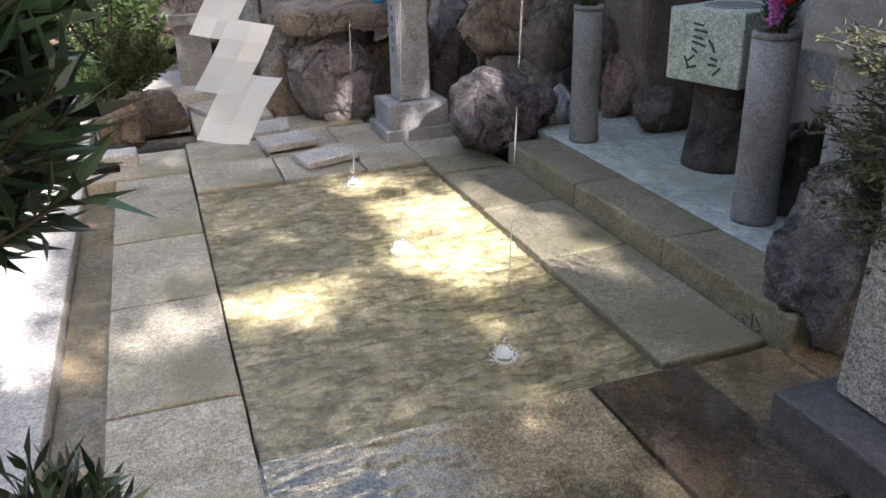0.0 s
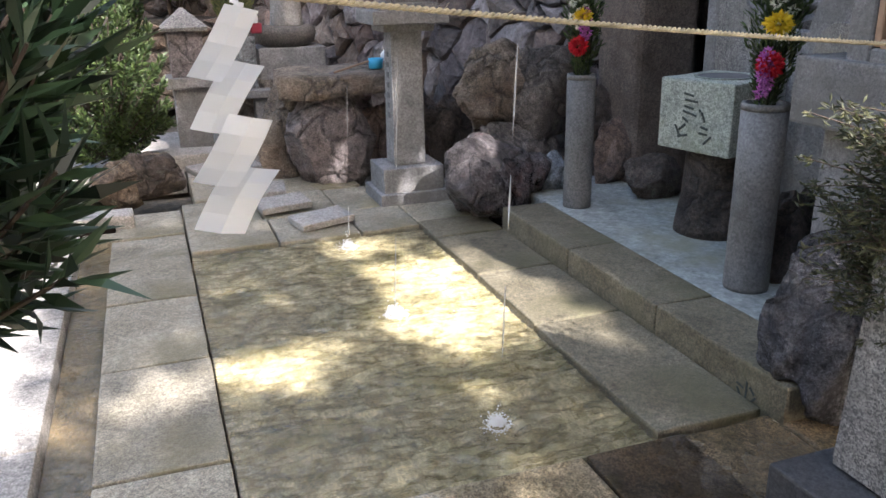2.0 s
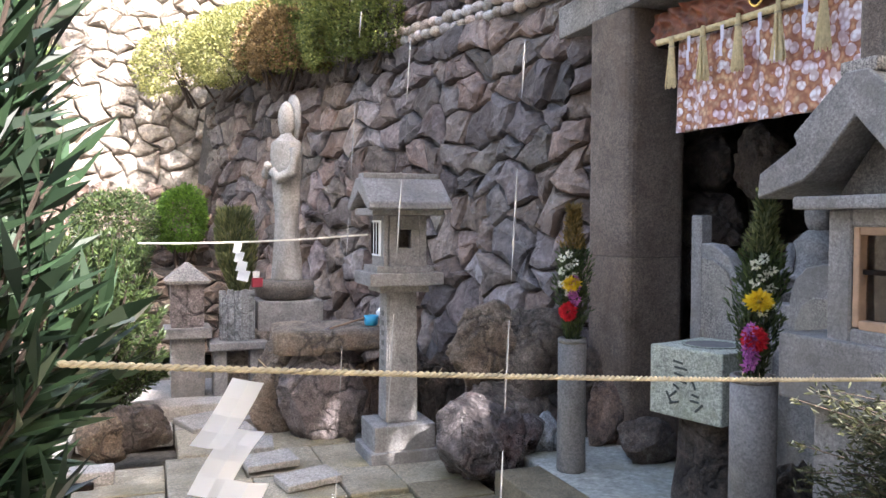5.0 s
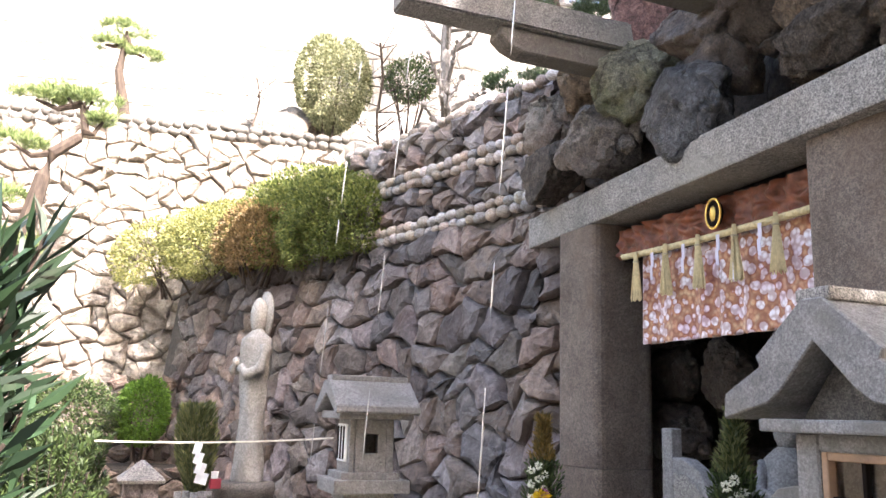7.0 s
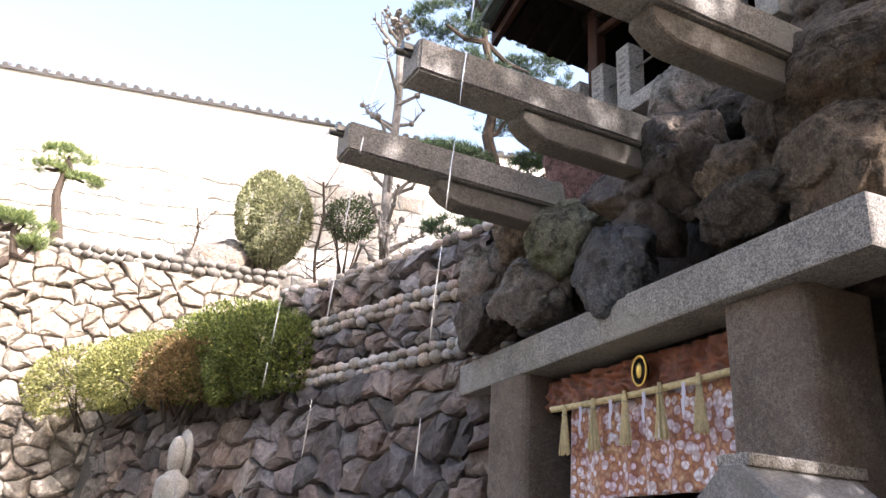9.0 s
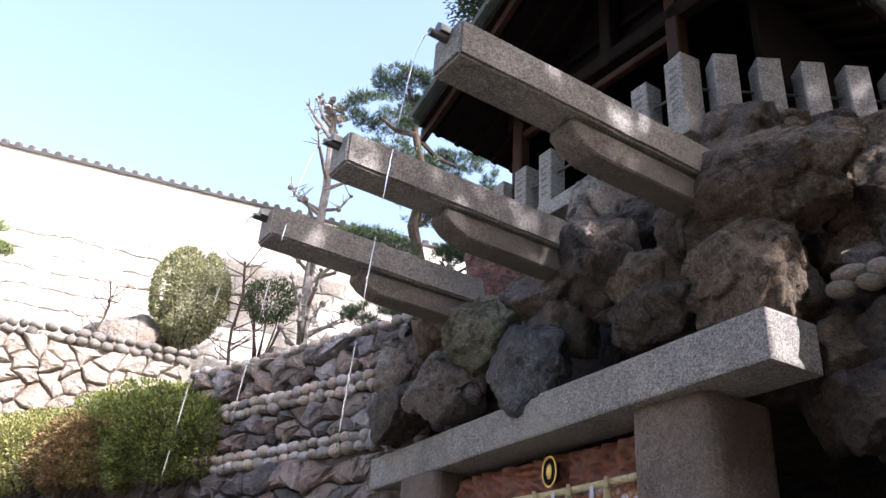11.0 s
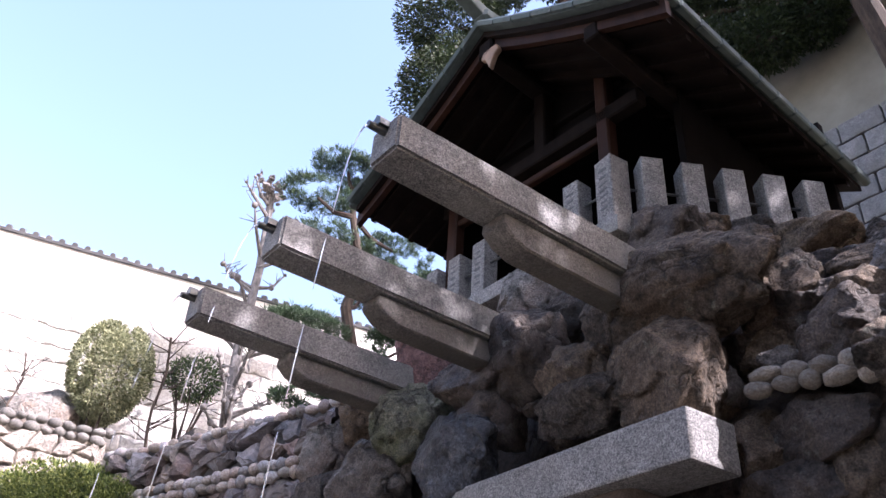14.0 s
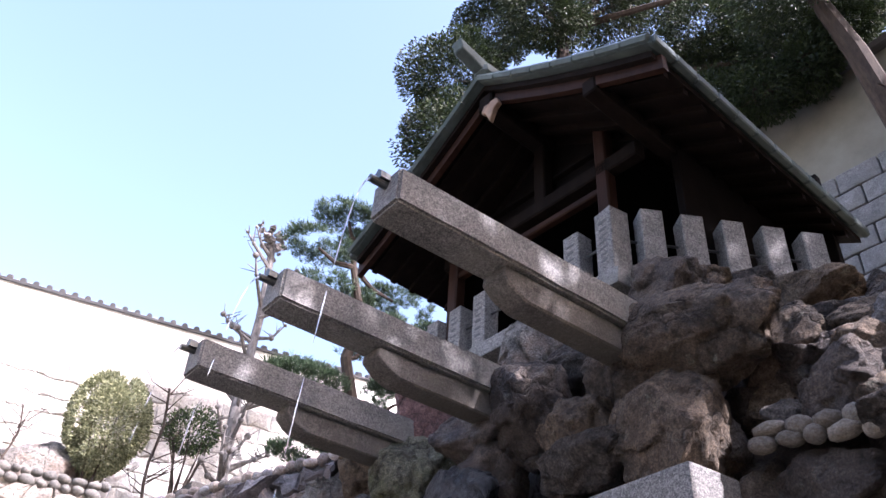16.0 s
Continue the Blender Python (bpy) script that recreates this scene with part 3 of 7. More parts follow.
def pebble_row(name, path, rows, r, seed, material, parent, long=1.0):
    """Rows of rounded cobbles bedded along a line."""
    rng = random.Random(seed)
    meshes = []
    for k in range(4):
        b = bmesh.new()
        bmesh.ops.create_icosphere(b, subdivisions=2, radius=1)
        for vv in b.verts:
            vv.co *= 1 + 0.16 * noise.noise(vv.co * 1.4 + Vector((seed + k * 7, 0, 0)))
        meshes.append(mesh_of(b, name, material, True))
    pts = [Vector(q) for q in path]
    total = sum((b2 - a2).length for a2, b2 in zip(pts, pts[1:]))
    for row in range(rows):
        s = rng.uniform(0, r)
        while s < total:
            w = r * rng.uniform(0.75, 1.45) * long
            d, acc = s + w, 0
            for a2, b2 in zip(pts, pts[1:]):
                l = (b2 - a2).length
                if d <= acc + l:
                    break
                acc += l
            q = a2.lerp(b2, min(1.0, (d - acc) / l))
            ang = math.degrees(math.atan2(b2.y - a2.y, b2.x - a2.x))
            ob = new(name, meshes[rng.randrange(4)])
            ob.parent = parent
            ob.matrix_basis = pose(q.x, q.y, q.z + r * 1.45 * (row + 0.4) + rng.uniform(-0.2, 0.2) * r, rng.uniform(-12, 12), rng.uniform(-15, 15), ang) @ Matrix.Diagonal((w, r * 0.95, r * rng.uniform(0.7, 1.0), 1))
            s += 1.95 * w


# ---- ground, pool and paving ----
b = bmesh.new()
bmesh.ops.create_grid(b, x_segments=2, y_segments=2, size=300)
bmesh.ops.translate(b, verts=b.verts, vec=(0, 0, -0.16))
ground = solid("ground", b, SOIL, "dark earth below the stone paving", "", "", "structure")

floor = thing("pavement", (0, 0, 0), "weathered wet granite paving slabs round the shallow pool", "pavement", "", "structure")


def slab(x0, x1, y0, y1, top, material, seed, thick=0.12, gap=0.006):
    bmx = rough_box((0, 0, 0), (x1 - x0 - 2 * gap, y1 - y0 - 2 * gap, thick), 0.012, 0.005, seed)
    part("paving_slab", bmx, material, floor, "", False, pose((x0 + x1) / 2, (y0 + y1) / 2, top - thick / 2))


seed = 0
for x0, x1, ys, mt in (
    (-0.33, 0.11, (-0.6, 0.2, 0.95, 1.62, 2.42, 3.23, 3.97, 4.62), PAVE),
    (1.50, 1.95, (2.05, 3.02, 3.70, 4.36, 4.72), KERB),
    (-1.15, -0.50, (-0.5, 0.6, 1.7, 2.72, 3.9, 5.02), PAVE_PALE),
    (-1.95, -1.15, (-0.5, 0.9, 2.2, 3.4, 4.6, 5.6), PAVE_PALE),
    (-2.9, -1.95, (-0.5, 0.8, 2.0, 3.3, 4.5, 5.6), PAVE_PALE),
):
    for y0, y1 in zip(ys, ys[1:]):
        seed += 1
        slab(x0, x1, y0, y1, random.uniform(-0.004, 0.004), mt, seed)
for x0, x1, mt in ((0.11, 1.20, PAVE_DAMP_SHEEN), (1.20, 1.95, PAVE_WET), (1.95, 2.6, PAVE_WET)):
    for y0, y1 in ((0.5, 1.30), (1.30, 2.03)):
        seed += 1
        slab(x0, x1, y0, y1, -0.012 if mt == PAVE_DAMP_SHEEN else random.uniform(-0.012, -0.008), mt, seed)
for x0, x1, y0, y1 in ((-0.5, 0.11, 5.05, 5.6), (0.11, 0.62, 4.63, 5.15), (0.62, 1.12, 4.63, 5.15), (1.12, 1.50, 4.63, 5.15), (1.50, 1.95, 4.72, 5.4), (0.11, 0.6, 5.15, 5.75), (0.6, 1.1, 5.15, 5.75), (1.1, 1.5, 5.15, 5.75), (0.2, 0.8, 5.75, 6.5), (0.8, 1.4, 5.75, 6.5), (-0.33, 0.11, 4.62, 5.05)):
    seed += 1
    slab(x0, x1, y0, y1, random.uniform(-0.008, 0.003), PAVE, seed)
for k, (x0, x1, y0, y1) in enumerate(((-1.6, -0.5, 5.02, 6.3), (-1.6, -0.5, 6.3, 7.4), (-0.5, 0.2, 6.5, 7.4), (0.2, 1.0, 6.5, 7.4), (-1.6, -0.3, 7.4, 8.6), (-0.3, 0.8, 7.4, 8.6), (-2.9, -1.6, 5.6, 7.2), (-2.9, -1.6, 7.2, 8.6))):
    slab(x0, x1, y0, y1, random.uniform(-0.01, 0.02), PAVE_PALE, 60 + k)

# drainage channel with a little water
b = box((-0.415, 2.3, -0.115), (0.17, 5.5, 0.05), 0.004)
part("channel_bed", b, PAVE_WET, floor, "mossy stone bed of the drainage channel")

# pool bed slabs and water
pool = thing("pool", (0, 0, -0.05), "shallow stone pool with clear rippling water", "pool", "", "structure")
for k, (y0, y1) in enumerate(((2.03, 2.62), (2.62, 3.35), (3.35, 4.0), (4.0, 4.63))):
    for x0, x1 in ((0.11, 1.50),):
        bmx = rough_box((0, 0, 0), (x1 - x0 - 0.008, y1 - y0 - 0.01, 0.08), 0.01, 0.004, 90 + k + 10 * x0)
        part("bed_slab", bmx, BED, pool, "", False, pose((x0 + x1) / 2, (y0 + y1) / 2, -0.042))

b = bmesh.new()
nx, ny = 190, 400
drops = ((1.01, 2.28), (0.95, 3.35), (0.98, 4.38))
grid = []
for j in range(ny + 1):
    row = []
    for i in range(nx + 1):
        x, y = 0.113 + 1.384 * i / nx, 2.035 + 2.59 * j / ny
        wx, wy = x + 0.05 * noise.noise(Vector((x * 4, y * 4, 8.0))), y + 0.05 * noise.noise(Vector((x * 4, y * 4, 2.0)))
        ridge = 1 - abs(noise.noise(Vector((wx * 4.0 + 1.6 * wy, wy * 12 - wx * 2.5, 0.3)))) * 2.4
        ridge2 = 1 - abs(noise.noise(Vector((wx * 7.5 + wy, wy * 23 - wx * 4, 1.7)))) * 2.4
        z = 0.006 * ridge + 0.005 * ridge2 + 0.001 * noise.noise(Vector((x * 40, y * 60, 5.2))) - 0.008
        for dx, dy in drops:
            d = math.hypot(x - dx, y - dy)
            z += 0.008 * math.cos(d * 62) * math.exp(-d * 6)
        row.append(b.verts.new((x, y, -0.012 + z)))
    grid.append(row)
for j in range(ny):
    for i in range(nx):
        b.faces.new((grid[j][i], grid[j][i + 1], grid[j + 1][i + 1], grid[j + 1][i]))
water = solid("water", b, WATER, "clear shallow rippling water over stone slabs", "", "", "structure", True)
water.visible_shadow = False
b = bmesh.new()
bmesh.ops.create_grid(b, x_segments=6, y_segments=120, size=1, matrix=pose(-0.415, 2.3, -0.068) @ Matrix.Diagonal((0.083, 2.72, 1, 1)))
for vv in b.verts:
    vv.co.z += 0.004 * noise.noise(vv.co * 9)
film = bmesh.new()
bmesh.ops.create_grid(film, x_segments=150, y_segments=110, size=1, matrix=pose(0.80, 1.64, -0.004) @ Matrix.Diagonal((0.78, 0.38, 1, 1)))
for vv in film.verts:
    q = Vector((vv.co.x * 9 + vv.co.y * 4, vv.co.y * 30 - vv.co.x * 9, 0.7))
    fade = max(0.12, min(1.0, 1.25 - vv.co.x))
    vv.co.z += 0.0022 * noise.noise(q) * fade + 0.0010 * noise.noise(q * 2.3) * fade
sheet = solid("water_film", film, FILM, "thin film of overflowing water on the paving", "", "", "structure", True)
sheet.visible_shadow = False
cw = solid("channel_water", b, WATER, "thin sheet of water in the drainage channel", "", "", "structure", True)
cw.visible_shadow = False

# raised platform: kerb stones and pale mortar top
plat = thing("platform", (0, 0, 0), "low stone platform with mossy granite kerb and pale mortar top", "platform", "", "structure")
for k, (y0, y1) in enumerate(((1.95, 2.75), (2.75, 3.55), (3.55, 4.40))):
    part("kerb_stone", rough_box((0, 0, 0), (0.30, y1 - y0 - 0.006, 0.25), 0.014, 0.004, 200 + k), KERB, plat, "", False, pose(2.10, (y0 + y1) / 2, 0.005))
kb = plat.children[0]
for dy, dz, ln, an in ((0.0, 0.0, 0.085, 90), (0.035, 0.012, 0.04, 10), (0.035, -0.02, 0.05, 50), (-0.03, 0.018, 0.035, 40), (-0.035, -0.02, 0.05, -50)):
    part("carved_stroke", box((0, 0, 0), (0.004, ln, 0.009), 0.001), INK, kb, "", False, pose(-0.1515, -0.20 + dy, dz + 0.01, an, 0, 0))
part("platform_top", rough_box((3.455, 3.4, 0.0), (2.40, 3.9, 0.24), 0.01, 0.004, 210, None, 5), CONCRETE, plat, "pale greenish mortar surface")

# ---- rubble retaining wall, curved in plan ----
WALL_LINE = [Vector((3.30, 4.75)), Vector((2.80, 5.45)), Vector((2.10, 7.9)), Vector((0.45, 11.9))]
BATTER = 0.12


def wall_place(u, v, out):
    """u metres along the foot from the pillar, v metres up, out metres proud of the face."""
    q = u
    for k in range(len(WALL_LINE) - 1):
        a2, b2 = WALL_LINE[k], WALL_LINE[k + 1]
        l = (b2 - a2).length
        if q <= l or k == len(WALL_LINE) - 2:
            break
        q -= l
    d = (b2 - a2) / l
    n = Vector((-d.y, d.x))
    if n.x > 0:
        n = -n
    pos = a2 + d * q + n * (out - BATTER * v)
    return Vector((pos.x, pos.y, v))


wall = thing("wall_rubble", (0, 0, 0), "tall wet rubble stone retaining wall with cobble courses", "wall", "", "structure")
WALL_LEN = sum((b2 - a2).length for a2, b2 in zip(WALL_LINE, WALL_LINE[1:]))


def wall_core(v0, v1, u0, u1, inset, name):
    vs, fs = [], []
    n = 40
    for k in range(n + 1):
        u = u0 + (u1 - u0) * k / n
        for vv, out in ((v0, -inset), (v1, -inset), (v1, -inset - 0.5), (v0, -inset - 0.5)):
            vs.append(wall_place(u, vv, out))
    for k in range(n):
        for e in range(4):
            fs.append((4 * k + e, 4 * k + (e + 1) % 4, 4 * k + 4 + (e + 1) % 4, 4 * k + 4 + e))
    fs += [(0, 1, 2, 3), (4 * n + 3, 4 * n + 2, 4 * n + 1, 4 * n)]
    ob = new(name, py_mesh(name, vs, fs, MORTAR))
    ob.parent = wall
    return ob


wall_core(-0.1, 3.46, 0, WALL_LEN, 0.02, "wall_core")
wall_core(3.38, 4.60, 0, 4.2, 0.03, "upper_wall_core")


def wall_face(u0, u1, v0, v1, du, dv, sd, material, limit=300):
    rng = random.Random(sd)
    nu, nv = int((u1 - u0) / du), int(round((v1 - v0) / dv))
    dvv = (v1 - v0) / nv
    cells = lattice_stones(nu, nv, du, dvv, sd, 0.36, 0.14)
    rest_v, rest_f = [], []
    made = 0
    for i, j, corners in cells:
        cs = [(u0 + a, min(max(v0 + c, v0 - 0.01), v1 + 0.03)) for a, c in corners]
        vs, fs = stone_geo(cs, wall_place, 0.002, 0.08, rng, 0.075)
        if made < limit and cs[0][0] < 7.2:
            ob = new("wall_stone", py_mesh("wall_stone", vs, fs, material))
            ob.parent = wall
            made += 1
        else:
            o = len(rest_v)
            rest_v += vs
            rest_f += [tuple(o + q for q in f) for f in fs]
    if rest_v:
        ob = new("wall_stones", py_mesh("wall_stones", rest_v, rest_f, material))
        ob.parent = wall
        tagged(ob, "", "", "", "stuff")


wall_face(0.05, WALL_LEN - 0.1, 0.0, 3.40, 0.33, 0.27, 5, WALL_ST, 270)
wall_face(0.05, 4.0, 3.57, 3.95, 0.24, 0.18, 6, WALL_ST, 40)
wall_face(0.05, 4.2, 4.14, 4.57, 0.30, 0.22, 7, WALL_ST, 40)


def along_wall(v, out, u0, u1):
    return [wall_place(u0 + (u1 - u0) * k / 12, v, out) for k in range(13)]


pebble_row("cobble", along_wall(3.39, 0.02, 0.1, 5.0), 2, 0.066, 3, COBBLE_PALE, wall, 0.95)
pebble_row("cobble", along_wall(3.95, 0.02, 0.1, 3.95), 2, 0.066, 4, COBBLE_PALE, wall, 0.95)
pebble_row("cobble", along_wall(4.56, -0.03, 0.1, 4.3), 1, 0.07, 5, COBBLE_PALE, wall, 1.0)

# ---- sunlit rubble wall and low terraces at the far end ----
sunwall = thing("wall_sunlit", (0, 0, 0), "sunlit pale rubble stone wall topped with cobbles", "wall", "", "structure")
SW0, SWD = Vector((3.0, 11.45)), Vector((-0.985, 0.17))


def sun_place(u, v, out):
    n = Vector((-SWD.y, SWD.x)).normalized()
    if n.y > 0:
        n = -n
    pos = SW0 + SWD * u + n * (out - 0.10 * v)
    return Vector((pos.x, pos.y, v))


vs, fs = [], []
for u in (0, 13):
    for vv, out in ((-0.1, -0.03), (5.8, -0.03), (5.8, -0.6), (-0.1, -0.6)):
        vs.append(sun_place(u, vv, out))
fs = [(0, 1, 5, 4), (1, 2, 6, 5), (2, 3, 7, 6), (3, 0, 4, 7), (0, 3, 2, 1), (4, 5, 6, 7)]
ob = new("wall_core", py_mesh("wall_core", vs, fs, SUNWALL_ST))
ob.parent = sunwall
rng = random.Random(12)
cells = lattice_stones(34, 23, 0.33, 0.25, 12, 0.34, 0.14)
rest_v, rest_f, made = [], [], 0
for i, j, corners in cells:
    vs, fs = stone_geo(corners, sun_place, 0.006, 0.05, rng, 0.07)
    if made < 300 and corners[0][0] < 8:
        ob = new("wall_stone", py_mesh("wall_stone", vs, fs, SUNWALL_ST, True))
        ob.parent = sunwall
        made += 1
    else:
        o = len(rest_v)
        rest_v += vs
        rest_f += [tuple(o + q for q in f) for f in fs]
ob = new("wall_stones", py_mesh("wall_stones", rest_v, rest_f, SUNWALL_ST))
ob.parent = sunwall
tagged(ob, "", "", "", "stuff")
pebble_row("cobble", [sun_place(u, 5.75, 0.0) for u in (0, 11)], 2, 0.085, 8, COBBLE, sunwall)

terr = thing("terrace", (0, 0, 0), "low rubble terrace walls at the foot of the sunlit wall", "terrace", "", "structure")
for x0, x1, y, z, sd in ((-3.0, 1.25, 10.1, 1.0, 31), (-3.2, 0.85, 11.25, 2.05, 32)):
    part("terrace_core", box(((x0 + x1) / 2, y + 0.6, z / 2 - 0.02), (x1 - x0, 1.1, z), 0.01), MORTAR, terr)
    rng = random.Random(sd)
    tv, tf = [], []
    for i, j, corners in lattice_stones(int((x1 - x0) / 0.3), int(round(z / 0.17)), 0.3, z / round(z / 0.17), sd):
        vs, fs = stone_geo(corners, lambda a, c, o: Vector((x0 + a, y + 0.04 - o, c)), 0.012, 0.06, rng, 0.05)
        o = len(tv)
        tv += vs
        tf += [tuple(o + q for q in f) for f in fs]
    ob = new("terrace_stones", py_mesh("terrace_stones", tv, tf, WALL_ST))
    ob.parent = terr
    tagged(ob, "", "", "", "stuff")

# earth of the upper garden behind the walls
def earth_strip(name, u0, u1, v, reach, label):
    vs, fs = [], []
    for k in range(13):
        q = wall_place(u0 + (u1 - u0) * k / 12, v, -0.15)
        for e in range(9):
            z = v + 0.04 * noise.noise(Vector((q.x + e, q.y, 1.5))) if e else v - 0.05
            vs.append((q.x + reach * e / 8, q.y, z))
    for k in range(12):
        for e in range(8):
            fs.append((9 * k + e, 9 * k + e + 1, 9 * k + 10 + e, 9 * k + 9 + e))
    ob = new(name, py_mesh(name, vs, fs, SOIL))
    tagged(ob, label, "", "", "structure")


earth_strip("upper_garden", 0.0, 4.0, 4.5, 22, "earth of the raised garden behind the rubble wall")
earth_strip("ledge", 3.9, WALL_LEN, 3.42, 3.0, "earth of the planted ledge on the rubble wall")
part("ledge_wall", box((3.3, 10.2, 4.3), (0.3, 3.0, 1.7), 0.01), MORTAR, wall, "dark side of the raised bed", False)
solid("garden_bed", box((14.0, 10.3, 2.2), (21.4, 3.9, 4.55), 0.0), SOIL, "earth of the garden behind the rubble wall", "", "", "structure")
solid("hillside", box((0, 0, 0), (44, 16.4, 5.5), 0.0), SOIL, "raised earth behind the sunlit wall", "", "", "structure", False, pose(1.57, 20.8, 2.75, 0, 0, -9.8))

# stone and plaster walls far behind
far = thing("wall_far", (0, 0, 0), "pale stone wall with white plaster wall and tiled coping behind", "wall", "", "structure")
FW = pose(6.0, 14.6, 0, 0, 0, 180 - 12)
part("stone_base", box((9, 0, 7.0), (26, 0.5, 3.9), 0.02), BLOCK, far, "pale stone block wall", False, FW)
rng = random.Random(77)
fv, ff = [], []
for i, j, corners in lattice_stones(52, 11, 0.5, 0.355, 77, 0.12, 0.0):
    vs, fs = stone_geo(corners, lambda a, c, o: FW @ Vector((-4 + a, 0.27 + o * 0.5, 5.1 + c)), 0.008, 0.05, rng, 0.03)
    o = len(fv)
    fv += vs
    ff += [tuple(o + q for q in f) for f in fs]
ob = new("stone_blocks", py_mesh("stone_blocks", fv, ff, BLOCK))
ob.parent = far
tagged(ob, "", "", "", "stuff")
part("plaster_wall", box((9, -1.0, 8.95), (26, 0.3, 4.2), 0.01), PLASTER, far, "white plaster wall", False, FW)
part("coping", prism([(-0.24, 10.99), (0.0, 11.13), (0.24, 10.99), (0.22, 10.95), (-0.22, 10.95)], 26, "x"), TILE, far, "grey tiled coping", False, FW @ pose(-4, -1.0, 0))
b = bmesh.new()
bmesh.ops.create_cone(b, cap_ends=True, segments=8, radius1=0.06, radius2=0.06, depth=0.26)
tile_me = mesh_of(b, "coping_tile", TILE, False)
for k in range(100):
    ob = new("coping_tile", tile_me)
    ob.parent = far
    ob.matrix_basis = FW @ pose(-3.9 + 0.26 * k, -0.88, 11.08, 60, 0, 0)

# ---- grotto: pillars, lintel, cave ----
def pillar(y0, y1, x0, top, lab):
    t = thing("stone_pillar", ((x0 + 0.24), (y0 + y1) / 2, 0.10), lab, "pillar", "grotto pillars")
    w = y1 - y0
    z = 0.0
    for k, h in enumerate((1.28, top - 0.10 - 1.28)):
        bb = bmesh.new()
        bmesh.ops.create_cube(bb, size=1, matrix=pose(0, 0, z + h / 2) @ Matrix.Diagonal((0.48, w, h - 0.004, 1)))
        bmesh.ops.bevel(bb, geom=[e for e in bb.edges if abs(e.verts[0].co.z - e.verts[1].co.z) > 0.5], offset=0.075, segments=4, affect="EDGES", profile=0.5)
        part("drum", bb, PILLAR, t, "", False)
        z += h


pillar(4.60, 5.12, 2.97, 3.02, "tall brown granite pillar of the grotto beside the rubble wall")
pillar(2.24, 2.76, 2.93, 3.02, "thick brown granite pillar carrying the lintel end")
lintel = solid("stone_lintel", rough_box((0, 0, 0), (0.34, 3.84, 0.245), 0.016, 0.004, 77, None, 8), GRANITE, "long speckled grey granite lintel across two pillars", "lintel", m=pose(3.09, 3.73, 3.143, 0, 0, -3))

cave = thing("wall_cave", (0, 0, 0), "dark rough rock walls inside the grotto", "cave", "", "structure")
for c, s, sd in (((5.0, 3.5, 1.6), (0.4, 5.4, 3.6), 1), ((4.3, 1.1, 1.6), (1.8, 0.4, 3.6), 2), ((4.3, 5.7, 1.6), (2.0, 0.4, 3.6), 3)):
    bb = bmesh.new()
    bmesh.ops.create_cube(bb, size=1, matrix=Matrix.Diagonal((*s, 1)))
    bmesh.ops.subdivide_edges(bb, edges=bb.edges[:], cuts=14, use_grid_fill=True)
    for vv in bb.verts:
        vv.co += noise.noise_vector(vv.co * 2.3 + Vector((sd * 9, 0, 0))) * 0.14
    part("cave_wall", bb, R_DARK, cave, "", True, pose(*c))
b = bmesh.new()
bmesh.ops.create_cube(b, size=1, matrix=Matrix.Diagonal((2.2, 5.2, 0.25, 1)))
bmesh.ops.subdivide_edges(b, edges=b.edges[:], cuts=10, use_grid_fill=True)
for vv in b.verts:
    vv.co += noise.noise_vector(vv.co * 2.1) * 0.06
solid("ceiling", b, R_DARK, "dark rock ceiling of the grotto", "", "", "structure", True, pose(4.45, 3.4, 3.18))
# rock mass behind the visible boulders
b = bmesh.new()
bmesh.ops.create_grid(b, x_segments=30, y_segments=70, size=1)
for vv in b.verts:
    s, y = (vv.co.x + 1) / 2, 3.55 + vv.co.y * 2.85
    n = 0.16 * noise.noise(Vector((s * 4, y * 2.1, 0.5))) + 0.07 * noise.noise(Vector((s * 11, y * 6, 3.5)))
    vv.co = Vector((3.42 + 0.6 * s ** 1.6 + n * 0.8, y, 3.22 + (1.62 - 0.75 * min(1.0, max(0.0, (2.3 - y) / 0.9))) * s ** 0.8 + n * 0.5))
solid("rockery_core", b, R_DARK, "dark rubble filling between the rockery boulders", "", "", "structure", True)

# ---- curtain and carved beam ----
carved = thing("carved_beam", (3.18, 3.62, 2.86), "red brown carved timber beam with gilded crest", "beam")
b = bmesh.new()
bmesh.ops.create_grid(b, x_segments=90, y_segments=14, size=1)
for vv in b.verts:
    y, z = vv.co.x * 0.93, vv.co.y * 0.10
    vv.co = Vector((-0.03 - 0.075 * abs(noise.noise(Vector((y * 9, z * 14, 2)))) - 0.03 * noise.noise(Vector((y * 22, z * 30, 5))), y, z))
part("carving", b, WOOD_RED, carved, "carved relief of red timber", True)
part("beam_core", box((0.03, 0, 0), (0.08, 1.90, 0.21), 0.008), WOOD, carved)
crest = part("crest", revolve([(0.062, 0), (0.062, 0.02), (0.05, 0.024)], 24), WOOD, carved, "dark round crest", False, pose(-0.085, -0.08, 0.0, 0, -90, 0) @ Matrix.Diagonal((1.2, 1, 1, 1)))
bb = bmesh.new()
bmesh.ops.create_icosphere(bb, subdivisions=2, radius=0.034)
part("crest_emblem", bb, GOLD, crest, "gilded oval emblem", True, Matrix.Translation((0, 0, 0.02)) @ Matrix.Diagonal((1.25, 0.8, 0.4, 1)))
bb = tube([(0.06 * math.cos(a) * 1.2, 0.06 * math.sin(a), 0.02) for a in (k * math.pi / 12 for k in range(25))], 0.006, 6)
part("crest_ring", bb, GOLD, crest, "gilded rim")

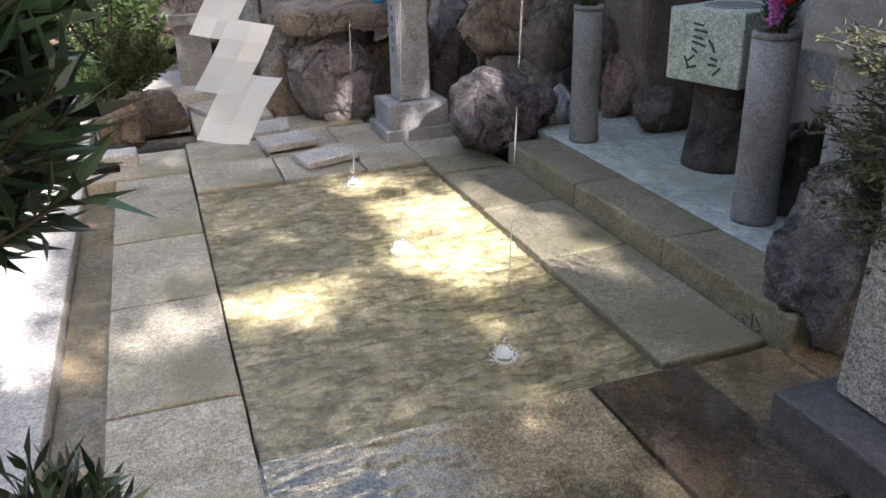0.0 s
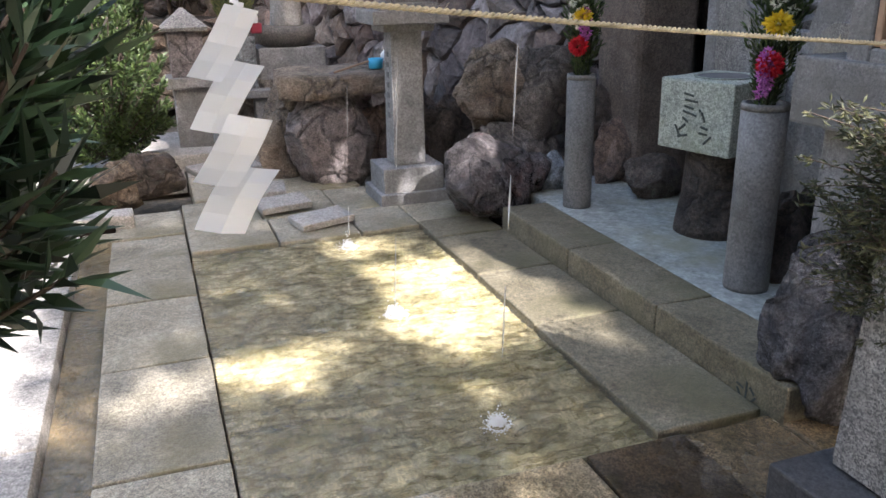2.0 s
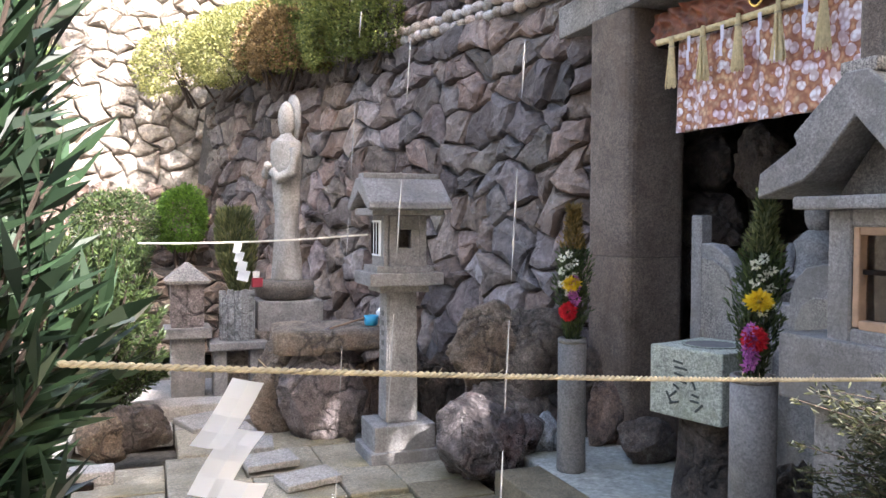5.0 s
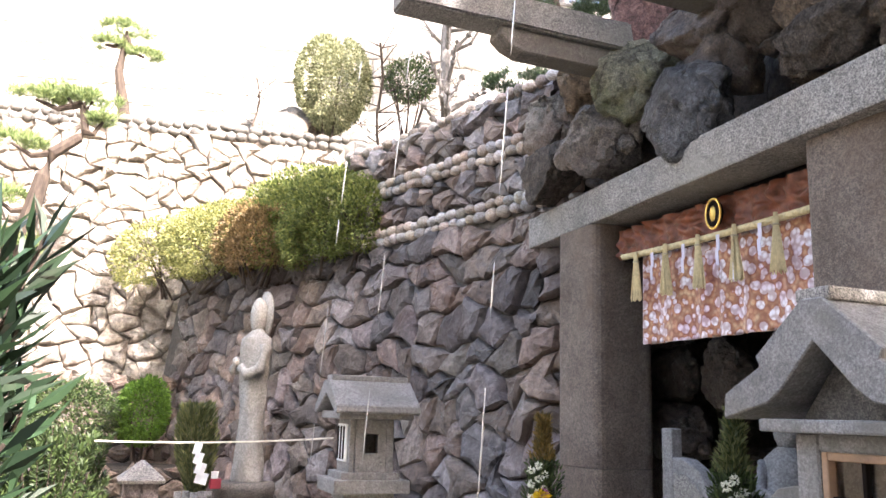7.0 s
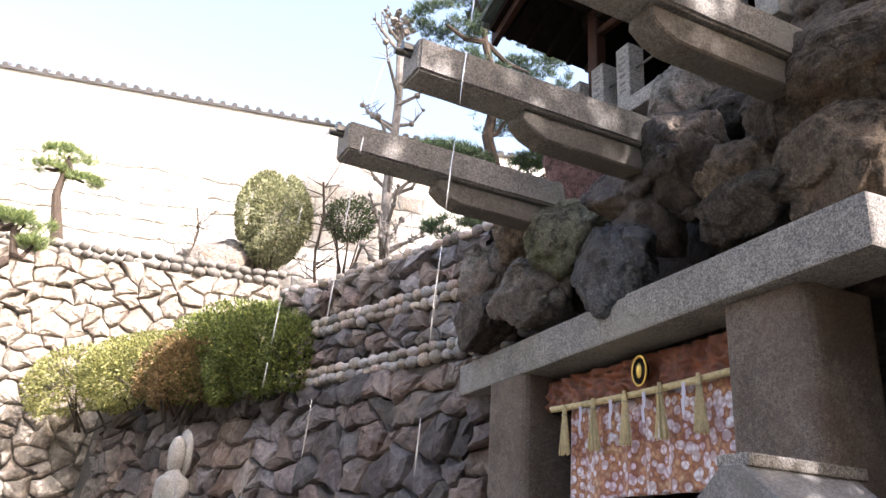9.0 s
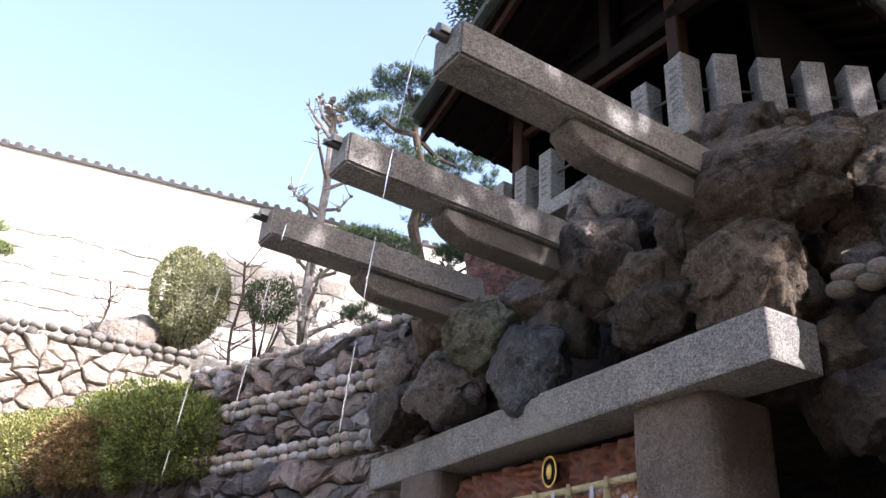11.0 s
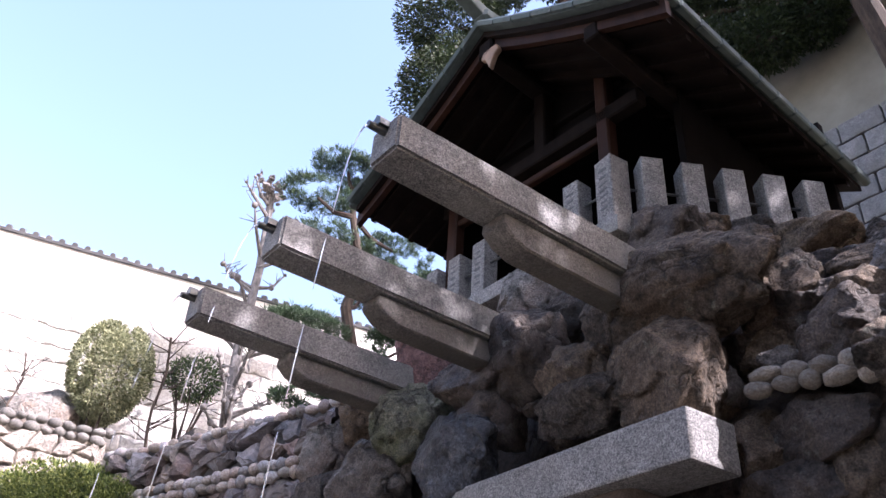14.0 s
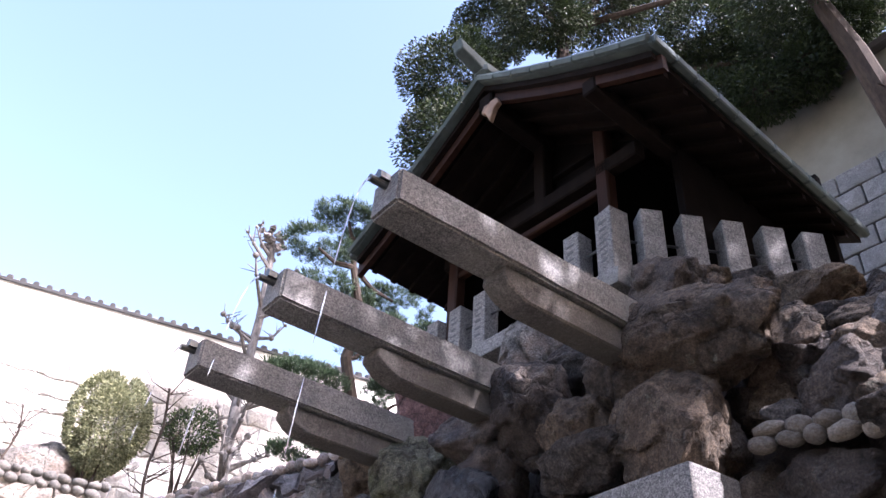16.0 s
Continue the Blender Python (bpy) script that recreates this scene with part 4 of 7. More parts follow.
b = bmesh.new()
bmesh.ops.create_grid(b, x_segments=90, y_segments=22, size=1)
for vv in b.verts:
    y, s = vv.co.x * 0.71, (1 - vv.co.y) / 2
    fold = math.sin(y * 26 + 1.5 * math.sin(y * 7)) * 0.012 * (0.4 + s)
    vv.co = Vector((fold, y, -0.57 * s - 0.02 * math.sin((vv.co.x + 1) * 1.57) * (1 - s)))
bmesh.ops.solidify(b, geom=b.faces[:], thickness=0.003)
solid("curtain", b, CLOTH, "hanging curtain printed with pale blossoms on copper brown", "curtain", "", "", True, pose(3.14, 3.58, 2.745))


def twisted(points, r, strands=2, pitch=0.035, seg=6):
    """A laid rope of twisted strands along a line of points."""
    pts = [Vector(q) for q in points]
    dense, dist = [], 0.0
    for a2, b2 in zip(pts, pts[1:]):
        n = max(2, int((b2 - a2).length / (pitch / 7)))
        for k in range(n):
            dense.append((a2.lerp(b2, k / n), dist + (b2 - a2).length * k / n, (b2 - a2).normalized()))
        dist += (b2 - a2).length
    bb = bmesh.new()
    for s in range(strands):
        line = []
        for q, dd, dr in dense:
            a = 2 * math.pi * (dd / pitch + s / strands)
            sd = dr.cross(Vector((0, 0, 1))).normalized()
            up = sd.cross(dr)
            line.append(q + (sd * math.cos(a) + up * math.sin(a)) * r * 0.55)
        tube(line, r * 0.62, seg, bb)
    return bb


def sag(a, c, drop, n=24):
    a, c = Vector(a), Vector(c)
    return [a.lerp(c, k / n) - Vector((0, 0, drop * 4 * (k / n) * (1 - k / n))) for k in range(n + 1)]


cr = thing("straw_rope", (3.09, 3.6, 2.74), "straw rope with hanging straw tassels over the curtain", "rope")
rope_line = sag((0.0, 0.85, 0.02), (0.0, -0.82, -0.0), 0.015)
part("rope", twisted(rope_line, 0.019), STRAW_YEL, cr)
rng = random.Random(4)
for y in (0.66, 0.36, 0.06, -0.24, -0.54):
    bb = bmesh.new()
    for k in range(34):
        a = rng.uniform(0, 6.28)
        sp = 0.050 * math.sqrt(rng.random())
        tube([(0.008 * math.cos(a), 0.008 * math.sin(a), 0.03), (0.014 * math.cos(a), 0.014 * math.sin(a), -0.05), (sp * 0.6 * math.cos(a), sp * math.sin(a), -0.29 + rng.uniform(0, 0.025))], 0.0045, 4, bb)
    tas = part("tassel", bb, STRAW_YEL, cr, "sheaf of straw", False, pose(-0.03, y, -0.01))
    part("binding", tube([(0.017 * math.cos(a), 0.017 * math.sin(a), -0.035) for a in (k * math.pi / 6 for k in range(13))], 0.006, 5), STRAW, tas)
for y in (0.5, 0.2, -0.1, -0.42):
    strip = prism([(-0.014, 0), (0.014, 0), (0.012, -0.08), (0.024, -0.085), (0.020, -0.17), (-0.004, -0.175), (0.0, -0.095), (-0.014, -0.09)], 0.002, "x")
    part("paper_strip", strip, PAPER_LILAC, cr, "pale lilac paper strip", False, pose(-0.025, y, -0.01))

# ---- stone spouts ----
def spout(y, sag_seed):
    t = thing("stone_spout", (2.95, y, 4.262), "speckled granite water spout on a stone corbel jutting from the rockery", "spout", "three stone spouts")
    trough = bmesh.new()
    bmesh.ops.create_cube(trough, size=1, matrix=pose(-0.593, 0, 0) @ Matrix.Diagonal((1.885, 0.225, 0.206, 1)))
    bmesh.ops.bevel(trough, geom=trough.edges[:], offset=0.014, segments=2, affect="EDGES")
    bmesh.ops.subdivide_edges(trough, edges=[e for e in trough.edges if e.calc_length() > 0.5], cuts=14, use_grid_fill=True)
    for vv in trough.verts:
        vv.co += noise.noise_vector(vv.co * 6 + Vector((sag_seed, 0, 0))) * 0.004
    part("trough", trough, GRANITE, t)
    part("corbel", prism([(-0.86, -0.106), (0.3, -0.106), (0.3, -0.262), (-0.70, -0.262), (-0.80, -0.225), (-0.87, -0.165)], 0.165, "y", 0.010), GRANITE_DK, t, "stained granite corbel", False, pose(0, -0.075, 0))
    pipe = part("outlet_pipe", tube([(-1.45, 0, 0.045), (-1.60, 0, 0.045), (-1.63, 0, 0.043)], [0.021, 0.021, 0.019], 12), METAL, t, "dark metal outlet pipe")
    part("pipe_hood", prism([(-0.034, 0), (0.034, 0), (0.030, 0.04), (0, 0.065), (-0.030, 0.04)], 0.055, "x"), METAL, pipe, "small dark hood", False, pose(-1.59, 0, 0.055))
    return t


for k, y in enumerate((4.38, 3.35, 2.28)):
    spout(y, k * 11)
    # arc of falling water with gaps where it breaks into drops
    x0, z0, x1 = 1.33, 4.305, drops[2 - k][0]
    fall = (z0 / 4.9) ** 0.5
    rng = random.Random(50 + k)
    bb = bmesh.new()
    s = 0.0
    while s < 1.0:
        l = rng.uniform(0.10, 0.2) if s < 0.25 else rng.uniform(0.02, 0.07)
        pts, rad = [], []
        nseg = 8 if l > 0.1 else 5
        for q in range(nseg + 1):
            f = min(1.0, s + l * q / nseg)
            tt = f * fall
            pts.append((x0 + (x1 - x0) * min(1, f * 1.0), y + 0.01 * math.sin(f * 9), max(0.0, z0 - 4.9 * tt * tt)))
            rad.append(0.0025 * (0.35 + math.sin(math.pi * min(0.97, max(0.03, q / nseg)))) + (0.002 if f < 0.12 else 0))
        if pts[-1][2] <= 0.0:
            pts, rad = [q for q in pts if q[2] > 0.001], rad[:len([q for q in pts if q[2] > 0.001])]
        if len(pts) > 1:
            tube(pts, rad, 6, bb)
        s += l + (0.0 if s < 0.2 else rng.uniform(0.015, 0.07))
    solid("water_stream", bb, FOAM, "thin stream of water falling from the stone spout", "water", "falling water", "stuff", True)
    bb = bmesh.new()
    for q in range(1300):
        a, rr = rng.uniform(0, 6.28), abs(rng.gauss(0, 0.024))
        hh = max(0, rng.gauss(0.0, 0.013)) * (1 if rng.random() < 0.93 else 3.0) + (0.012 if rr < 0.03 else 0)
        bmesh.ops.create_icosphere(bb, subdivisions=1, radius=rng.uniform(0.001, 0.0036), matrix=Matrix.Translation((x1 + rr * math.cos(a), y + 0.02 + rr * math.sin(a), -0.006 + hh)))
    solid("splash", bb, SPRAY, "white splash where the falling water strikes the pool", "splash", "splashes", "stuff", True)

# ---- small hall above ----
hall = thing("timber_hall", pose(2.76, 3.30, 0, 0, 0, 2.9) @ pose(-2.76, -3.30, 0), "dark timber hall with curved green copper roof", "hall")
X0, X1 = 2.76, 5.54
YC, HALF, ZE, ZR = 3.30, 1.60, 6.06, 7.00


def roof_z(s, lift=0.0):
    """Height of the roof surface at s in -1..1 across the ridge, with a hollow curve."""
    a = abs(s)
    return ZR + lift - (ZR - ZE) * (a * 1.18 - 0.18 * a * a)


def roof_shell(z_low, z_high, x0, x1, half):
    outline = [(YC + half * (k / 10 - 1), roof_z(k / 10 - 1, z_high)) for k in range(21)]
    outline += [(YC + half * (1 - k / 10), roof_z(1 - k / 10, z_low)) for k in range(21)]
    return prism(outline, x1 - x0, "x")


part("roof", roof_shell(-0.07, 0.0, X0, X1, HALF), COPPER, hall, "green patinated copper roof edge", False, pose(X0, 0, 0))
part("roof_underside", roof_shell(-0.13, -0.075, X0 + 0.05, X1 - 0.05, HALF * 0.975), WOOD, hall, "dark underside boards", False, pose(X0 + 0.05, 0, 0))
for k in range(8):
    for sgn in (-1, 1):
        s0, s1 = k / 8, (k + 1) / 8
        y0, y1 = YC + sgn * HALF * s0, YC + sgn * HALF * s1
        z0, z1 = roof_z(s0), roof_z(s1)
        part("verge_plate", tube([(X0 - 0.012, y0, z0 - 0.03), (X0 - 0.012, y1 - 0.008 * sgn, z1 - 0.03)], 0.032, 6), COPPER, hall)
        part("bargeboard", prism([(y0, z0 - 0.10), (y1, z1 - 0.10), (y1, z1 - 0.23), (y0, z0 - 0.23)], 0.05, "x"), WOOD_BROWN, hall, "", False, pose(X0 + 0.10, 0, 0))
for sgn in (-1, 1):
    for k in range(12):
        xx = X0 + 0.231 * k
        part("eave_plate", box((xx + 0.12, YC + sgn * HALF, ZE - 0.035), (0.224, 0.06, 0.075), 0.01), COPPER, hall)
part("ridge_cap", box((X0 + 1.38, YC, ZR + 0.07), (2.8, 0.16, 0.12), 0.03), COPPER, hall, "copper ridge")
part("ridge_end", prism([(-0.30, 0.16), (-0.27, 0.06), (0.0, -0.02), (0.25, -0.02), (0.25, 0.12), (0.0, 0.10)], 0.11, "y", 0.008), COPPER, hall, "upturned copper ridge end", False, pose(X0 + 0.02, YC - 0.055, ZR + 0.06))
part("gable_pendant", prism([(-0.07, 0), (0.07, 0), (0.10, -0.07), (0.05, -0.10), (0.0, -0.22), (-0.05, -0.10), (-0.10, -0.07)], 0.05, "x", 0.008), WOOD_LT, hall, "carved tan gable pendant", False, pose(X0 + 0.06, YC - 0.06, ZR - 0.30))
for x in (3.50, 5.15):
    for y in (YC - 0.62, YC + 1.02):
        part("post", box((x, y, 5.55), (0.11, 0.11, 1.8), 0.012), WOOD_BROWN, hall)
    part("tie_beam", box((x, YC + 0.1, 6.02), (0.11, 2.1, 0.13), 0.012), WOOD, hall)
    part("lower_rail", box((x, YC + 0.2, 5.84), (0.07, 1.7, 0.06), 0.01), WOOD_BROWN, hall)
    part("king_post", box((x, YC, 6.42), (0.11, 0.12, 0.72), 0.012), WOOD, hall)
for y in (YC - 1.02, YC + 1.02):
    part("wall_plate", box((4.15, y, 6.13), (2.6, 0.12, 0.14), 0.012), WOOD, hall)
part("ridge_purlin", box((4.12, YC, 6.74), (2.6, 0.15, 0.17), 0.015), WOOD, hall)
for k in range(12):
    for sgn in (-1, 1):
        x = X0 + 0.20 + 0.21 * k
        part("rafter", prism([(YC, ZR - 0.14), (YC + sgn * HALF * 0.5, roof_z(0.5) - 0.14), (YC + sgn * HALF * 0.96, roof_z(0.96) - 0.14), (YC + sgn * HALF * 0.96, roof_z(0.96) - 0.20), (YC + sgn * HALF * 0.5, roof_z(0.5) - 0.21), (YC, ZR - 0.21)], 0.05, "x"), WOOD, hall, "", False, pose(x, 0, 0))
# boards added to close the hall and keep its inside dark
part("back_wall", box((5.3, YC, 5.65), (0.08, 2.9, 1.9), 0.005), HALL_SHADE, hall, "near-black back board added to darken the hall")
part("gable_infill", prism([(YC - 1.3, 6.10), (YC - 0.75, 6.40), (YC, 6.78), (YC + 0.75, 6.40), (YC + 1.3, 6.10)], 0.04, "x"), HALL_SHADE, hall, "near-black gable board added to darken the hall", False, pose(3.6, 0, 0))
part("side_wall", box((4.4, YC + 1.12, 5.45), (1.7, 0.06, 1.45), 0.005), HALL_SHADE, hall, "near-black side board added to darken the hall")
part("side_wall", box((4.5, YC - 1.06, 5.45), (1.5, 0.06, 1.45), 0.005), HALL_SHADE, hall, "near-black side board added to darken the hall")
part("ceiling_board", box((4.4, YC, 6.36), (1.7, 1.5, 0.04), 0.004), HALL_SHADE, hall, "near-black ceiling board added to darken the hall")
part("floor_slab", box((4.75, YC, 4.85), (2.0, 2.0, 0.14), 0.01), GRANITE_DK, hall, "stone floor slab")

# ---- granite fence on the rockery ----
fence = thing("stone_fence", (0, 0, 0), "granite post fence with pointed tops on the rockery", "fence")


def fence_post(x, y, w, h, turn, bars=True):
    bb = bmesh.new()
    bmesh.ops.create_cube(bb, size=1, matrix=pose(0, 0, h / 2) @ Matrix.Diagonal((w, w, h, 1)))
    bmesh.ops.bevel(bb, geom=bb.edges[:], offset=0.008, segments=1, affect="EDGES")
    top = revolve([(w * 0.69, 0), (0.012, w * 0.07)], 4)
    bmesh.ops.rotate(top, verts=top.verts, matrix=Matrix.Rotation(radians(45), 3, "Z"))
    bmesh.ops.translate(top, verts=top.verts, vec=(0, 0, h - 0.004))
    me = bpy.data.meshes.new("t")
    top.to_mesh(me)
    top.free()
    bb.from_mesh(me)
    bpy.data.meshes.remove(me)
    p2 = part("fence_post", bb, GRANITE, fence, "", False, pose(x, y, 4.88, 0, 0, turn))
    if bars:
        rng = random.Random(int(x * 100 + y * 10))
        z = h - 0.10
        while z > 0.10:
            l = rng.uniform(0.025, 0.045)
            part("inscription_bar", box((-w / 2 - 0.001, 0, z), (0.004, w * rng.uniform(0.35, 0.5), l * 0.5), 0), INK_GREY, p2)
            z -= l + 0.02
    return p2


for y in (2.89, 3.87, 4.17, 4.46, 4.75):
    fence_post(3.37, y, 0.145, 0.50, 0, True)
fence_post(3.38, 2.58, 0.165, 0.54, -8, True)
for k in range(5):
    fence_post(3.555 + 0.238 * k, 2.41 - 0.147 * k, 0.155, 0.525 - 0.008 * k, -31.7, False)
part("fence_rail", tube([(3.40, 2.56, 5.20), (4.56, 1.81, 5.18)], 0.010, 8), METAL, fence, "thin dark rail")
part("fence_rail", tube([(3.37, 2.6, 5.18), (3.37, 4.8, 5.18)], 0.010, 8), METAL, fence, "thin dark rail")
part("fence_base", rough_box((3.36, 3.6, 4.80), (0.24, 2.3, 0.12), 0.01, 0.005, 401), GRANITE, fence, "granite base course")
part("fence_base", rough_box((0, 0, 0), (1.30, 0.20, 0.12), 0.01, 0.005, 402), R_DARK, fence, "dark weathered base course", False, pose(4.06, 2.12, 4.70, 0, 0, -31.7))
for k in range(6):
    rock((3.47 + 0.235 * k, 2.31 - 0.147 * k, 4.76), (0.30, 0.36, 0.30 - 0.02 * (k % 2)), 940 + k, (R_DARK, R_BROWN, R_ROUGH)[k % 3], "dark rock packed under the stone fence", turn=-31.7)

# ---- rocks ----
rock((3.15, 2.06, 4.04), (0.48, 1.00, 0.59), 3, R_BROWN, "massive weathered brown boulder overhanging the stone lintel")
rock((3.08, 2.08, 3.62), (0.48, 0.69, 0.58), 4, R_BROWN, "knobbly pinkish brown boulder resting on the lintel")
rock((3.40, 1.78, 4.25), (0.30, 0.42, 0.32), 5, R_DARK, "smooth rounded dark boulder below the stone fence")
rock((3.45, 2.27, 4.63), (0.31, 0.57, 0.38), 6, R_DARK, "dark angular rock under the corner fence post")
rock((3.50, 1.62, 3.98), (0.33, 0.45, 0.40), 7, R_BROWN, "upright brown rock in the rockery slope")
rock((3.70, 1.41, 4.14), (0.30, 0.65, 0.30), 8, R_DARK, "flat dark boulder high in the rockery")
rock((3.80, 1.58, 4.47), (0.30, 0.60, 0.26), 9, R_BROWN, "brown boulder bedded under the stone fence")
rock((3.75, 1.41, 3.90), (0.30, 0.82, 0.23), 10, R_GREY, "broad grey slab of rock sloping in the rockery")
rock((3.25, 3.22, 4.55), (0.44, 0.55, 0.65), 11, R_PALE, "pale pinkish upright slab of rock beside the spout")
rock((3.25, 4.30, 4.41), (0.45, 0.56, 0.63), 12, R_RED, "reddish rock beside the root of a stone spout")
rock((3.12, 3.14, 4.03), (0.49, 0.66, 0.60), 13, R_DARK, "dark rock in the rockery between two spouts")
rock((3.08, 3.54, 3.98), (0.41, 0.68, 0.50), 14, R_DARK, "dark weathered rock below the stone spouts")
rock((3.08, 2.69, 3.76), (0.30, 0.42, 0.32), 15, R_BROWN, "small brown rock wedged in the rockery")
rock((3.05, 2.59, 3.53), (0.30, 0.70, 0.34), 16, R_ROUGH, "rough porous dark rock lying on the lintel")
rock((3.30, 3.04, 4.35), (0.31, 0.48, 0.37), 17, R_DARK, "dark hollow rock behind the stone spout")
rock((3.55, 1.77, 3.80), (0.30, 0.39, 0.20), 18, R_DARK, "dark rock above the row of cobbles")
rock((3.30, 1.97, 3.61), (0.30, 0.19, 0.19), 19, R_BROWN, "small round brown rock beside the lintel end")
rock((3.00, 3.65, 3.54), (0.43, 0.67, 0.53), 20, R_BLACK, "glossy black layered rock standing on the lintel")
rock((3.12, 4.23, 3.91), (0.47, 0.58, 0.60), 21, R_MOSS, "greenish lichen covered rock in the rockery")
rock((3.00, 5.29, 3.91), (0.34, 0.42, 0.57), 22, R_PALE, "pale grey upright rock at the end of the lintel")
rock((3.00, 4.57, 3.61), (0.43, 0.58, 0.53), 23, R_GREY, "grey angular rock on the lintel end")
rock((2.95, 5.20, 3.54), (0.36, 0.62, 0.44), 24, R_ROUGH, "rough dark rock above the end of the lintel")
rock((3.20, 4.96, 4.18), (0.44, 0.55, 0.57), 25, R_BROWN, "brown rock in the rockery under the spout")
rock((3.15, 3.42, 3.77), (0.40, 0.52, 0.49), 26, R_DARK, "dark rock in the middle of the rockery")
rock((3.40, 1.80, 3.25), (0.30, 0.27, 0.40), 27, R_BROWN, "upright brown rock in the wall beside the lintel")
rock((3.40, 1.54, 3.21), (0.30, 0.48, 0.32), 28, R_DARK, "dark jagged rock below the row of cobbles")
rock((3.42, 1.69, 2.94), (0.35, 0.53, 0.43), 29, R_DARK, "large dark jagged rock beside the pillar")
rock((3.50, 2.03, 3.03), (0.30, 0.27, 0.41), 30, R_DARK, "dark rock behind the stone pillar")
rock((3.42, 1.40, 3.00), (0.30, 0.32, 0.41), 31, R_BROWN, "brown rock in the rugged grotto flank")
rock((3.60, 1.39, 3.47), (0.30, 0.35, 0.18), 32, R_DARK, "dark flat rock over the cobbles")
rock((0.94, 6.25, 0.28), (0.38, 0.28, 0.68), 33, R_TAN, "brown rough rock carrying the flat table stone")
rock((1.21, 6.00, 0.35), (0.56, 0.41, 0.81), 34, R_PURP, "tall purplish grey rock carrying the flat table stone")
rock((1.61, 6.05, 0.26), (0.38, 0.28, 0.65), 35, R_RUST, "rust coloured rock carrying the flat table stone")
rock((1.94, 6.00, 0.26), (0.39, 0.29, 0.64), 36, R_DARK, "dark wet rock behind the stone lantern")
rock((2.13, 5.80, 0.29), (0.38, 0.28, 0.70), 37, R_DARK, "dark wet rock at the foot of the stone wall")
rock((2.05, 4.76, 0.17), (0.72, 0.56, 0.66), 38, R_WETRED, "dark wet reddish rock in front of the platform kerb")
rock((2.36, 5.10, 0.21), (0.47, 0.29, 0.54), 39, R_GREY, "grey wet rock behind the dark rock")
rock((2.95, 4.75, 0.29), (0.36, 0.26, 0.43), 40, R_RUST, "rounded rust brown rock at the back of the platform")
rock((2.96, 4.30, 0.23), (0.37, 0.24, 0.31), 41, R_DARK, "flat dark grey rock lying on the platform")
rock((2.93, 5.00, 0.30), (0.35, 0.26, 0.72), 42, R_DARK, "dark rock beside the pillar foot")
rock((2.49, 4.75, 0.21), (0.25, 0.20, 0.29), 43, R_BLUE, "small bluish grey rock on the platform")
rock((2.27, 5.35, 0.70), (0.57, 0.36, 0.48), 44, R_TAN, "large tan rock at the foot of the wall")
rock((2.65, 5.20, 0.66), (0.53, 0.39, 0.66), 45, R_GREY, "large grey rock at the foot of the wall")
rock((-0.09, 6.10, 0.12), (0.42, 0.31, 0.36), 46, R_DARK, "rounded dark rock edging the paved yard")
rock((-0.28, 6.00, 0.10), (0.30, 0.22, 0.33), 47, R_BROWN, "brown rock edging the paved yard")
rock((2.16, 2.03, 0.26), (0.40, 0.44, 0.72), 48, R_WETBLK, "tall dark wet rock standing at the platform end")
rock((2.50, 2.31, 0.22), (0.30, 0.27, 0.55), 49, R_GREY, "grey rock behind the tall dark rock")
rock((2.75, 2.82, 0.23), (0.30, 0.20, 0.57), 50, R_DARK, "dark rock behind the flower vase")
# the next three grey rocks take R_DARK to carry the shade of the cave
rock((3.75, 4.76, 1.63), (0.30, 0.58, 0.39), 51, R_DARK, "grey rock inside the grotto mouth, coloured dark for shade")
rock((3.80, 4.82, 2.03), (0.32, 0.49, 0.44), 52, R_DARK, "grey rock high inside the grotto mouth, coloured dark for shade")
rock((3.70, 4.89, 1.31), (0.30, 0.32, 0.49), 53, R_DARK, "grey rock stacked inside the grotto mouth, coloured dark for shade")
rock((3.85, 5.03, 2.41), (0.30, 0.55, 0.41), 54, R_DARK, "dark rock under the grotto ceiling")
rock((3.80, 4.32, 2.03), (0.30, 0.45, 0.36), 55, R_DARK, "dark rock at the back of the grotto mouth")

rng = random.Random(9)
COBA, COBB = (3.24, 1.79, 3.41), (3.24, 0.85, 3.28)
cob = thing("cobble_wall", (0, 0, 0), "rows of smooth grey cobbles above the dark rocks", "wall", "", "structure")
pebble_row("cobble", [COBA, COBB], 2, 0.050, 21, COBBLE_BROWN, cob, 1.25)
for k in range(22):
    y, z = 0.95 + 0.85 * rng.random(), 3.58 + 0.55 * rng.random()
    r = rng.uniform(0.18, 0.36)
    rock((3.46 + 0.4 * (z - 3.6) + 0.1 * rng.random(), y, z + 0.1), (r, r * rng.uniform(0.9, 1.5), r * rng.uniform(0.6, 0.95)), 460 + k, (R_BROWN, R_GREY, R_DARK)[k % 3], "weathered rock above the row of cobbles", turn=rng.uniform(0, 90))
for k in range(40):
    y, s = rng.uniform(0.9, 6.2), rng.random()
    x, z = 3.28 + 0.5 * s ** 1.5, 3.35 + (1.4 if y > 2.3 else 0.75) * s
    if y > 5.2:
        x += 0.15
    r = rng.uniform(0.2, 0.4)
    rock((x, y, z), (r, r * rng.uniform(0.9, 1.4), r * rng.uniform(0.7, 1.0)), 500 + k, (R_DARK, R_BROWN, R_ROUGH, R_GREY)[k % 4], "dark weathered rock packed into the rockery", turn=rng.uniform(0, 90))
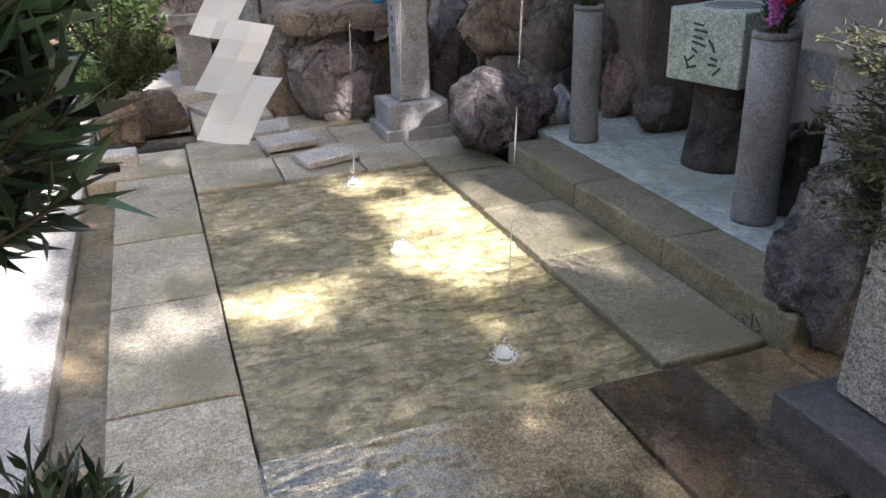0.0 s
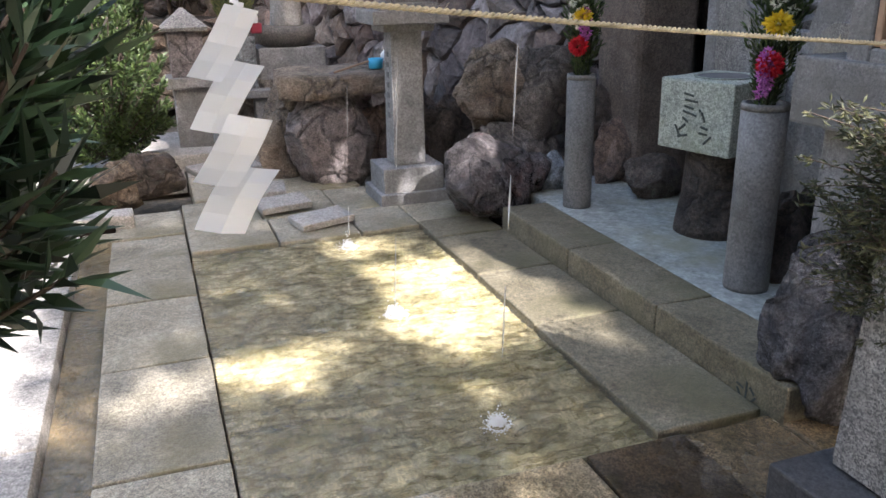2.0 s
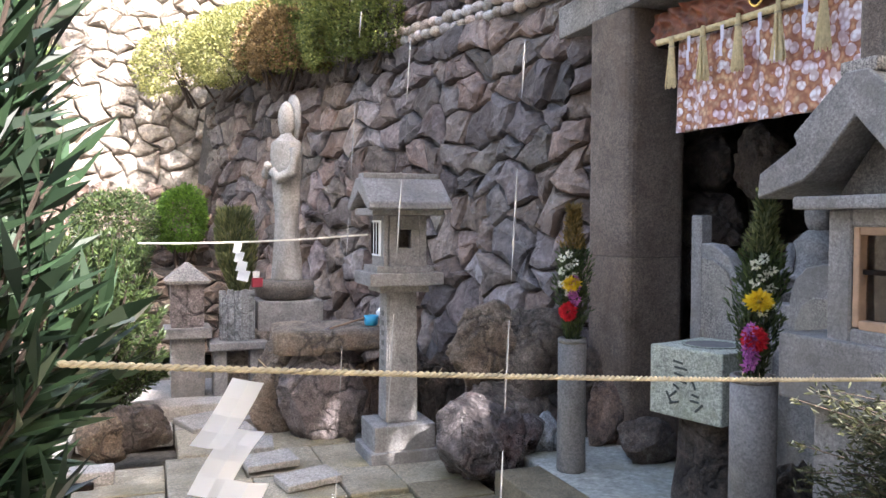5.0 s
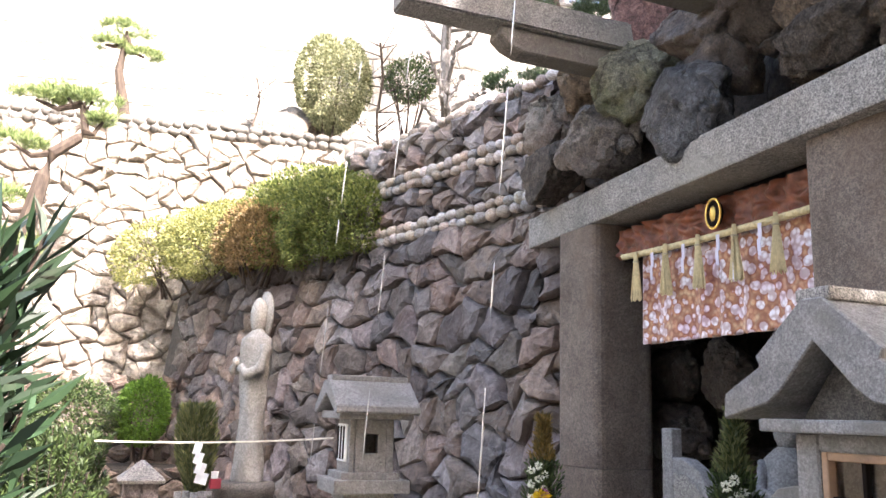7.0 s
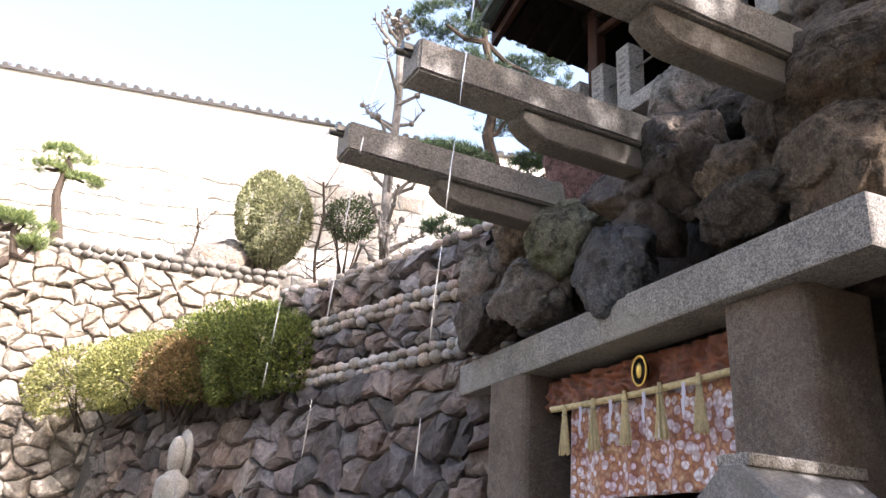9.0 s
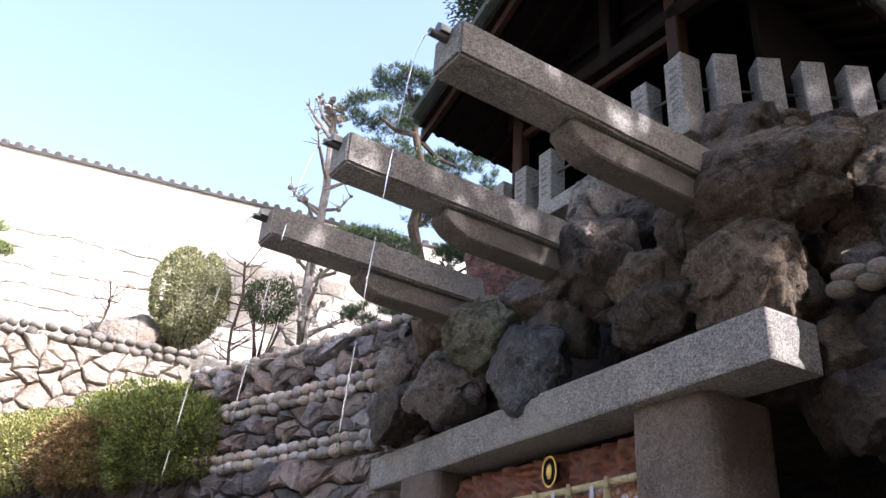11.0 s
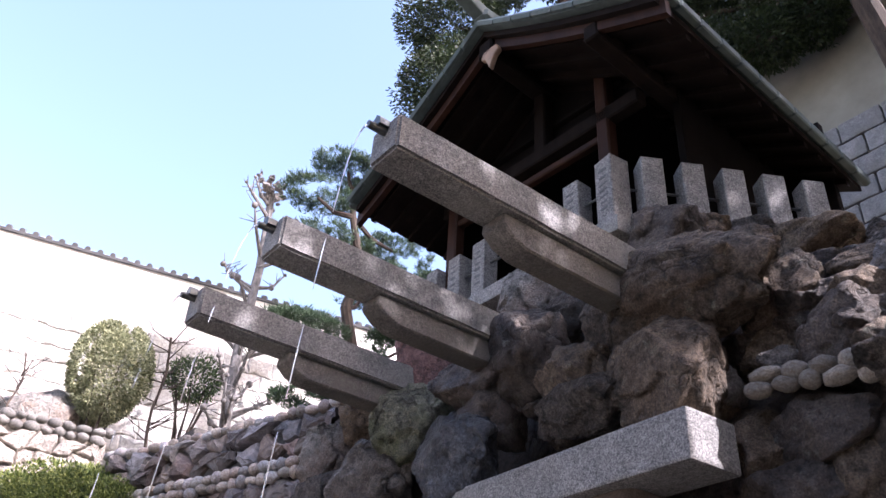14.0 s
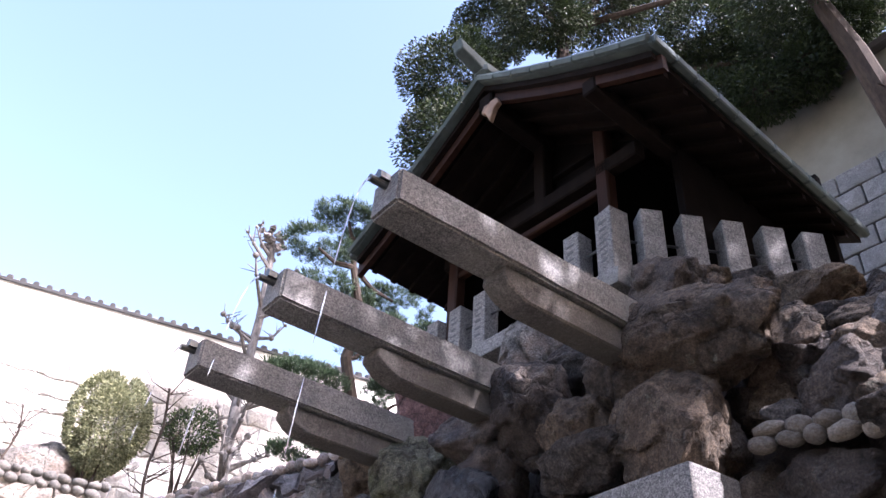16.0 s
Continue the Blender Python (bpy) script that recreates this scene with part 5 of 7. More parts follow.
for k in range(44):
    y, z = 0.85 + 0.26 * (k % 4) + rng.uniform(-0.07, 0.07), 0.2 + 0.28 * (k // 4) + rng.uniform(-0.07, 0.07)
    r = rng.uniform(0.30, 0.44)
    rock((3.52 + rng.uniform(-0.06, 0.08), y, z), (r, r * rng.uniform(0.8, 1.2), r * rng.uniform(0.7, 1.1)), 560 + k, (R_DARK, R_GREY, R_BROWN, R_ROUGH)[k % 4], "dark rock stacked beside the grotto", turn=rng.uniform(0, 90))
for k in range(12):
    y, z = 2.9 + 0.55 * (k % 5) + rng.uniform(-0.1, 0.1), 0.5 + 0.75 * (k // 5) + rng.uniform(-0.1, 0.1)
    r = rng.uniform(0.6, 0.85)
    rock((4.55, y, z), (r, r, r * 0.85), 600 + k, R_DARK, "dark rock in the back of the grotto", turn=rng.uniform(0, 90))

# flat table stone with ladle
solid("table_stone", rough_box((0, 0, 0), (0.98, 0.66, 0.17), 0.04, 0.035, 700, None, 6), R_TAN, "flat topped table stone resting on upright rocks", "rock", "", "", True, pose(1.38, 6.12, 0.72, 0, 0, -8))
ladle = thing("ladle", (1.62, 6.0, 0.815), "blue plastic ladle lying on the table stone", "ladle")
part("cup", revolve([(0.045, 0), (0.052, 0.01), (0.055, 0.075), (0.05, 0.075), (0.044, 0.015)], 20), BLUE_PL, ladle, "blue cup", True)
part("handle", tube([(-0.04, 0, 0.06), (-0.34, -0.1, 0.0)], 0.008, 6), WOOD_LT, ladle, "thin wooden handle")
part("white_cup", revolve([(0.035, 0), (0.052, 0.07), (0.048, 0.07), (0.03, 0.006)], 20), PAPER, ladle, "white cup", True, pose(0.07, 0.04, 0.07, 25, 50, 0))

# loose pale slabs on the paving
for k, (x, y, w, d, a, z) in enumerate(((0.93, 4.92, 0.36, 0.24, 14, 0.03), (0.75, 5.32, 0.34, 0.26, 8, 0.045), (0.66, 5.75, 0.36, 0.28, -6, 0.035), (0.58, 6.15, 0.34, 0.3, 10, 0.04), (0.5, 6.6, 0.5, 0.4, 20, 0.03))):
    solid("loose_slab", rough_box((0, 0, 0), (w, d, 0.045), 0.01, 0.004, 800 + k), PAVE_PALE, "loose pale grey stone slab lying on the paving", "slab", "loose slabs", m=pose(x, y, z, 2, -2, a))
solid("step_stone", rough_box((0.45, 6.95, 0.05), (1.3, 0.3, 0.14), 0.02, 0.012, 820), PAVE_PALE, "low worn step stone across the yard", "step")

# ---- stone lantern ----
lan = thing("stone_lantern", pose(1.63, 5.33, 0) @ Matrix.Diagonal((0.95, 0.95, 0.965, 1)), "tall grey stone lantern with small gabled roof", "lantern")
part("plinth", rough_box((0, 0, 0.03), (0.52, 0.46, 0.10), 0.01, 0.003, 1), GREY_ST, lan)
part("base_block", rough_box((0, 0, 0.165), (0.45, 0.38, 0.18), 0.012, 0.003, 2), GREY_ST, lan)
bb = bmesh.new()
bmesh.ops.create_cube(bb, size=1, matrix=pose(0, 0, 0.725) @ Matrix.Diagonal((0.235, 0.22, 0.94, 1)))
for vv in bb.verts:
    if vv.co.z > 0.7:
        vv.co.x *= 0.93
        vv.co.y *= 0.93
bmesh.ops.bevel(bb, geom=bb.edges[:], offset=0.012, segments=2, affect="EDGES")
shaft = part("shaft", bb, GREY_ST, lan)
rng = random.Random(2)
for k in range(7):
    part("inscription_bar", box((-0.116, 0, 1.02 - 0.07 * k), (0.005, 0.05, 0.035), 0), INK_GREY, shaft)
part("neck", rough_box((0, 0, 1.20), (0.36, 0.33, 0.05), 0.008, 0.002, 3), GREY_ST, lan)
part("platform_plate", rough_box((0, 0, 1.27), (0.54, 0.46, 0.09), 0.01, 0.003, 4), GREY_ST, lan)
part("upper_step", rough_box((0, 0, 1.335), (0.42, 0.36, 0.05), 0.008, 0.002, 5), GREY_ST, lan)
fb = bmesh.new()
box((0.135, 0, 1.53), (0.06, 0.30, 0.36), 0.006, fb)
box((-0.135, 0, 1.53), (0.04, 0.30, 0.36), 0.006, fb)
box((0, 0.13, 1.53), (0.22, 0.04, 0.36), 0.006, fb)
box((0, -0.13, 1.42), (0.22, 0.04, 0.13), 0.006, fb)
box((0, -0.13, 1.66), (0.22, 0.04, 0.10), 0.006, fb)
box((-0.075, -0.13, 1.545), (0.07, 0.04, 0.14), 0.006, fb)
box((0.08, -0.13, 1.545), (0.06, 0.04, 0.14), 0.006, fb)
part("fire_box", fb, GREY_ST, lan)
lw = part("lattice_window", box((-0.162, 0, 1.55), (0.02, 0.20, 0.25), 0.003), PAPER, lan, "pale lattice window")
for k in range(3):
    part("lattice_bar", box((-0.174, -0.07 + 0.07 * k, 1.55), (0.01, 0.026, 0.22), 0.002), WOOD, lw)
part("eave_course", rough_box((0, 0, 1.735), (0.52, 0.50, 0.05), 0.008, 0.003, 6), GREY_ST, lan)
part("roof", prism([(-0.31, 1.755), (-0.30, 1.80), (-0.07, 1.97), (0.07, 1.97), (0.30, 1.80), (0.31, 1.755), (0.27, 1.745), (0.0, 1.88), (-0.27, 1.745)], 0.60, "x", 0.006), GREY_ST, lan, "gabled stone roof", False, pose(-0.30, 0, 0))
part("ridge", rough_box((0, 0, 1.985), (0.56, 0.15, 0.04), 0.008, 0.002, 7), GREY_ST, lan)

# ---- flower vases ----
def vase(x, y, h, r, sd, lean):
    t = thing("stone_vase", (x, y, 0.12), "tall cylindrical grey stone vase on the platform", "vase", "two flower vases")
    bb = revolve([(r * 0.98, 0), (r, 0.02), (r * 0.97, h * 0.5), (r * 0.985, h - 0.03), (r * 0.78, h - 0.03), (r * 0.77, h - 0.12)], 36)
    part("body", bb, VASE_ST, t, "", True)
    part("rim", revolve([(r * 0.79, h - 0.028), (r * 1.0, h - 0.028), (r * 1.005, h - 0.01), (r * 0.97, h), (r * 0.82, h), (r * 0.79, h - 0.02)], 36), VASE_ST, t, "smooth worn stone rim", True)
    f = thing("flower_bouquet", (x, y, 0.12 + h - 0.1), "bouquet of cypress, red, yellow, purple and white flowers", "bouquet", "two bouquets")
    rng = np.random.default_rng(sd)
    n = 3000
    hh = rng.random(n) ** 0.8
    ang = rng.uniform(0, 6.283, n)
    rad = (0.03 + 0.06 * np.sin(np.clip(hh * 1.15, 0, 1) * math.pi) * (1 + 0.55 * np.sin(ang * 3 + hh * 17))) * np.sqrt(rng.random(n))
    lx, ly = lean
    pts = np.stack([rad * np.cos(ang) + lx * hh ** 1.5, rad * np.sin(ang) + ly * hh ** 1.5, 0.08 + hh * 0.80], 1)
    dirs = np.stack([np.cos(ang) * 0.6, np.sin(ang) * 0.6, np.full(n, 0.9)], 1) + rng.normal(scale=0.3, size=(n, 3))
    top = pts[:, 2] > 0.62
    add_leaves("cypress_spray", f, pts[~top], dirs[~top], 0.045, 0.011, LEAF_SHRUB, sd, "dark green cypress spray")
    add_leaves("cypress_tip", f, pts[top], dirs[top], 0.045, 0.010, LEAF_ORANGE if sd % 2 else LEAF_CYP, sd + 1, "faded olive and orange tips")
    def bloom(name, cx, cy, cz, r2, count, mt, ln, lab, flat=1.0):
        d = rng.normal(size=(count, 3))
        d /= np.linalg.norm(d, axis=1, keepdims=True)
        p3 = np.array([cx, cy, cz]) + d * r2 * 0.5 * np.array([1, 1, flat])
        add_leaves(name, f, p3, d * np.array([1, 1, flat]) + 0.02, ln, ln * 0.5, mt, sd + count, lab)
    fx, fy = -0.07, -0.09
    bloom("red_flower", fx - 0.01, fy, 0.27, 0.055, 420, PETAL_RED, 0.03, "red carnation")
    for k in range(8):
        bloom("purple_flower", fx - 0.045 + 0.012 * (k % 3) + (0.06 if sd % 2 else 0), fy - 0.005, 0.16 + 0.022 * k + (0.14 if sd % 2 else 0), 0.026, 60, PETAL_PINK, 0.02, "purple stock flower")
    bloom("yellow_flower", fx + 0.01, fy, 0.43, 0.05, 300, PETAL_YEL, 0.035, "yellow chrysanthemum", 0.6)
    for k in range(10):
        bloom("white_flower", fx + 0.05 * math.sin(k * 2.1) + (0.0 if sd % 2 else 0.05), fy + 0.02, 0.38 + 0.025 * k, 0.018, 40, PETAL_WHT, 0.018, "white snapdragon")
    bb = bmesh.new()
    for k in range(9):
        a = k * 0.7
        tube([(0.03 * math.cos(a), 0.03 * math.sin(a), 0), (0.05 * math.cos(a), 0.05 * math.sin(a), 0.3), (0.05 * math.cos(a) + lx * 0.5, 0.05 * math.sin(a) + ly * 0.5, 0.6)], 0.004, 5, bb)
    tagged(part("stalk", bb, LEAF_SHRUB, f), "", "", "", "stuff")


vase(2.40, 4.28, 0.80, 0.086, 1, (0.0, 0.0))
vase(2.46, 2.80, 0.84, 0.100, 2, (0.06, 0.0))

# ---- inscribed basin block on its stand ----
basin = thing("stone_basin", pose(2.84, 3.56, 0.12, 0, 0, 16), "square greenish stone basin with carved characters on a round stand", "basin")
part("stand", revolve([(0.20, 0), (0.195, 0.06), (0.17, 0.22), (0.16, 0.48)], 28), R_DARK, basin, "rough dark round stand", True)
bb = rough_box((0, 0, 0.655), (0.45, 0.45, 0.37), 0.012, 0.004, 31)
body = part("block", bb, GREEN_ST, basin, "speckled greenish stone block")
part("bowl_rim", revolve([(0.15, 0.838), (0.155, 0.848), (0.14, 0.848), (0.13, 0.832)], 28), GREEN_ST, basin)
# flat dark disc on the solid block, for the shade in the bowl
part("bowl_hollow", revolve([(0.135, 0.834), (0.135, 0.845)], 28), INK_GREY, basin, "flat dark disc standing in for the shaded bowl hollow")
# brush-carved strokes
strokes = ((-0.035, 0.82, 0.07, 8), (-0.02, 0.79, 0.09, 4), (-0.03, 0.755, 0.07, 10), (0.03, 0.745, 0.018, 70), (-0.025, 0.725, 0.10, 12), (0.05, 0.715, 0.06, 65), (-0.045, 0.69, 0.05, 30), (-0.06, 0.65, 0.06, -40), (-0.085, 0.63, 0.07, 60), (-0.055, 0.605, 0.07, -15), (0.06, 0.66, 0.05, 12), (0.055, 0.63, 0.06, 4), (0.08, 0.60, 0.07, -45))
for yy, zz, ln, an in strokes:
    part("carved_stroke", box((0, 0, 0), (0.006, ln * 0.9, 0.012), 0.003), INK, body, "", False, pose(-0.2265, -yy * 1.15, zz - 0.055, an, 0, 0))
for k in range(6):
    part("carved_stroke", box((0.03 * (k % 2), -0.2265, 0.76 - 0.045 * k), (0.07, 0.005, 0.012), 0.002), INK, body)

# ---- stone railing panels behind the basin ----
rail = thing("stone_railing", pose(0, -0.12, 1.55) @ Matrix.Diagonal((1.08, 1.08, 1.08, 1)) @ pose(0, 0, -1.55), "grey stone railing with framed panels in the grotto", "railing")
part("end_post", rough_box((2.91, 3.86, 0.89), (0.07, 0.09, 1.52), 0.01, 0.003, 41), GREY_ST, rail)
prof = [(3.85, 0.13), (3.85, 1.50), (3.72, 1.49), (3.60, 1.43), (3.52, 1.33), (3.46, 1.22), (3.10, 1.22), (3.10, 0.13)]
part("curved_panel", prism(prof, 0.09, "x", 0.006), GREY_ST, rail, "panel with a hollow curved top", False, pose(2.88, 0, 0))
part("panel_field", prism([(3.80, 0.98), (3.80, 1.42), (3.70, 1.41), (3.60, 1.35), (3.52, 1.22), (3.50, 0.98)], 0.02, "x", 0.004), GRANITE, rail, "", False, pose(2.865, 0, 0))
part("panel_field", box((2.873, 3.65, 0.68), (0.02, 0.30, 0.52), 0.004), GRANITE, rail)
arch = [(3.08, 0.13), (3.08, 1.26), (3.05, 1.35), (2.98, 1.41), (2.88, 1.43), (2.70, 1.43), (2.70, 0.13)]
part("arched_panel", prism(arch, 0.09, "x", 0.006), GREY_ST, rail, "panel with a rounded shoulder", False, pose(2.80, 0, 0))
part("panel_field", prism([(3.03, 0.95), (3.03, 1.15), (2.99, 1.24), (2.92, 1.28), (2.78, 1.28), (2.78, 0.95)], 0.02, "x", 0.004), GRANITE, rail, "", False, pose(2.785, 0, 0))

# ---- small stone shrine ----
shr = thing("stone_shrine", (0, -0.08, 0.058), "small grey stone shrine house with gabled roof and window", "shrine")
part("plinth", rough_box((2.74, 2.10, 0.46), (0.50, 0.95, 0.80), 0.012, 0.004, 51), GREY_ST, shr)
part("base_slab", rough_box((2.72, 2.10, 0.99), (0.64, 1.15, 0.26), 0.012, 0.004, 52), GREY_ST, shr)
part("sill_slab", rough_box((2.72, 2.08, 1.09), (0.56, 1.00, 0.06), 0.01, 0.003, 53), GREY_ST, shr)
for nm, c, sz in (
    ("jamb", (2.50, 2.42, 1.36), (0.12, 0.11, 0.50)), ("jamb", (2.50, 1.80, 1.36), (0.12, 0.11, 0.50)),
    ("head", (2.50, 2.11, 1.58), (0.12, 0.51, 0.07)), ("sill", (2.50, 2.11, 1.14), (0.12, 0.51, 0.06)),
    ("side_slab", (2.80, 2.46, 1.36), (0.48, 0.04, 0.50)), ("side_slab", (2.80, 1.77, 1.36), (0.48, 0.04, 0.50)), ("back_slab", (3.02, 2.11, 1.36), (0.04, 0.65, 0.50)),
):
    part(nm, box(c, sz, 0.008), GREY_ST, shr)
win = part("window_frame", box((2.47, 2.345, 1.36), (0.05, 0.03, 0.37), 0.004), WOOD_LT, shr, "tan timber window frame")
for c, s in (((2.47, 1.875, 1.36), (0.05, 0.03, 0.37)), ((2.47, 2.11, 1.53), (0.05, 0.44, 0.03)), ((2.47, 2.11, 1.185), (0.05, 0.44, 0.035))):
    part("frame_bar", box(c, s, 0.004), WOOD_LT, win)
for y in (2.19, 2.03):
    part("muntin", box((2.475, y, 1.36), (0.03, 0.018, 0.32), 0.002), WOOD, win)
part("muntin", box((2.475, 2.11, 1.38), (0.028, 0.44, 0.018), 0.002), WOOD, win)
pane = part("pane", box((2.485, 2.11, 1.36), (0.004, 0.44, 0.32), 0), GLASS, win)
pane.visible_shadow = False
part("eave_moulding", rough_box((2.68, 2.11, 1.635), (0.62, 0.95, 0.05), 0.01, 0.002, 54), GREY_ST, shr)
g = [(2.77, 1.655), (2.76, 1.755), (2.56, 1.86), (2.58, 1.90), (2.335, 2.10), (2.235, 2.10), (1.99, 1.90), (2.01, 1.86), (1.79, 1.76), (1.76, 1.66), (2.05, 1.72), (2.12, 1.77), (2.285, 1.94), (2.45, 1.77), (2.52, 1.72)]
part("gable_roof", prism(g, 0.62, "x", 0.006), GREY_ST, shr, "stone gable roof with stepped eaves", False, pose(2.36, 0, 0))
part("gable_field", prism([(2.52, 1.64), (2.285, 1.93), (2.05, 1.64)], 0.05, "x"), GRANITE_DK, shr, "", False, pose(2.52, 0, 0))
part("ridge", rough_box((2.70, 2.285, 2.115), (0.66, 0.16, 0.05), 0.01, 0.003, 55), GRANITE, shr)

# ---- statue ----
FIG_AT = pose(3.62, 3.62, 1.12, 0, 0, -45)
rock((3.70, 3.66, 0.66), (0.6, 0.6, 1.05), 731, R_GREY, "grey rock carrying a small stone figure", 0.2)
st = bmesh.new()
revolve([(0.20, 0), (0.19, 0.10), (0.165, 0.35), (0.15, 0.7), (0.165, 0.95), (0.21, 1.12), (0.215, 1.25), (0.19, 1.36), (0.10, 1.42), (0.065, 1.46)], 24, 1.05, 0.8, st)
revolve([(0.05, 1.43), (0.075, 1.47), (0.092, 1.55), (0.092, 1.62), (0.085, 1.67), (0.062, 1.72), (0.045, 1.75), (0.012, 1.77)], 20, 1.0, 1.05, st)
tube([(-0.20, 0.0, 1.28), (-0.25, -0.06, 1.08), (-0.14, -0.17, 1.06), (-0.02, -0.2, 1.14)], [0.075, 0.07, 0.06, 0.045], 10, st)
tube([(0.20, 0.0, 1.28), (0.25, -0.06, 1.06), (0.14, -0.17, 1.0), (0.03, -0.2, 1.08)], [0.075, 0.07, 0.06, 0.045], 10, st)
bmesh.ops.subdivide_edges(st, edges=[e for e in st.edges if e.calc_length() > 0.06], cuts=2, use_grid_fill=True)
for vv in st.verts:
    q = vv.co
    if q.z < 1.38:
        a = math.atan2(q.y, q.x)
        fold = 0.012 * math.sin(a * 9 + q.z * 3.5) + 0.010 * math.sin(a * 4 - q.z * 9)
        q.x += fold * math.cos(a)
        q.y += fold * math.sin(a)
bmesh.ops.create_cone(st, cap_ends=True, segments=28, radius1=0.20, radius2=0.20, depth=0.03, matrix=pose(0.0, 0.085, 1.60, 90, 0, 0) @ Matrix.Diagonal((0.8, 1.2, 1, 1)))
solid("statue", st, STATUE_ST, "weathered grey standing stone statue with a halo disc", "statue", "", "", True, pose(1.30, 7.98, 1.02, 0, 0, -72) @ Matrix.Diagonal((0.86, 0.86, 0.985, 1)))
ped = thing("statue_pedestal", (1.28, 7.98, 0), "round stone bowl pedestal on a grey block", "pedestal")
part("bowl", revolve([(0.20, 0.84), (0.27, 0.88), (0.29, 0.96), (0.28, 1.02), (0.2, 1.03)], 32), GRANITE_DK, ped, "dark round stone bowl", True)
part("block", rough_box((0.02, 0, 0.70), (0.62, 0.5, 0.29), 0.015, 0.004, 61), GREY_ST, ped)
part("lower_block", rough_box((0.0, 0.05, 0.28), (1.2, 0.6, 0.60), 0.02, 0.01, 62), R_GREY, ped)
solid("offering_box", box((0.98, 7.72, 1.03), (0.10, 0.08, 0.09), 0.008), RED_PL, "small dark red lacquered box beside the statue", "box")
solid("white_cup", revolve([(0.03, 0), (0.035, 0.06), (0.03, 0.06)], 14, c=(0.97, 7.70, 1.075)), PAPER, "small white cup on the red box", "cup")

fig = bmesh.new()
revolve([(0.19, 0), (0.20, 0.08), (0.15, 0.16), (0.13, 0.30), (0.14, 0.38), (0.08, 0.44), (0.05, 0.46)], 18, 1.0, 0.85, fig)
revolve([(0.045, 0.44), (0.075, 0.50), (0.08, 0.56), (0.06, 0.62), (0.02, 0.66)], 16, 1.0, 1.0, fig)
tube([(-0.12, 0, 0.36), (-0.17, -0.06, 0.2), (-0.02, -0.15, 0.16)], [0.05, 0.045, 0.035], 8, fig)
tube([(0.12, 0, 0.36), (0.17, -0.06, 0.2), (0.02, -0.15, 0.16)], [0.05, 0.045, 0.035], 8, fig)
solid("statue", fig, GREY_ST, "small seated grey stone figure on a rock in the grotto", "statue", "", "", True, FIG_AT)

# planter with evergreen
pl = thing("stone_planter", (0.80, 7.75, 0), "pale bluish stone planter holding an evergreen sprig", "planter")
part("table", rough_box((0, 0, 0.46), (0.52, 0.4, 0.07), 0.012, 0.004, 63), GREY_ST, pl)
part("leg", rough_box((-0.16, 0, 0.2), (0.12, 0.3, 0.44), 0.012, 0.004, 64), GREY_ST, pl)
part("leg", rough_box((0.16, 0, 0.2), (0.12, 0.3, 0.44), 0.012, 0.004, 65), GREY_ST, pl)
for k in range(5):
    part("stave", rough_box((-0.13 + 0.065 * k, -0.10 + 0.03 * abs(k - 2) ** 1.5, 0.73), (0.062, 0.05, 0.46 + 0.02 * (k % 2)), 0.008, 0.002, 66 + k), R_BLUE, pl)
part("core", box((0, 0.05, 0.70), (0.28, 0.22, 0.40), 0.01), R_BLUE, pl)
ev = thing("evergreen_sprig", (0.82, 7.75, 0.92), "tall faded evergreen sprig in the stone planter", "sprig")
rng2 = np.random.default_rng(6)
n = 3500
hh = rng2.random(n)
ang = rng2.uniform(0, 6.28, n)
rad = (0.06 + 0.12 * np.sin(hh * 2.6)) * np.sqrt(rng2.random(n))
pts = np.stack([rad * np.cos(ang) - 0.05 * hh, rad * np.sin(ang), hh * 0.78], 1)
dirs = np.stack([np.cos(ang) * 0.6, np.sin(ang) * 0.6, np.full(n, 1.0)], 1)
add_leaves("foliage", ev, pts, dirs, 0.07, 0.016, LEAF_CYP, 3)
part("stem", tube([(0, 0, -0.1), (-0.02, 0, 0.4), (-0.05, 0, 0.75)], [0.012, 0.009, 0.004], 6), BARK, ev)

# small roofed stone lantern
sl = thing("small_lantern", (0.36, 7.85, 0), "small stone lantern with pale pyramid roof", "lantern")
part("post", rough_box((0, 0, 0.26), (0.30, 0.28, 0.56), 0.015, 0.006, 71), GREY_ST, sl)
part("plate", rough_box((0, 0, 0.58), (0.42, 0.38, 0.10), 0.012, 0.004, 72), GREY_ST, sl)
part("house", rough_box((0, 0, 0.83), (0.29, 0.28, 0.42), 0.01, 0.004, 73), R_PURP, sl, "brownish stone house block")
bb = revolve([(0.27, 1.03), (0.28, 1.06), (0.10, 1.17), (0.02, 1.22)], 4)
bmesh.ops.rotate(bb, verts=bb.verts, cent=(0, 0, 0), matrix=Matrix.Rotation(radians(45), 3, "Z"))
part("roof", bb, GRANITE, sl, "pale stone pyramid roof")

# low ruin of stones by the channel
solid("drain_stone", rough_box((-0.42, 5.38, 0.03), (0.46, 0.2, 0.10), 0.02, 0.01, 830), PAVE_PALE, "pale worn stone beside the drain opening", "stone")
solid("drain_board", box((-0.42, 5.25, 0.005), (0.24, 0.06, 0.05), 0.006), WOOD, "dark wet board in the drain opening", "board")

# granite gate post near the path
gp = thing("gate_post", (1.835, 1.37, 0), "pale granite post on a dark stepped base", "post")
part("base", rough_box((0, 0, 0.055), (0.50, 0.50, 0.15), 0.010, 0.003, 81), BASE_DK, gp, "dark granite base")
bb = bmesh.new()
bmesh.ops.create_cube(bb, size=1, matrix=pose(0.03, 0, 0.455) @ Matrix.Diagonal((0.26, 0.37, 0.66, 1)))
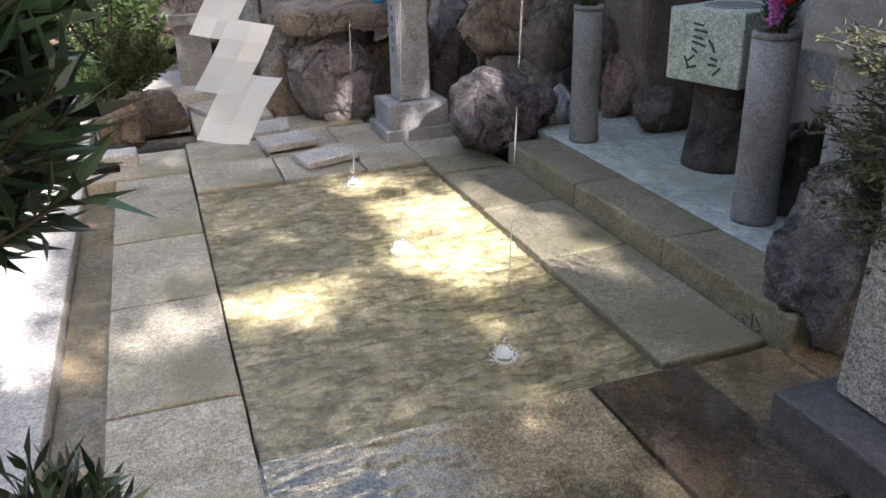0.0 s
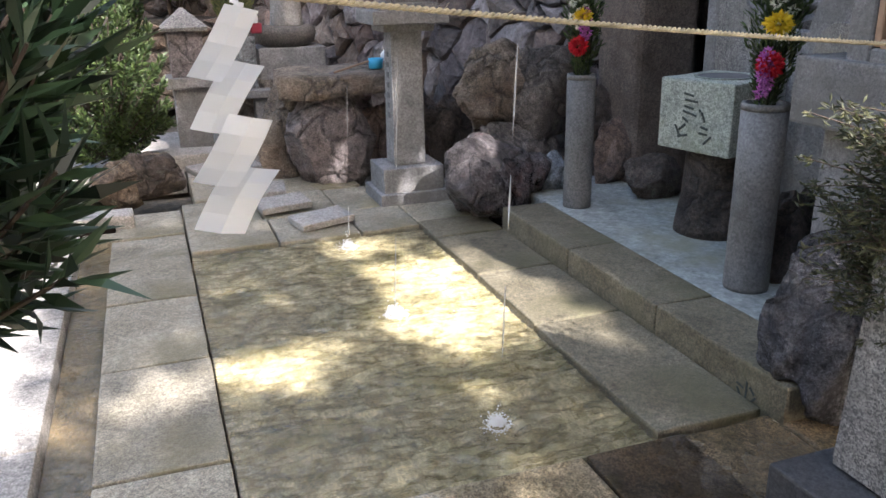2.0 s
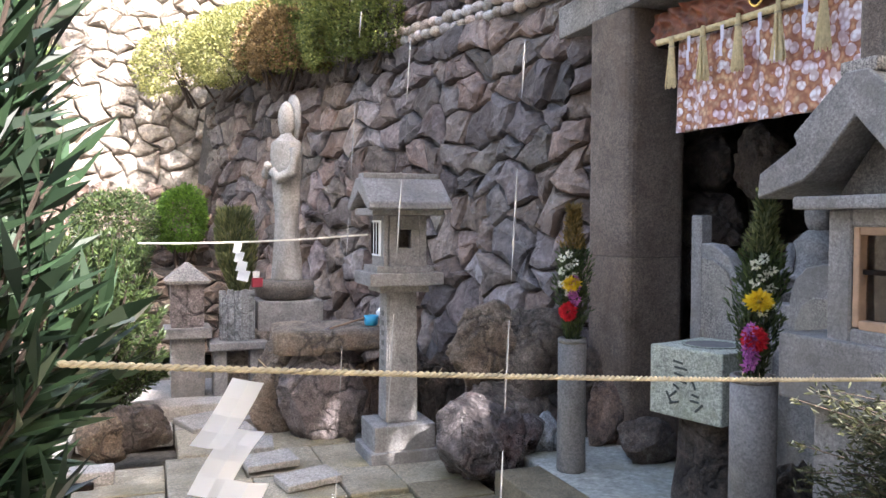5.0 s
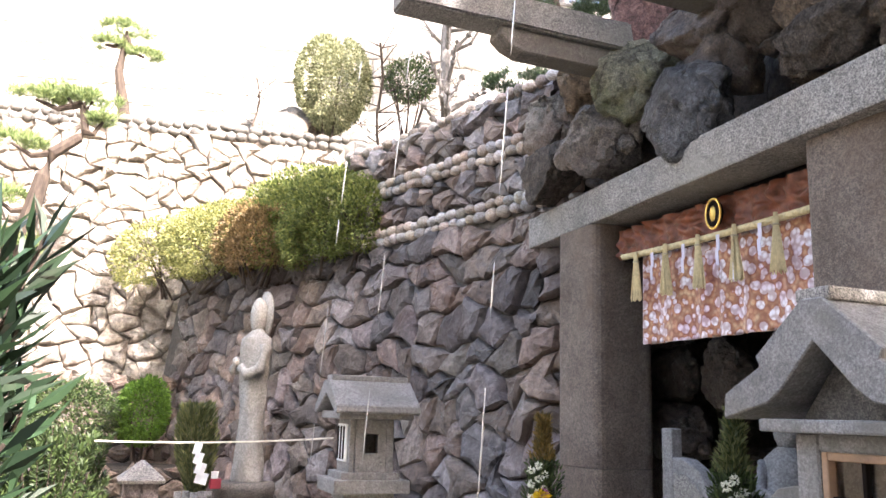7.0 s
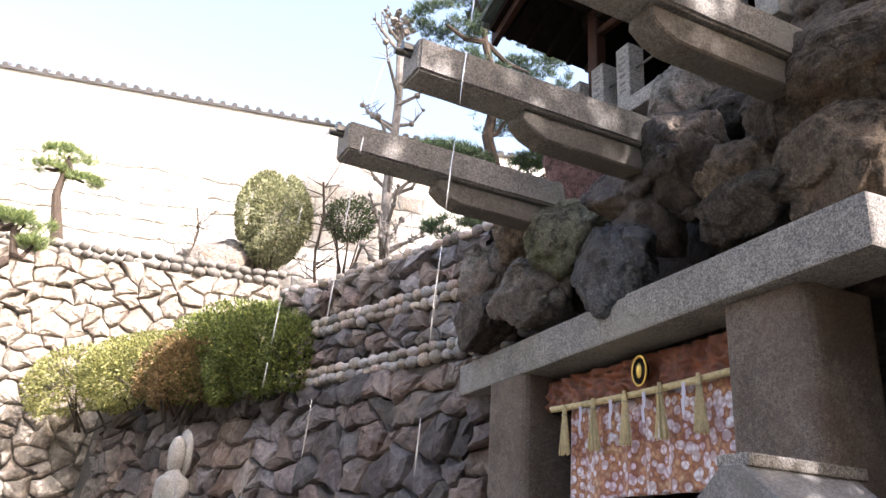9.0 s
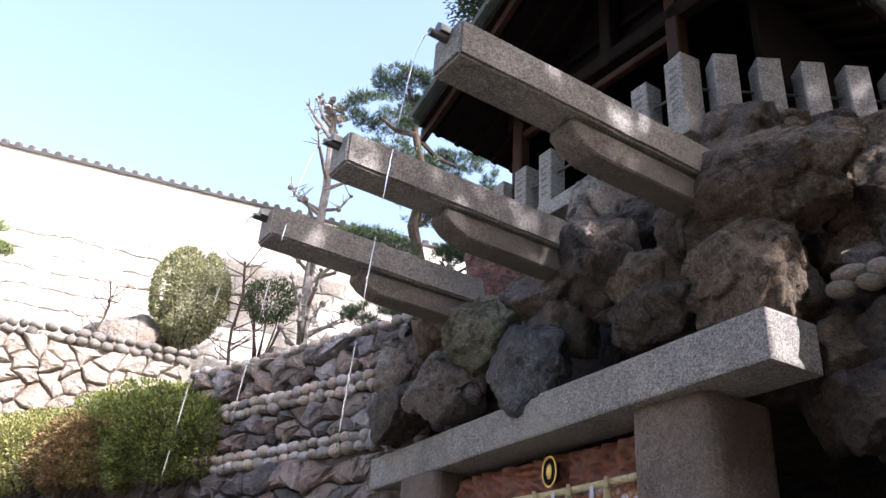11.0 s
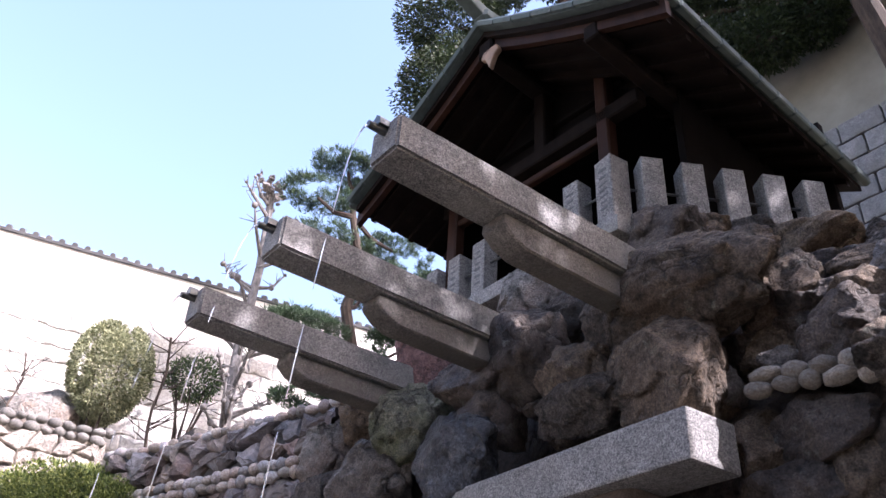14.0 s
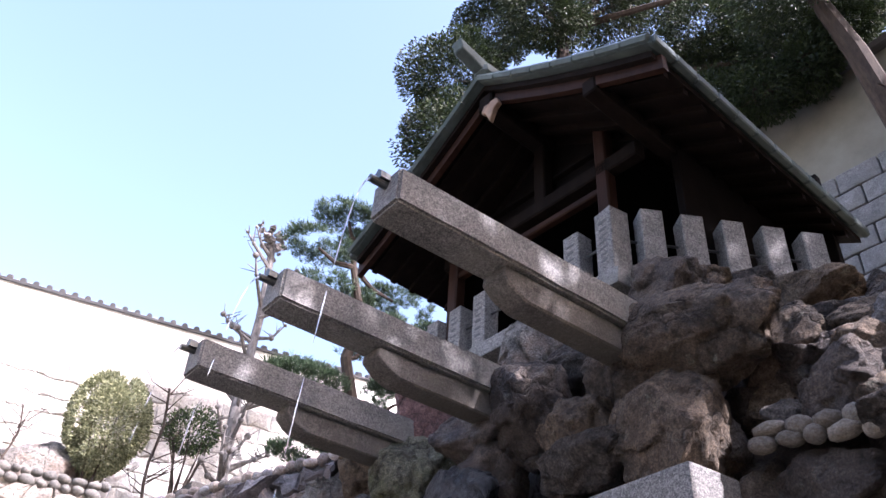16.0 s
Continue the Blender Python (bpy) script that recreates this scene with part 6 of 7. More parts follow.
for vv in bb.verts:
    if vv.co.z > 0.5:
        vv.co.x = 0.03 + (vv.co.x - 0.03) * 0.88
        vv.co.y *= 0.88
bmesh.ops.bevel(bb, geom=bb.edges[:], offset=0.02, segments=2, affect="EDGES")
sh = part("shaft", bb, GRANITE, gp, "pale tapered granite shaft")
part("inscription_bar", box((-0.088, 0.02, 0.70), (0.01, 0.10, 0.02), 0), INK_GREY, sh)

# unseen plain wall added beside and behind the camera to block low light
solid("wall_west", box((-6.4, -3.5, 3.5), (0.3, 19.0, 7.2), 0.02), PLASTER_GREY, "unseen plain plaster wall added to block side light", "wall", "", "structure")

# ---- ropes and paper streamers ----
rp = thing("sacred_rope", (0, 0, 0), "twisted straw rope stretched across the pool with paper streamer", "rope")
main_line = sag((-0.055, 0.562, 1.5245), (1.05, 0.75, 1.413), 0.006, 40)
part("rope", twisted(main_line, 0.0024, 2, 0.012, 6), STRAW, rp)
rng = random.Random(8)
bb = bmesh.new()
for k in range(16):
    q = main_line[rng.randrange(3, 38)]
    tube([q, q + Vector((rng.uniform(-0.01, 0.01), rng.uniform(-0.005, 0.005), rng.uniform(-0.005, 0.009)))], 0.0004, 3, bb)
tagged(part("loose_straw", bb, STRAW, rp), "", "", "", "stuff")


def streamer(name, top, size, parent, seed, lean):
    """A zigzag paper streamer of four folded leaves, each hung from the one above."""
    w, h = size
    dx, dz, off = lean
    x, z = 0.0, 0.0
    head = None
    for k in range(4):
        bb = bmesh.new()
        y = (0.012 * (k % 2) + 0.004 * k) * h / 0.118
        w = size[0] * (1.0, 1.15, 1.35, 1.6)[k]
        col = []
        for r in range(5):
            f = r / 4
            bow = 0.17 * h * math.sin(f * math.pi) * (1 if k % 2 else -1)
            a = bb.verts.new((x + dx * f - w / 2, y + bow, z - h * f))
            c = bb.verts.new((x + dx * f, y + bow - 0.09 * w, z - h * f - 0.12 * w))
            e = bb.verts.new((x + dx * f + w / 2, y + bow + 0.12 * w, z - h * f - 0.25 * w))
            col.append((a, c, e))
        for r1, r2 in zip(col, col[1:]):
            bb.faces.new((r1[0], r1[1], r2[1], r2[0]))
            bb.faces.new((r1[1], r1[2], r2[2], r2[1]))
        bmesh.ops.solidify(bb, geom=bb.faces[:], thickness=0.0003)
        if head is None:
            head = part(name, bb, STREAMER, parent, "white folded paper streamer", False, Matrix.Translation(top))
        else:
            part("paper_leaf", bb, STREAMER, head)
        x += dx + off
        z -= h * 0.86 - dz
    return head


streamer("paper_streamer", (0.069, 0.592, 1.503), (0.023, 0.047), rp, 1, (-0.030, 0.003, 0.030))
rp2 = thing("thin_rope", (0, 0, 0), "thin white cord with a small paper streamer", "rope")
part("rope", twisted(sag((1.42, 5.36, 1.52), (-0.05, 6.3, 1.44), 0.02), 0.006, 2, 0.03, 5), STRAW_W, rp2)
streamer("paper_streamer", (0.62, 5.87, 1.46), (0.05, 0.075), rp2, 2, (-0.02, 0.0, 0.035))

# ---- plants ----
def twiggy_bush(name, base, twigs, seed, leaf_len, leaf_w, material, label, category, spread, height, per=26):
    """A bush of upright twigs set all round with narrow leaves."""
    t = thing(name, base, label, category)
    rng = np.random.default_rng(seed)
    bb = bmesh.new()
    P, D = [], []
    for k in range(twigs):
        a = rng.uniform(0, 6.283)
        r0 = math.sqrt(rng.random())
        h = height * rng.uniform(0.12, 1.0)
        root = Vector((spread[0] * 0.3 * r0 * math.cos(a), spread[1] * 0.3 * r0 * math.sin(a), h * 0.4))
        prof = math.sin(min(1.0, 0.25 + h / height) * 2.4)
        tip = Vector((spread[0] * r0 * math.cos(a) * (0.55 + 0.5 * prof), spread[1] * r0 * math.sin(a) * (0.55 + 0.5 * prof), h))
        d = (tip - root).normalized()
        start = tip - d * min(0.26, (tip - root).length)
        tube([root, start, tip], [0.006, 0.004, 0.002], 4, bb)
        L = (tip - start).length
        for q in range(per):
            f = (q + rng.random()) / per
            pos = start + d * L * f
            ph = q * 2.4 + rng.uniform(-0.3, 0.3)
            s = d.cross(Vector((0.3, 0.2, 1))).normalized()
            u = s.cross(d)
            dr = (s * math.cos(ph) + u * math.sin(ph)) * (1.1 - 0.5 * f) + d * (0.55 + 0.5 * f)
            P.append(pos)
            D.append(dr)
    tagged(part("twig", bb, BARK, t), "", "", "", "stuff")
    add_leaves("foliage", t, P, D, leaf_len, leaf_w, material, seed)
    return t


NB = twiggy_bush("podocarpus_bush", (-0.285, 0.90, 1.11), 340, 21, 0.078, 0.0135, LEAF_DARK, "dark green podocarpus bush with long narrow leaves", "bush", (0.235, 0.25), 0.77, 30)
part("trunk", tube([(-0.25, -0.1, -1.13), (-0.22, -0.06, -0.5), (-0.1, 0, 0.1), (0.0, 0, 0.5)], [0.03, 0.026, 0.02, 0.01], 8), BARK, NB)
NB = twiggy_bush("podocarpus_bush", (-0.20, 0.84, 0.70), 34, 23, 0.055, 0.0115, LEAF_DARK, "low dark green podocarpus shoots beside the path", "bush", (0.10, 0.10), 0.26, 30)
part("trunk", tube([(-0.2, 0, -0.68), (-0.12, 0, -0.3), (0, 0, 0.1)], [0.018, 0.014, 0.008], 8), BARK, NB)
twiggy_bush("leafy_shrub", (-0.35, 6.9, 0), 240, 24, 0.06, 0.026, LEAF_SHRUB, "green leafy shrub beside the yard", "shrub", (0.52, 0.5), 1.55, 44)


def cypress_sprigs(base, seed, label, n, spread, rise):
    t = thing("cypress_sprig", base, label, "sprig")
    rng = np.random.default_rng(seed)
    bb = bmesh.new()
    P, D = [], []
    for k in range(n):
        a0 = Vector((0.22 + rng.normal() * 0.06, -0.2 + rng.normal() * 0.06, rng.uniform(-0.36, 0.18)))
        ang = rng.uniform(1.6, 4.2)
        ln = rng.uniform(0.12, spread)
        tip = a0 + Vector((ln * math.cos(ang), ln * math.sin(ang) * 0.7, rng.uniform(-0.02, 0.12)))
        tube([a0, a0.lerp(tip, 0.5) + Vector((0, 0, 0.008)), tip], [0.003, 0.002, 0.001], 4, bb)
        for q in range(46):
            f = rng.random()
            pos = a0.lerp(tip, f)
            off = Vector(rng.normal(size=3)) * 0.026 * (1.15 - f)
            P.append(pos + off)
            D.append((tip - a0).normalized() + Vector(rng.normal(size=3)) * 0.6)
    tagged(part("twig", bb, BARK, t), "", "", "", "stuff")
    part("stem", tube([(0.22, -0.2, -0.94), (0.22, -0.2, -0.3), (0.22, -0.2, 0.2)], [0.02, 0.012, 0.004], 6), BARK, t)
    add_leaves("foliage", t, P, D, 0.030, 0.008, LEAF_CYPD, seed)


CYPRESS_AT = (1.72, 1.72, 0.92)
cypress_sprigs(CYPRESS_AT, 31, "faded olive cypress sprigs beside the granite post", 190, 0.34, 1.0)


def ball_tree(name, base, size, trunk_h, n, material, seed, label, category, leaf=(0.05, 0.028), stems=5, shell=0.6, lean=0.0, bark=BARK):
    t = thing(name, base, label, category)
    rng = np.random.default_rng(seed)
    bb = bmesh.new()
    for k in range(stems):
        a = 6.283 * k / stems + rng.uniform(-0.3, 0.3)
        e = Vector((size[0] * 0.62 * math.cos(a), size[1] * 0.62 * math.sin(a), trunk_h + size[2] * rng.uniform(0.6, 1.3)))
        m0 = Vector((e.x * 0.35 + rng.uniform(-0.04, 0.04), e.y * 0.35, trunk_h * 0.7))
        tube([(0.03 * math.cos(a), 0.03 * math.sin(a), -0.1), m0, m0.lerp(e, 0.5) + Vector((0.03, 0, 0)), e], [0.03, 0.022, 0.014, 0.005], 6, bb)
    part("trunk", bb, bark, t)
    pts, dirs = crown_points((lean, 0, trunk_h + size[2]), size, n, seed, shell)
    add_leaves("crown", t, pts, dirs, leaf[0], leaf[1], material, seed)
    return t


def hedge(name, base, size, n, material, seed, label, leaf=(0.045, 0.024)):
    t = thing(name, base, label, "hedge")
    pts, dirs = crown_points((0, 0, size[2] * 0.75), size, n, seed, 0.72, 22, -0.55)
    add_leaves("foliage", t, pts, dirs, leaf[0], leaf[1], material, seed)
    rng = np.random.default_rng(seed)
    bb = bmesh.new()
    for k in range(14):
        a = rng.uniform(0, 6.28)
        tube([(rng.uniform(-0.5, 0.5) * size[0], 0, 0), (size[0] * 0.75 * math.cos(a), size[1] * 0.75 * math.sin(a), size[2] * 1.1)], [0.02, 0.005], 5, bb)
    tagged(part("branchwork", bb, BARK, t), "", "", "", "stuff")


for u, out, size, n, mt, sd, lab in (
    (4.05, -0.30, (0.74, 0.62, 0.74), 22000, LEAF_HEDGE, 40, "clipped green azalea hedge beside the cobble courses"),
    (3.62, -0.12, (0.42, 0.36, 0.62), 9000, LEAF_HEDGE, 39, "end of the green azalea hedge over the cobbles"),
    (4.75, -0.35, (0.86, 0.76, 0.80), 24000, LEAF_HEDGE, 41, "clipped green azalea hedge on the wall ledge"),
    (5.25, -0.02, (0.66, 0.85, 0.62), 18000, LEAF_BROWN, 42, "bronze brown azalea hedge on the wall ledge"),
    (5.65, -0.45, (0.80, 0.8, 0.80), 16000, LEAF_HEDGE, 43, "green azalea hedge behind the bronze one"),
    (6.45, -0.25, (1.0, 1.0, 0.74), 22000, LEAF_YEL, 46, "yellow green sunlit azalea hedge on the wall ledge"),
    (7.35, -0.25, (1.15, 1.0, 0.68), 20000, LEAF_YEL, 47, "yellow green sunlit azalea hedge at the wall corner"),
):
    hp = wall_place(u, 3.14, out + 0.10)
    hedge("azalea_hedge", (hp.x, hp.y, hp.z), size, n, mt, sd, lab)
ball_tree("green_shrub", (0.42, 10.6, 0.95), (0.36, 0.3, 0.50), 0.15, 7000, LEAF_BRIGHT, 44, "bright green rounded shrub on the terrace", "shrub", (0.05, 0.02))
ball_tree("clipped_shrub", (-0.35, 10.4, 0.95), (0.5, 0.35, 0.48), 0.1, 6000, LEAF_SHRUB, 45, "dark green clipped shrub on the terrace", "shrub", (0.05, 0.022))

# ---- trees of the upper garden ----
ball_tree("topiary_tree", (3.05, 13.0, 5.5), (0.66, 0.6, 0.98), 0.8, 16000, LEAF_OLIVE, 51, "clipped domed olive green tree on the upper terrace", "tree", (0.06, 0.032), 5, 0.75)
ball_tree("shrub_tree", (4.5, 13.1, 5.5), (0.58, 0.5, 0.45), 1.65, 2600, LEAF_SHRUB, 52, "small multi-stemmed tree with sparse dark leaves", "tree", (0.065, 0.032), 9, 0.45)
ball_tree("low_shrub", (3.9, 8.0, 4.48), (0.35, 0.3, 0.3), 0.1, 2500, LEAF_HEDGE, 53, "low yellow green shrub on the upper terrace", "shrub", (0.06, 0.03))
rock((2.40, 13.4, 6.15), (1.5, 0.9, 1.3), 901, R_PALE, "large rounded grey garden boulder on the upper terrace", 0.9)


def bare_tree(base, height, seed, label, spread, bark, thick=0.07, knobs=True, n=14):
    t = thing("bare_tree", base, label, "tree")
    rng = random.Random(seed)
    trunk = bmesh.new()
    line = [Vector((0.05 * math.sin(k * 1.3), 0.04 * math.cos(k), height * k / 8)) for k in range(9)]
    tube(line, [thick * (1 - 0.35 * k / 8) for k in range(9)], 9, trunk)
    part("trunk", trunk, bark, t)
    limbs = bmesh.new()
    for k in range(n):
        a = rng.uniform(0, 6.28)
        z = height * rng.uniform(0.25, 0.97)
        p0 = Vector((0, 0, z))
        d = Vector((math.cos(a), math.sin(a), rng.uniform(0.2, 0.9)))
        p1 = p0 + d * spread * rng.uniform(0.3, 0.6)
        p2 = p1 + Vector((d.x * 0.4, d.y * 0.4, rng.uniform(0.2, 0.7))) * spread * 0.6
        tube([p0, p1, p2], [thick * 0.4, thick * 0.28, thick * 0.12], 6, limbs)
        for q in range(6):
            e = p1.lerp(p2, rng.random())
            tube([e, e + Vector((rng.uniform(-1, 1), rng.uniform(-1, 1), rng.uniform(0.1, 1))) * spread * 0.3], [thick * 0.12, thick * 0.05], 4, limbs)
        if knobs:
            for e in (p1, p2):
                bmesh.ops.create_icosphere(limbs, subdivisions=2, radius=thick * rng.uniform(0.3, 0.6), matrix=Matrix.Translation(e))
    tagged(part("branchwork", limbs, bark, t), "", "", "", "stuff")
    if knobs:
        kb = bmesh.new()
        for k in range(34):
            e = line[-1] + Vector((rng.gauss(0, 0.19), rng.gauss(0, 0.14), rng.gauss(0.05, 0.14)))
            bmesh.ops.create_icosphere(kb, subdivisions=2, radius=rng.uniform(0.03, 0.075), matrix=Matrix.Translation(e))
        for vv in kb.verts:
            vv.co += noise.noise_vector(vv.co * 14) * 0.05
        part("pollard_head", kb, bark, t, "knobbly pollarded head")
    return t


bare_tree((4.55, 11.4, 4.5), 6.3, 5, "pale pollarded bare tree with knobbly head", 0.8, BARK_PALE, 0.10, True, 30)
bare_tree((3.75, 12.4, 5.3), 2.6, 6, "thin bare branching tree on the upper terrace", 0.7, BARK, 0.03, False, 22)
bare_tree((1.8, 12.9, 5.4), 1.7, 7, "thin bare shrub on the upper terrace", 0.5, BARK, 0.02, False, 16)


def pine(base, line, pads, seed, label, needles=1600, nl=0.11, material=LEAF_PINE):
    """A trained pine: crooked trunk with flat pads of needles."""
    t = thing("pine_tree", base, label, "tree")
    rng = np.random.default_rng(seed)
    n = len(line)
    part("trunk", tube(line, [0.13 * (1 - 0.7 * k / (n - 1)) for k in range(n)], 9), BARK, t)
    limbs = bmesh.new()
    P, D = [], []
    for px_, py_, pz_, r in pads:
        c = Vector((px_, py_, pz_))
        near = min((Vector(q) for q in line), key=lambda q: (q - c).length + 0.4 * abs(q.z - c.z))
        m0 = near.lerp(c, 0.5) + Vector((0, 0, -0.10))
        tube([near, m0, c], [0.05, 0.035, 0.02], 6, limbs)
        for q in range(int(needles * r)):
            a, rr = rng.uniform(0, 6.283), r * math.sqrt(rng.random())
            if noise.noise(Vector((px_ + rr * math.cos(a) * 3.2, py_ + rr * math.sin(a) * 3.2, pz_))) < -0.18:
                continue
            root = c + Vector((rr * math.cos(a), rr * math.sin(a) * 0.8, 0.16 * r * (1 - (rr / r) ** 2) + rng.normal() * 0.03))
            for e in range(6):
                P.append(root)
                D.append(Vector((rng.normal() * 0.7 + math.cos(a) * 0.3, rng.normal() * 0.7, abs(rng.normal()) * 0.7 + 0.35)))
    tagged(part("branchwork", limbs, BARK, t), "", "", "", "stuff")
    add_leaves("needles", t, P, D, nl, 0.011, material, seed)


pine((5.3, 9.0, 4.5), [(0, 0, -0.1), (0.1, 0, 1.2), (0.0, 0, 2.3), (-0.25, 0, 3.1), (-0.1, 0, 3.9), (-0.35, 0, 4.7), (-0.4, 0, 5.2)],
     [(-0.55, 0.0, 5.5, 0.6), (0.1, 0.2, 5.3, 0.65), (-1.0, 0.0, 4.75, 0.6), (0.5, 0.1, 4.5, 0.7), (-0.55, 0.1, 4.15, 0.65), (0.75, 0.0, 3.9, 0.65), (0.0, -0.1, 3.4, 0.65), (-0.85, 0.0, 2.5, 0.65), (-0.2, 0.1, 2.1, 0.6), (0.8, 0, 2.8, 0.65), (-0.5, 0.2, 1.6, 0.55)], 61, "dark green trained pine with layered needle pads")
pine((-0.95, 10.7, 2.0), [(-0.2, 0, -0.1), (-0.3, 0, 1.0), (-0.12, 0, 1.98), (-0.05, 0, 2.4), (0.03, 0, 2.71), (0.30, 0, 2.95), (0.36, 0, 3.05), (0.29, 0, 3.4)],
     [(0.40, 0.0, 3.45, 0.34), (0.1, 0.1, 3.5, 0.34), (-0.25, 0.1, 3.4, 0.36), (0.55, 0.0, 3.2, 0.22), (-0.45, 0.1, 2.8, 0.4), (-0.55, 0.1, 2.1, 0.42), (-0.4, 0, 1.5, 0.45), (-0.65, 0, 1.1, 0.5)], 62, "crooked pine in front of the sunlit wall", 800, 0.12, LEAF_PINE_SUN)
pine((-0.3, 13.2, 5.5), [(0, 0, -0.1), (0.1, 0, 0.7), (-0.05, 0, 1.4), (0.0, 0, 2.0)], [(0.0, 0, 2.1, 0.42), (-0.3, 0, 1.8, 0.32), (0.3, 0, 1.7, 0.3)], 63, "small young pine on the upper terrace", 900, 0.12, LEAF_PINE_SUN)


# ---- big evergreen behind the hall ----
def big_tree(base, trunk, lobes, seed, material, label, leaf, per):
    t = thing("evergreen_tree", base, label, "tree")
    n = len(trunk)
    part("trunk", tube(trunk, [0.3 * (1 - 0.6 * k / (n - 1)) for k in range(n)], 10), BARK, t)
    limbs = bmesh.new()
    P, D = [], []
    rng = np.random.default_rng(seed)
    for k, (x, y, z, r) in enumerate(lobes):
        c = Vector((x, y, z))
        near = min((Vector(q) for q in trunk), key=lambda q: (q - c).length)
        tube([near, near.lerp(c, 0.5) + Vector((0, 0, 0.1)), c], [0.09, 0.06, 0.03], 6, limbs)
        p2, d2 = crown_points((x, y, z), (r, r, r * 0.8), int(per * r * r), seed + k, 0.35, 14)
        P.append(p2)
        D.append(d2 + np.array([0, 0, -0.3]))
    tagged(part("branchwork", limbs, BARK, t), "", "", "", "stuff")
    add_leaves("crown", t, np.concatenate(P), np.concatenate(D), leaf[0], leaf[1], material, seed)


big_tree((8.0, 7.0, 4.5), [(0, 0, -0.2), (0.1, 0, 3), (0, -0.1, 6), (-0.2, 0, 9), (-0.2, 0, 11)],
         [(-2.2, 0.9, 7.2, 0.95), (-1.8, 1.4, 9.5, 1.10), (-0.9, 1.4, 11.7, 1.00), (-0.9, -0.2, 10.7, 0.95), (0.3, -0.6, 11.8, 1.10), (1.5, -1.2, 12.7, 1.00), (0.8, -2.5, 9.3, 0.95), (1.5, -2.5, 8.7, 1.10), (2.2, -2.6, 8.2, 1.00), (1.3, -3.6, 8.2, 0.95), (1.8, -3.3, 11.0, 1.10), (2.7, -3.9, 10.0, 1.00), (-1.4, 0.3, 12.4, 0.95), (2.0, -3.9, 7.8, 1.10), (1.8, -1.8, 14.5, 1.00), (-0.6, -0.6, 13.4, 0.95), (2.3, -4.9, 9.8, 1.10), (0.3, -3.4, 6.6, 0.60), (0.5, -4.1, 6.8, 0.55), (0.2, -2.7, 6.9, 0.60), (0.6, -4.7, 7.2, 0.5)], 71, LEAF_CEDAR, "tall dark evergreen tree behind the timber hall", (0.085, 0.036), 9500)
lean = thing("leaning_tree", (8.3, 1.95, 4.5), "dark leaning trunk beside the plaster wall", "tree")
part("trunk", tube([(0.5, 0.1, -0.2), (0.45, 0.1, 3.0), (0.25, 0.15, 5.0), (0.0, 0.25, 6.3), (-0.4, 0.5, 8.0)], [0.2, 0.19, 0.17, 0.15, 0.1], 9), BARK, lean)
pts, dirs = crown_points((-0.3, 0.2, 8.0), (1.6, 1.6, 0.9), 14000, 73, 0.3, 12)
add_leaves("crown", lean, pts, dirs, 0.085, 0.036, LEAF_CEDAR, 73)
bb = bmesh.new()
for k in range(5):
    tube([(0.2, 0.1, 5.2 + 0.1 * k), (-0.05 * k, -0.2 + 0.25 * k * 0.3, 4.9 + 0.12 * k)], [0.02, 0.008], 5, bb)
part("hanging_twig", bb, BARK, lean)
wr = thing("wall_plaster", (0, 0, 0), "white plaster wall on grey stone blocks beside the hall", "wall", "", "structure")
part("plaster", box((9.2, 0.3, 10.42), (0.3, 8.0, 1.9), 0.01), PLASTER_SHADED, wr)
part("coping", prism([(8.85, 11.4), (9.2, 11.7), (9.55, 11.4), (9.5, 11.35), (8.9, 11.35)], 8.0, "y"), TILE, wr, "grey tiled coping", False, pose(0, -3.7, 0))
part("stone_core", box((9.15, 0.3, 6.9), (0.4, 8.0, 5.1), 0.01), MORTAR, wr)
rng = random.Random(91)
blk = [mesh_of(rough_box((0, 0, 0), (0.3, 0.56, 0.30), 0.02, 0.01, k), "wall_block", GREY_ST) for k in range(4)]
for i in range(9):
    for j in range(10):
        ob = new("wall_block", blk[rng.randrange(4)])
        ob.parent = wr
        ob.matrix_basis = pose(8.88, 4.0 - 0.58 * j - 0.29 * (i % 2), 9.27 - 0.32 * i)


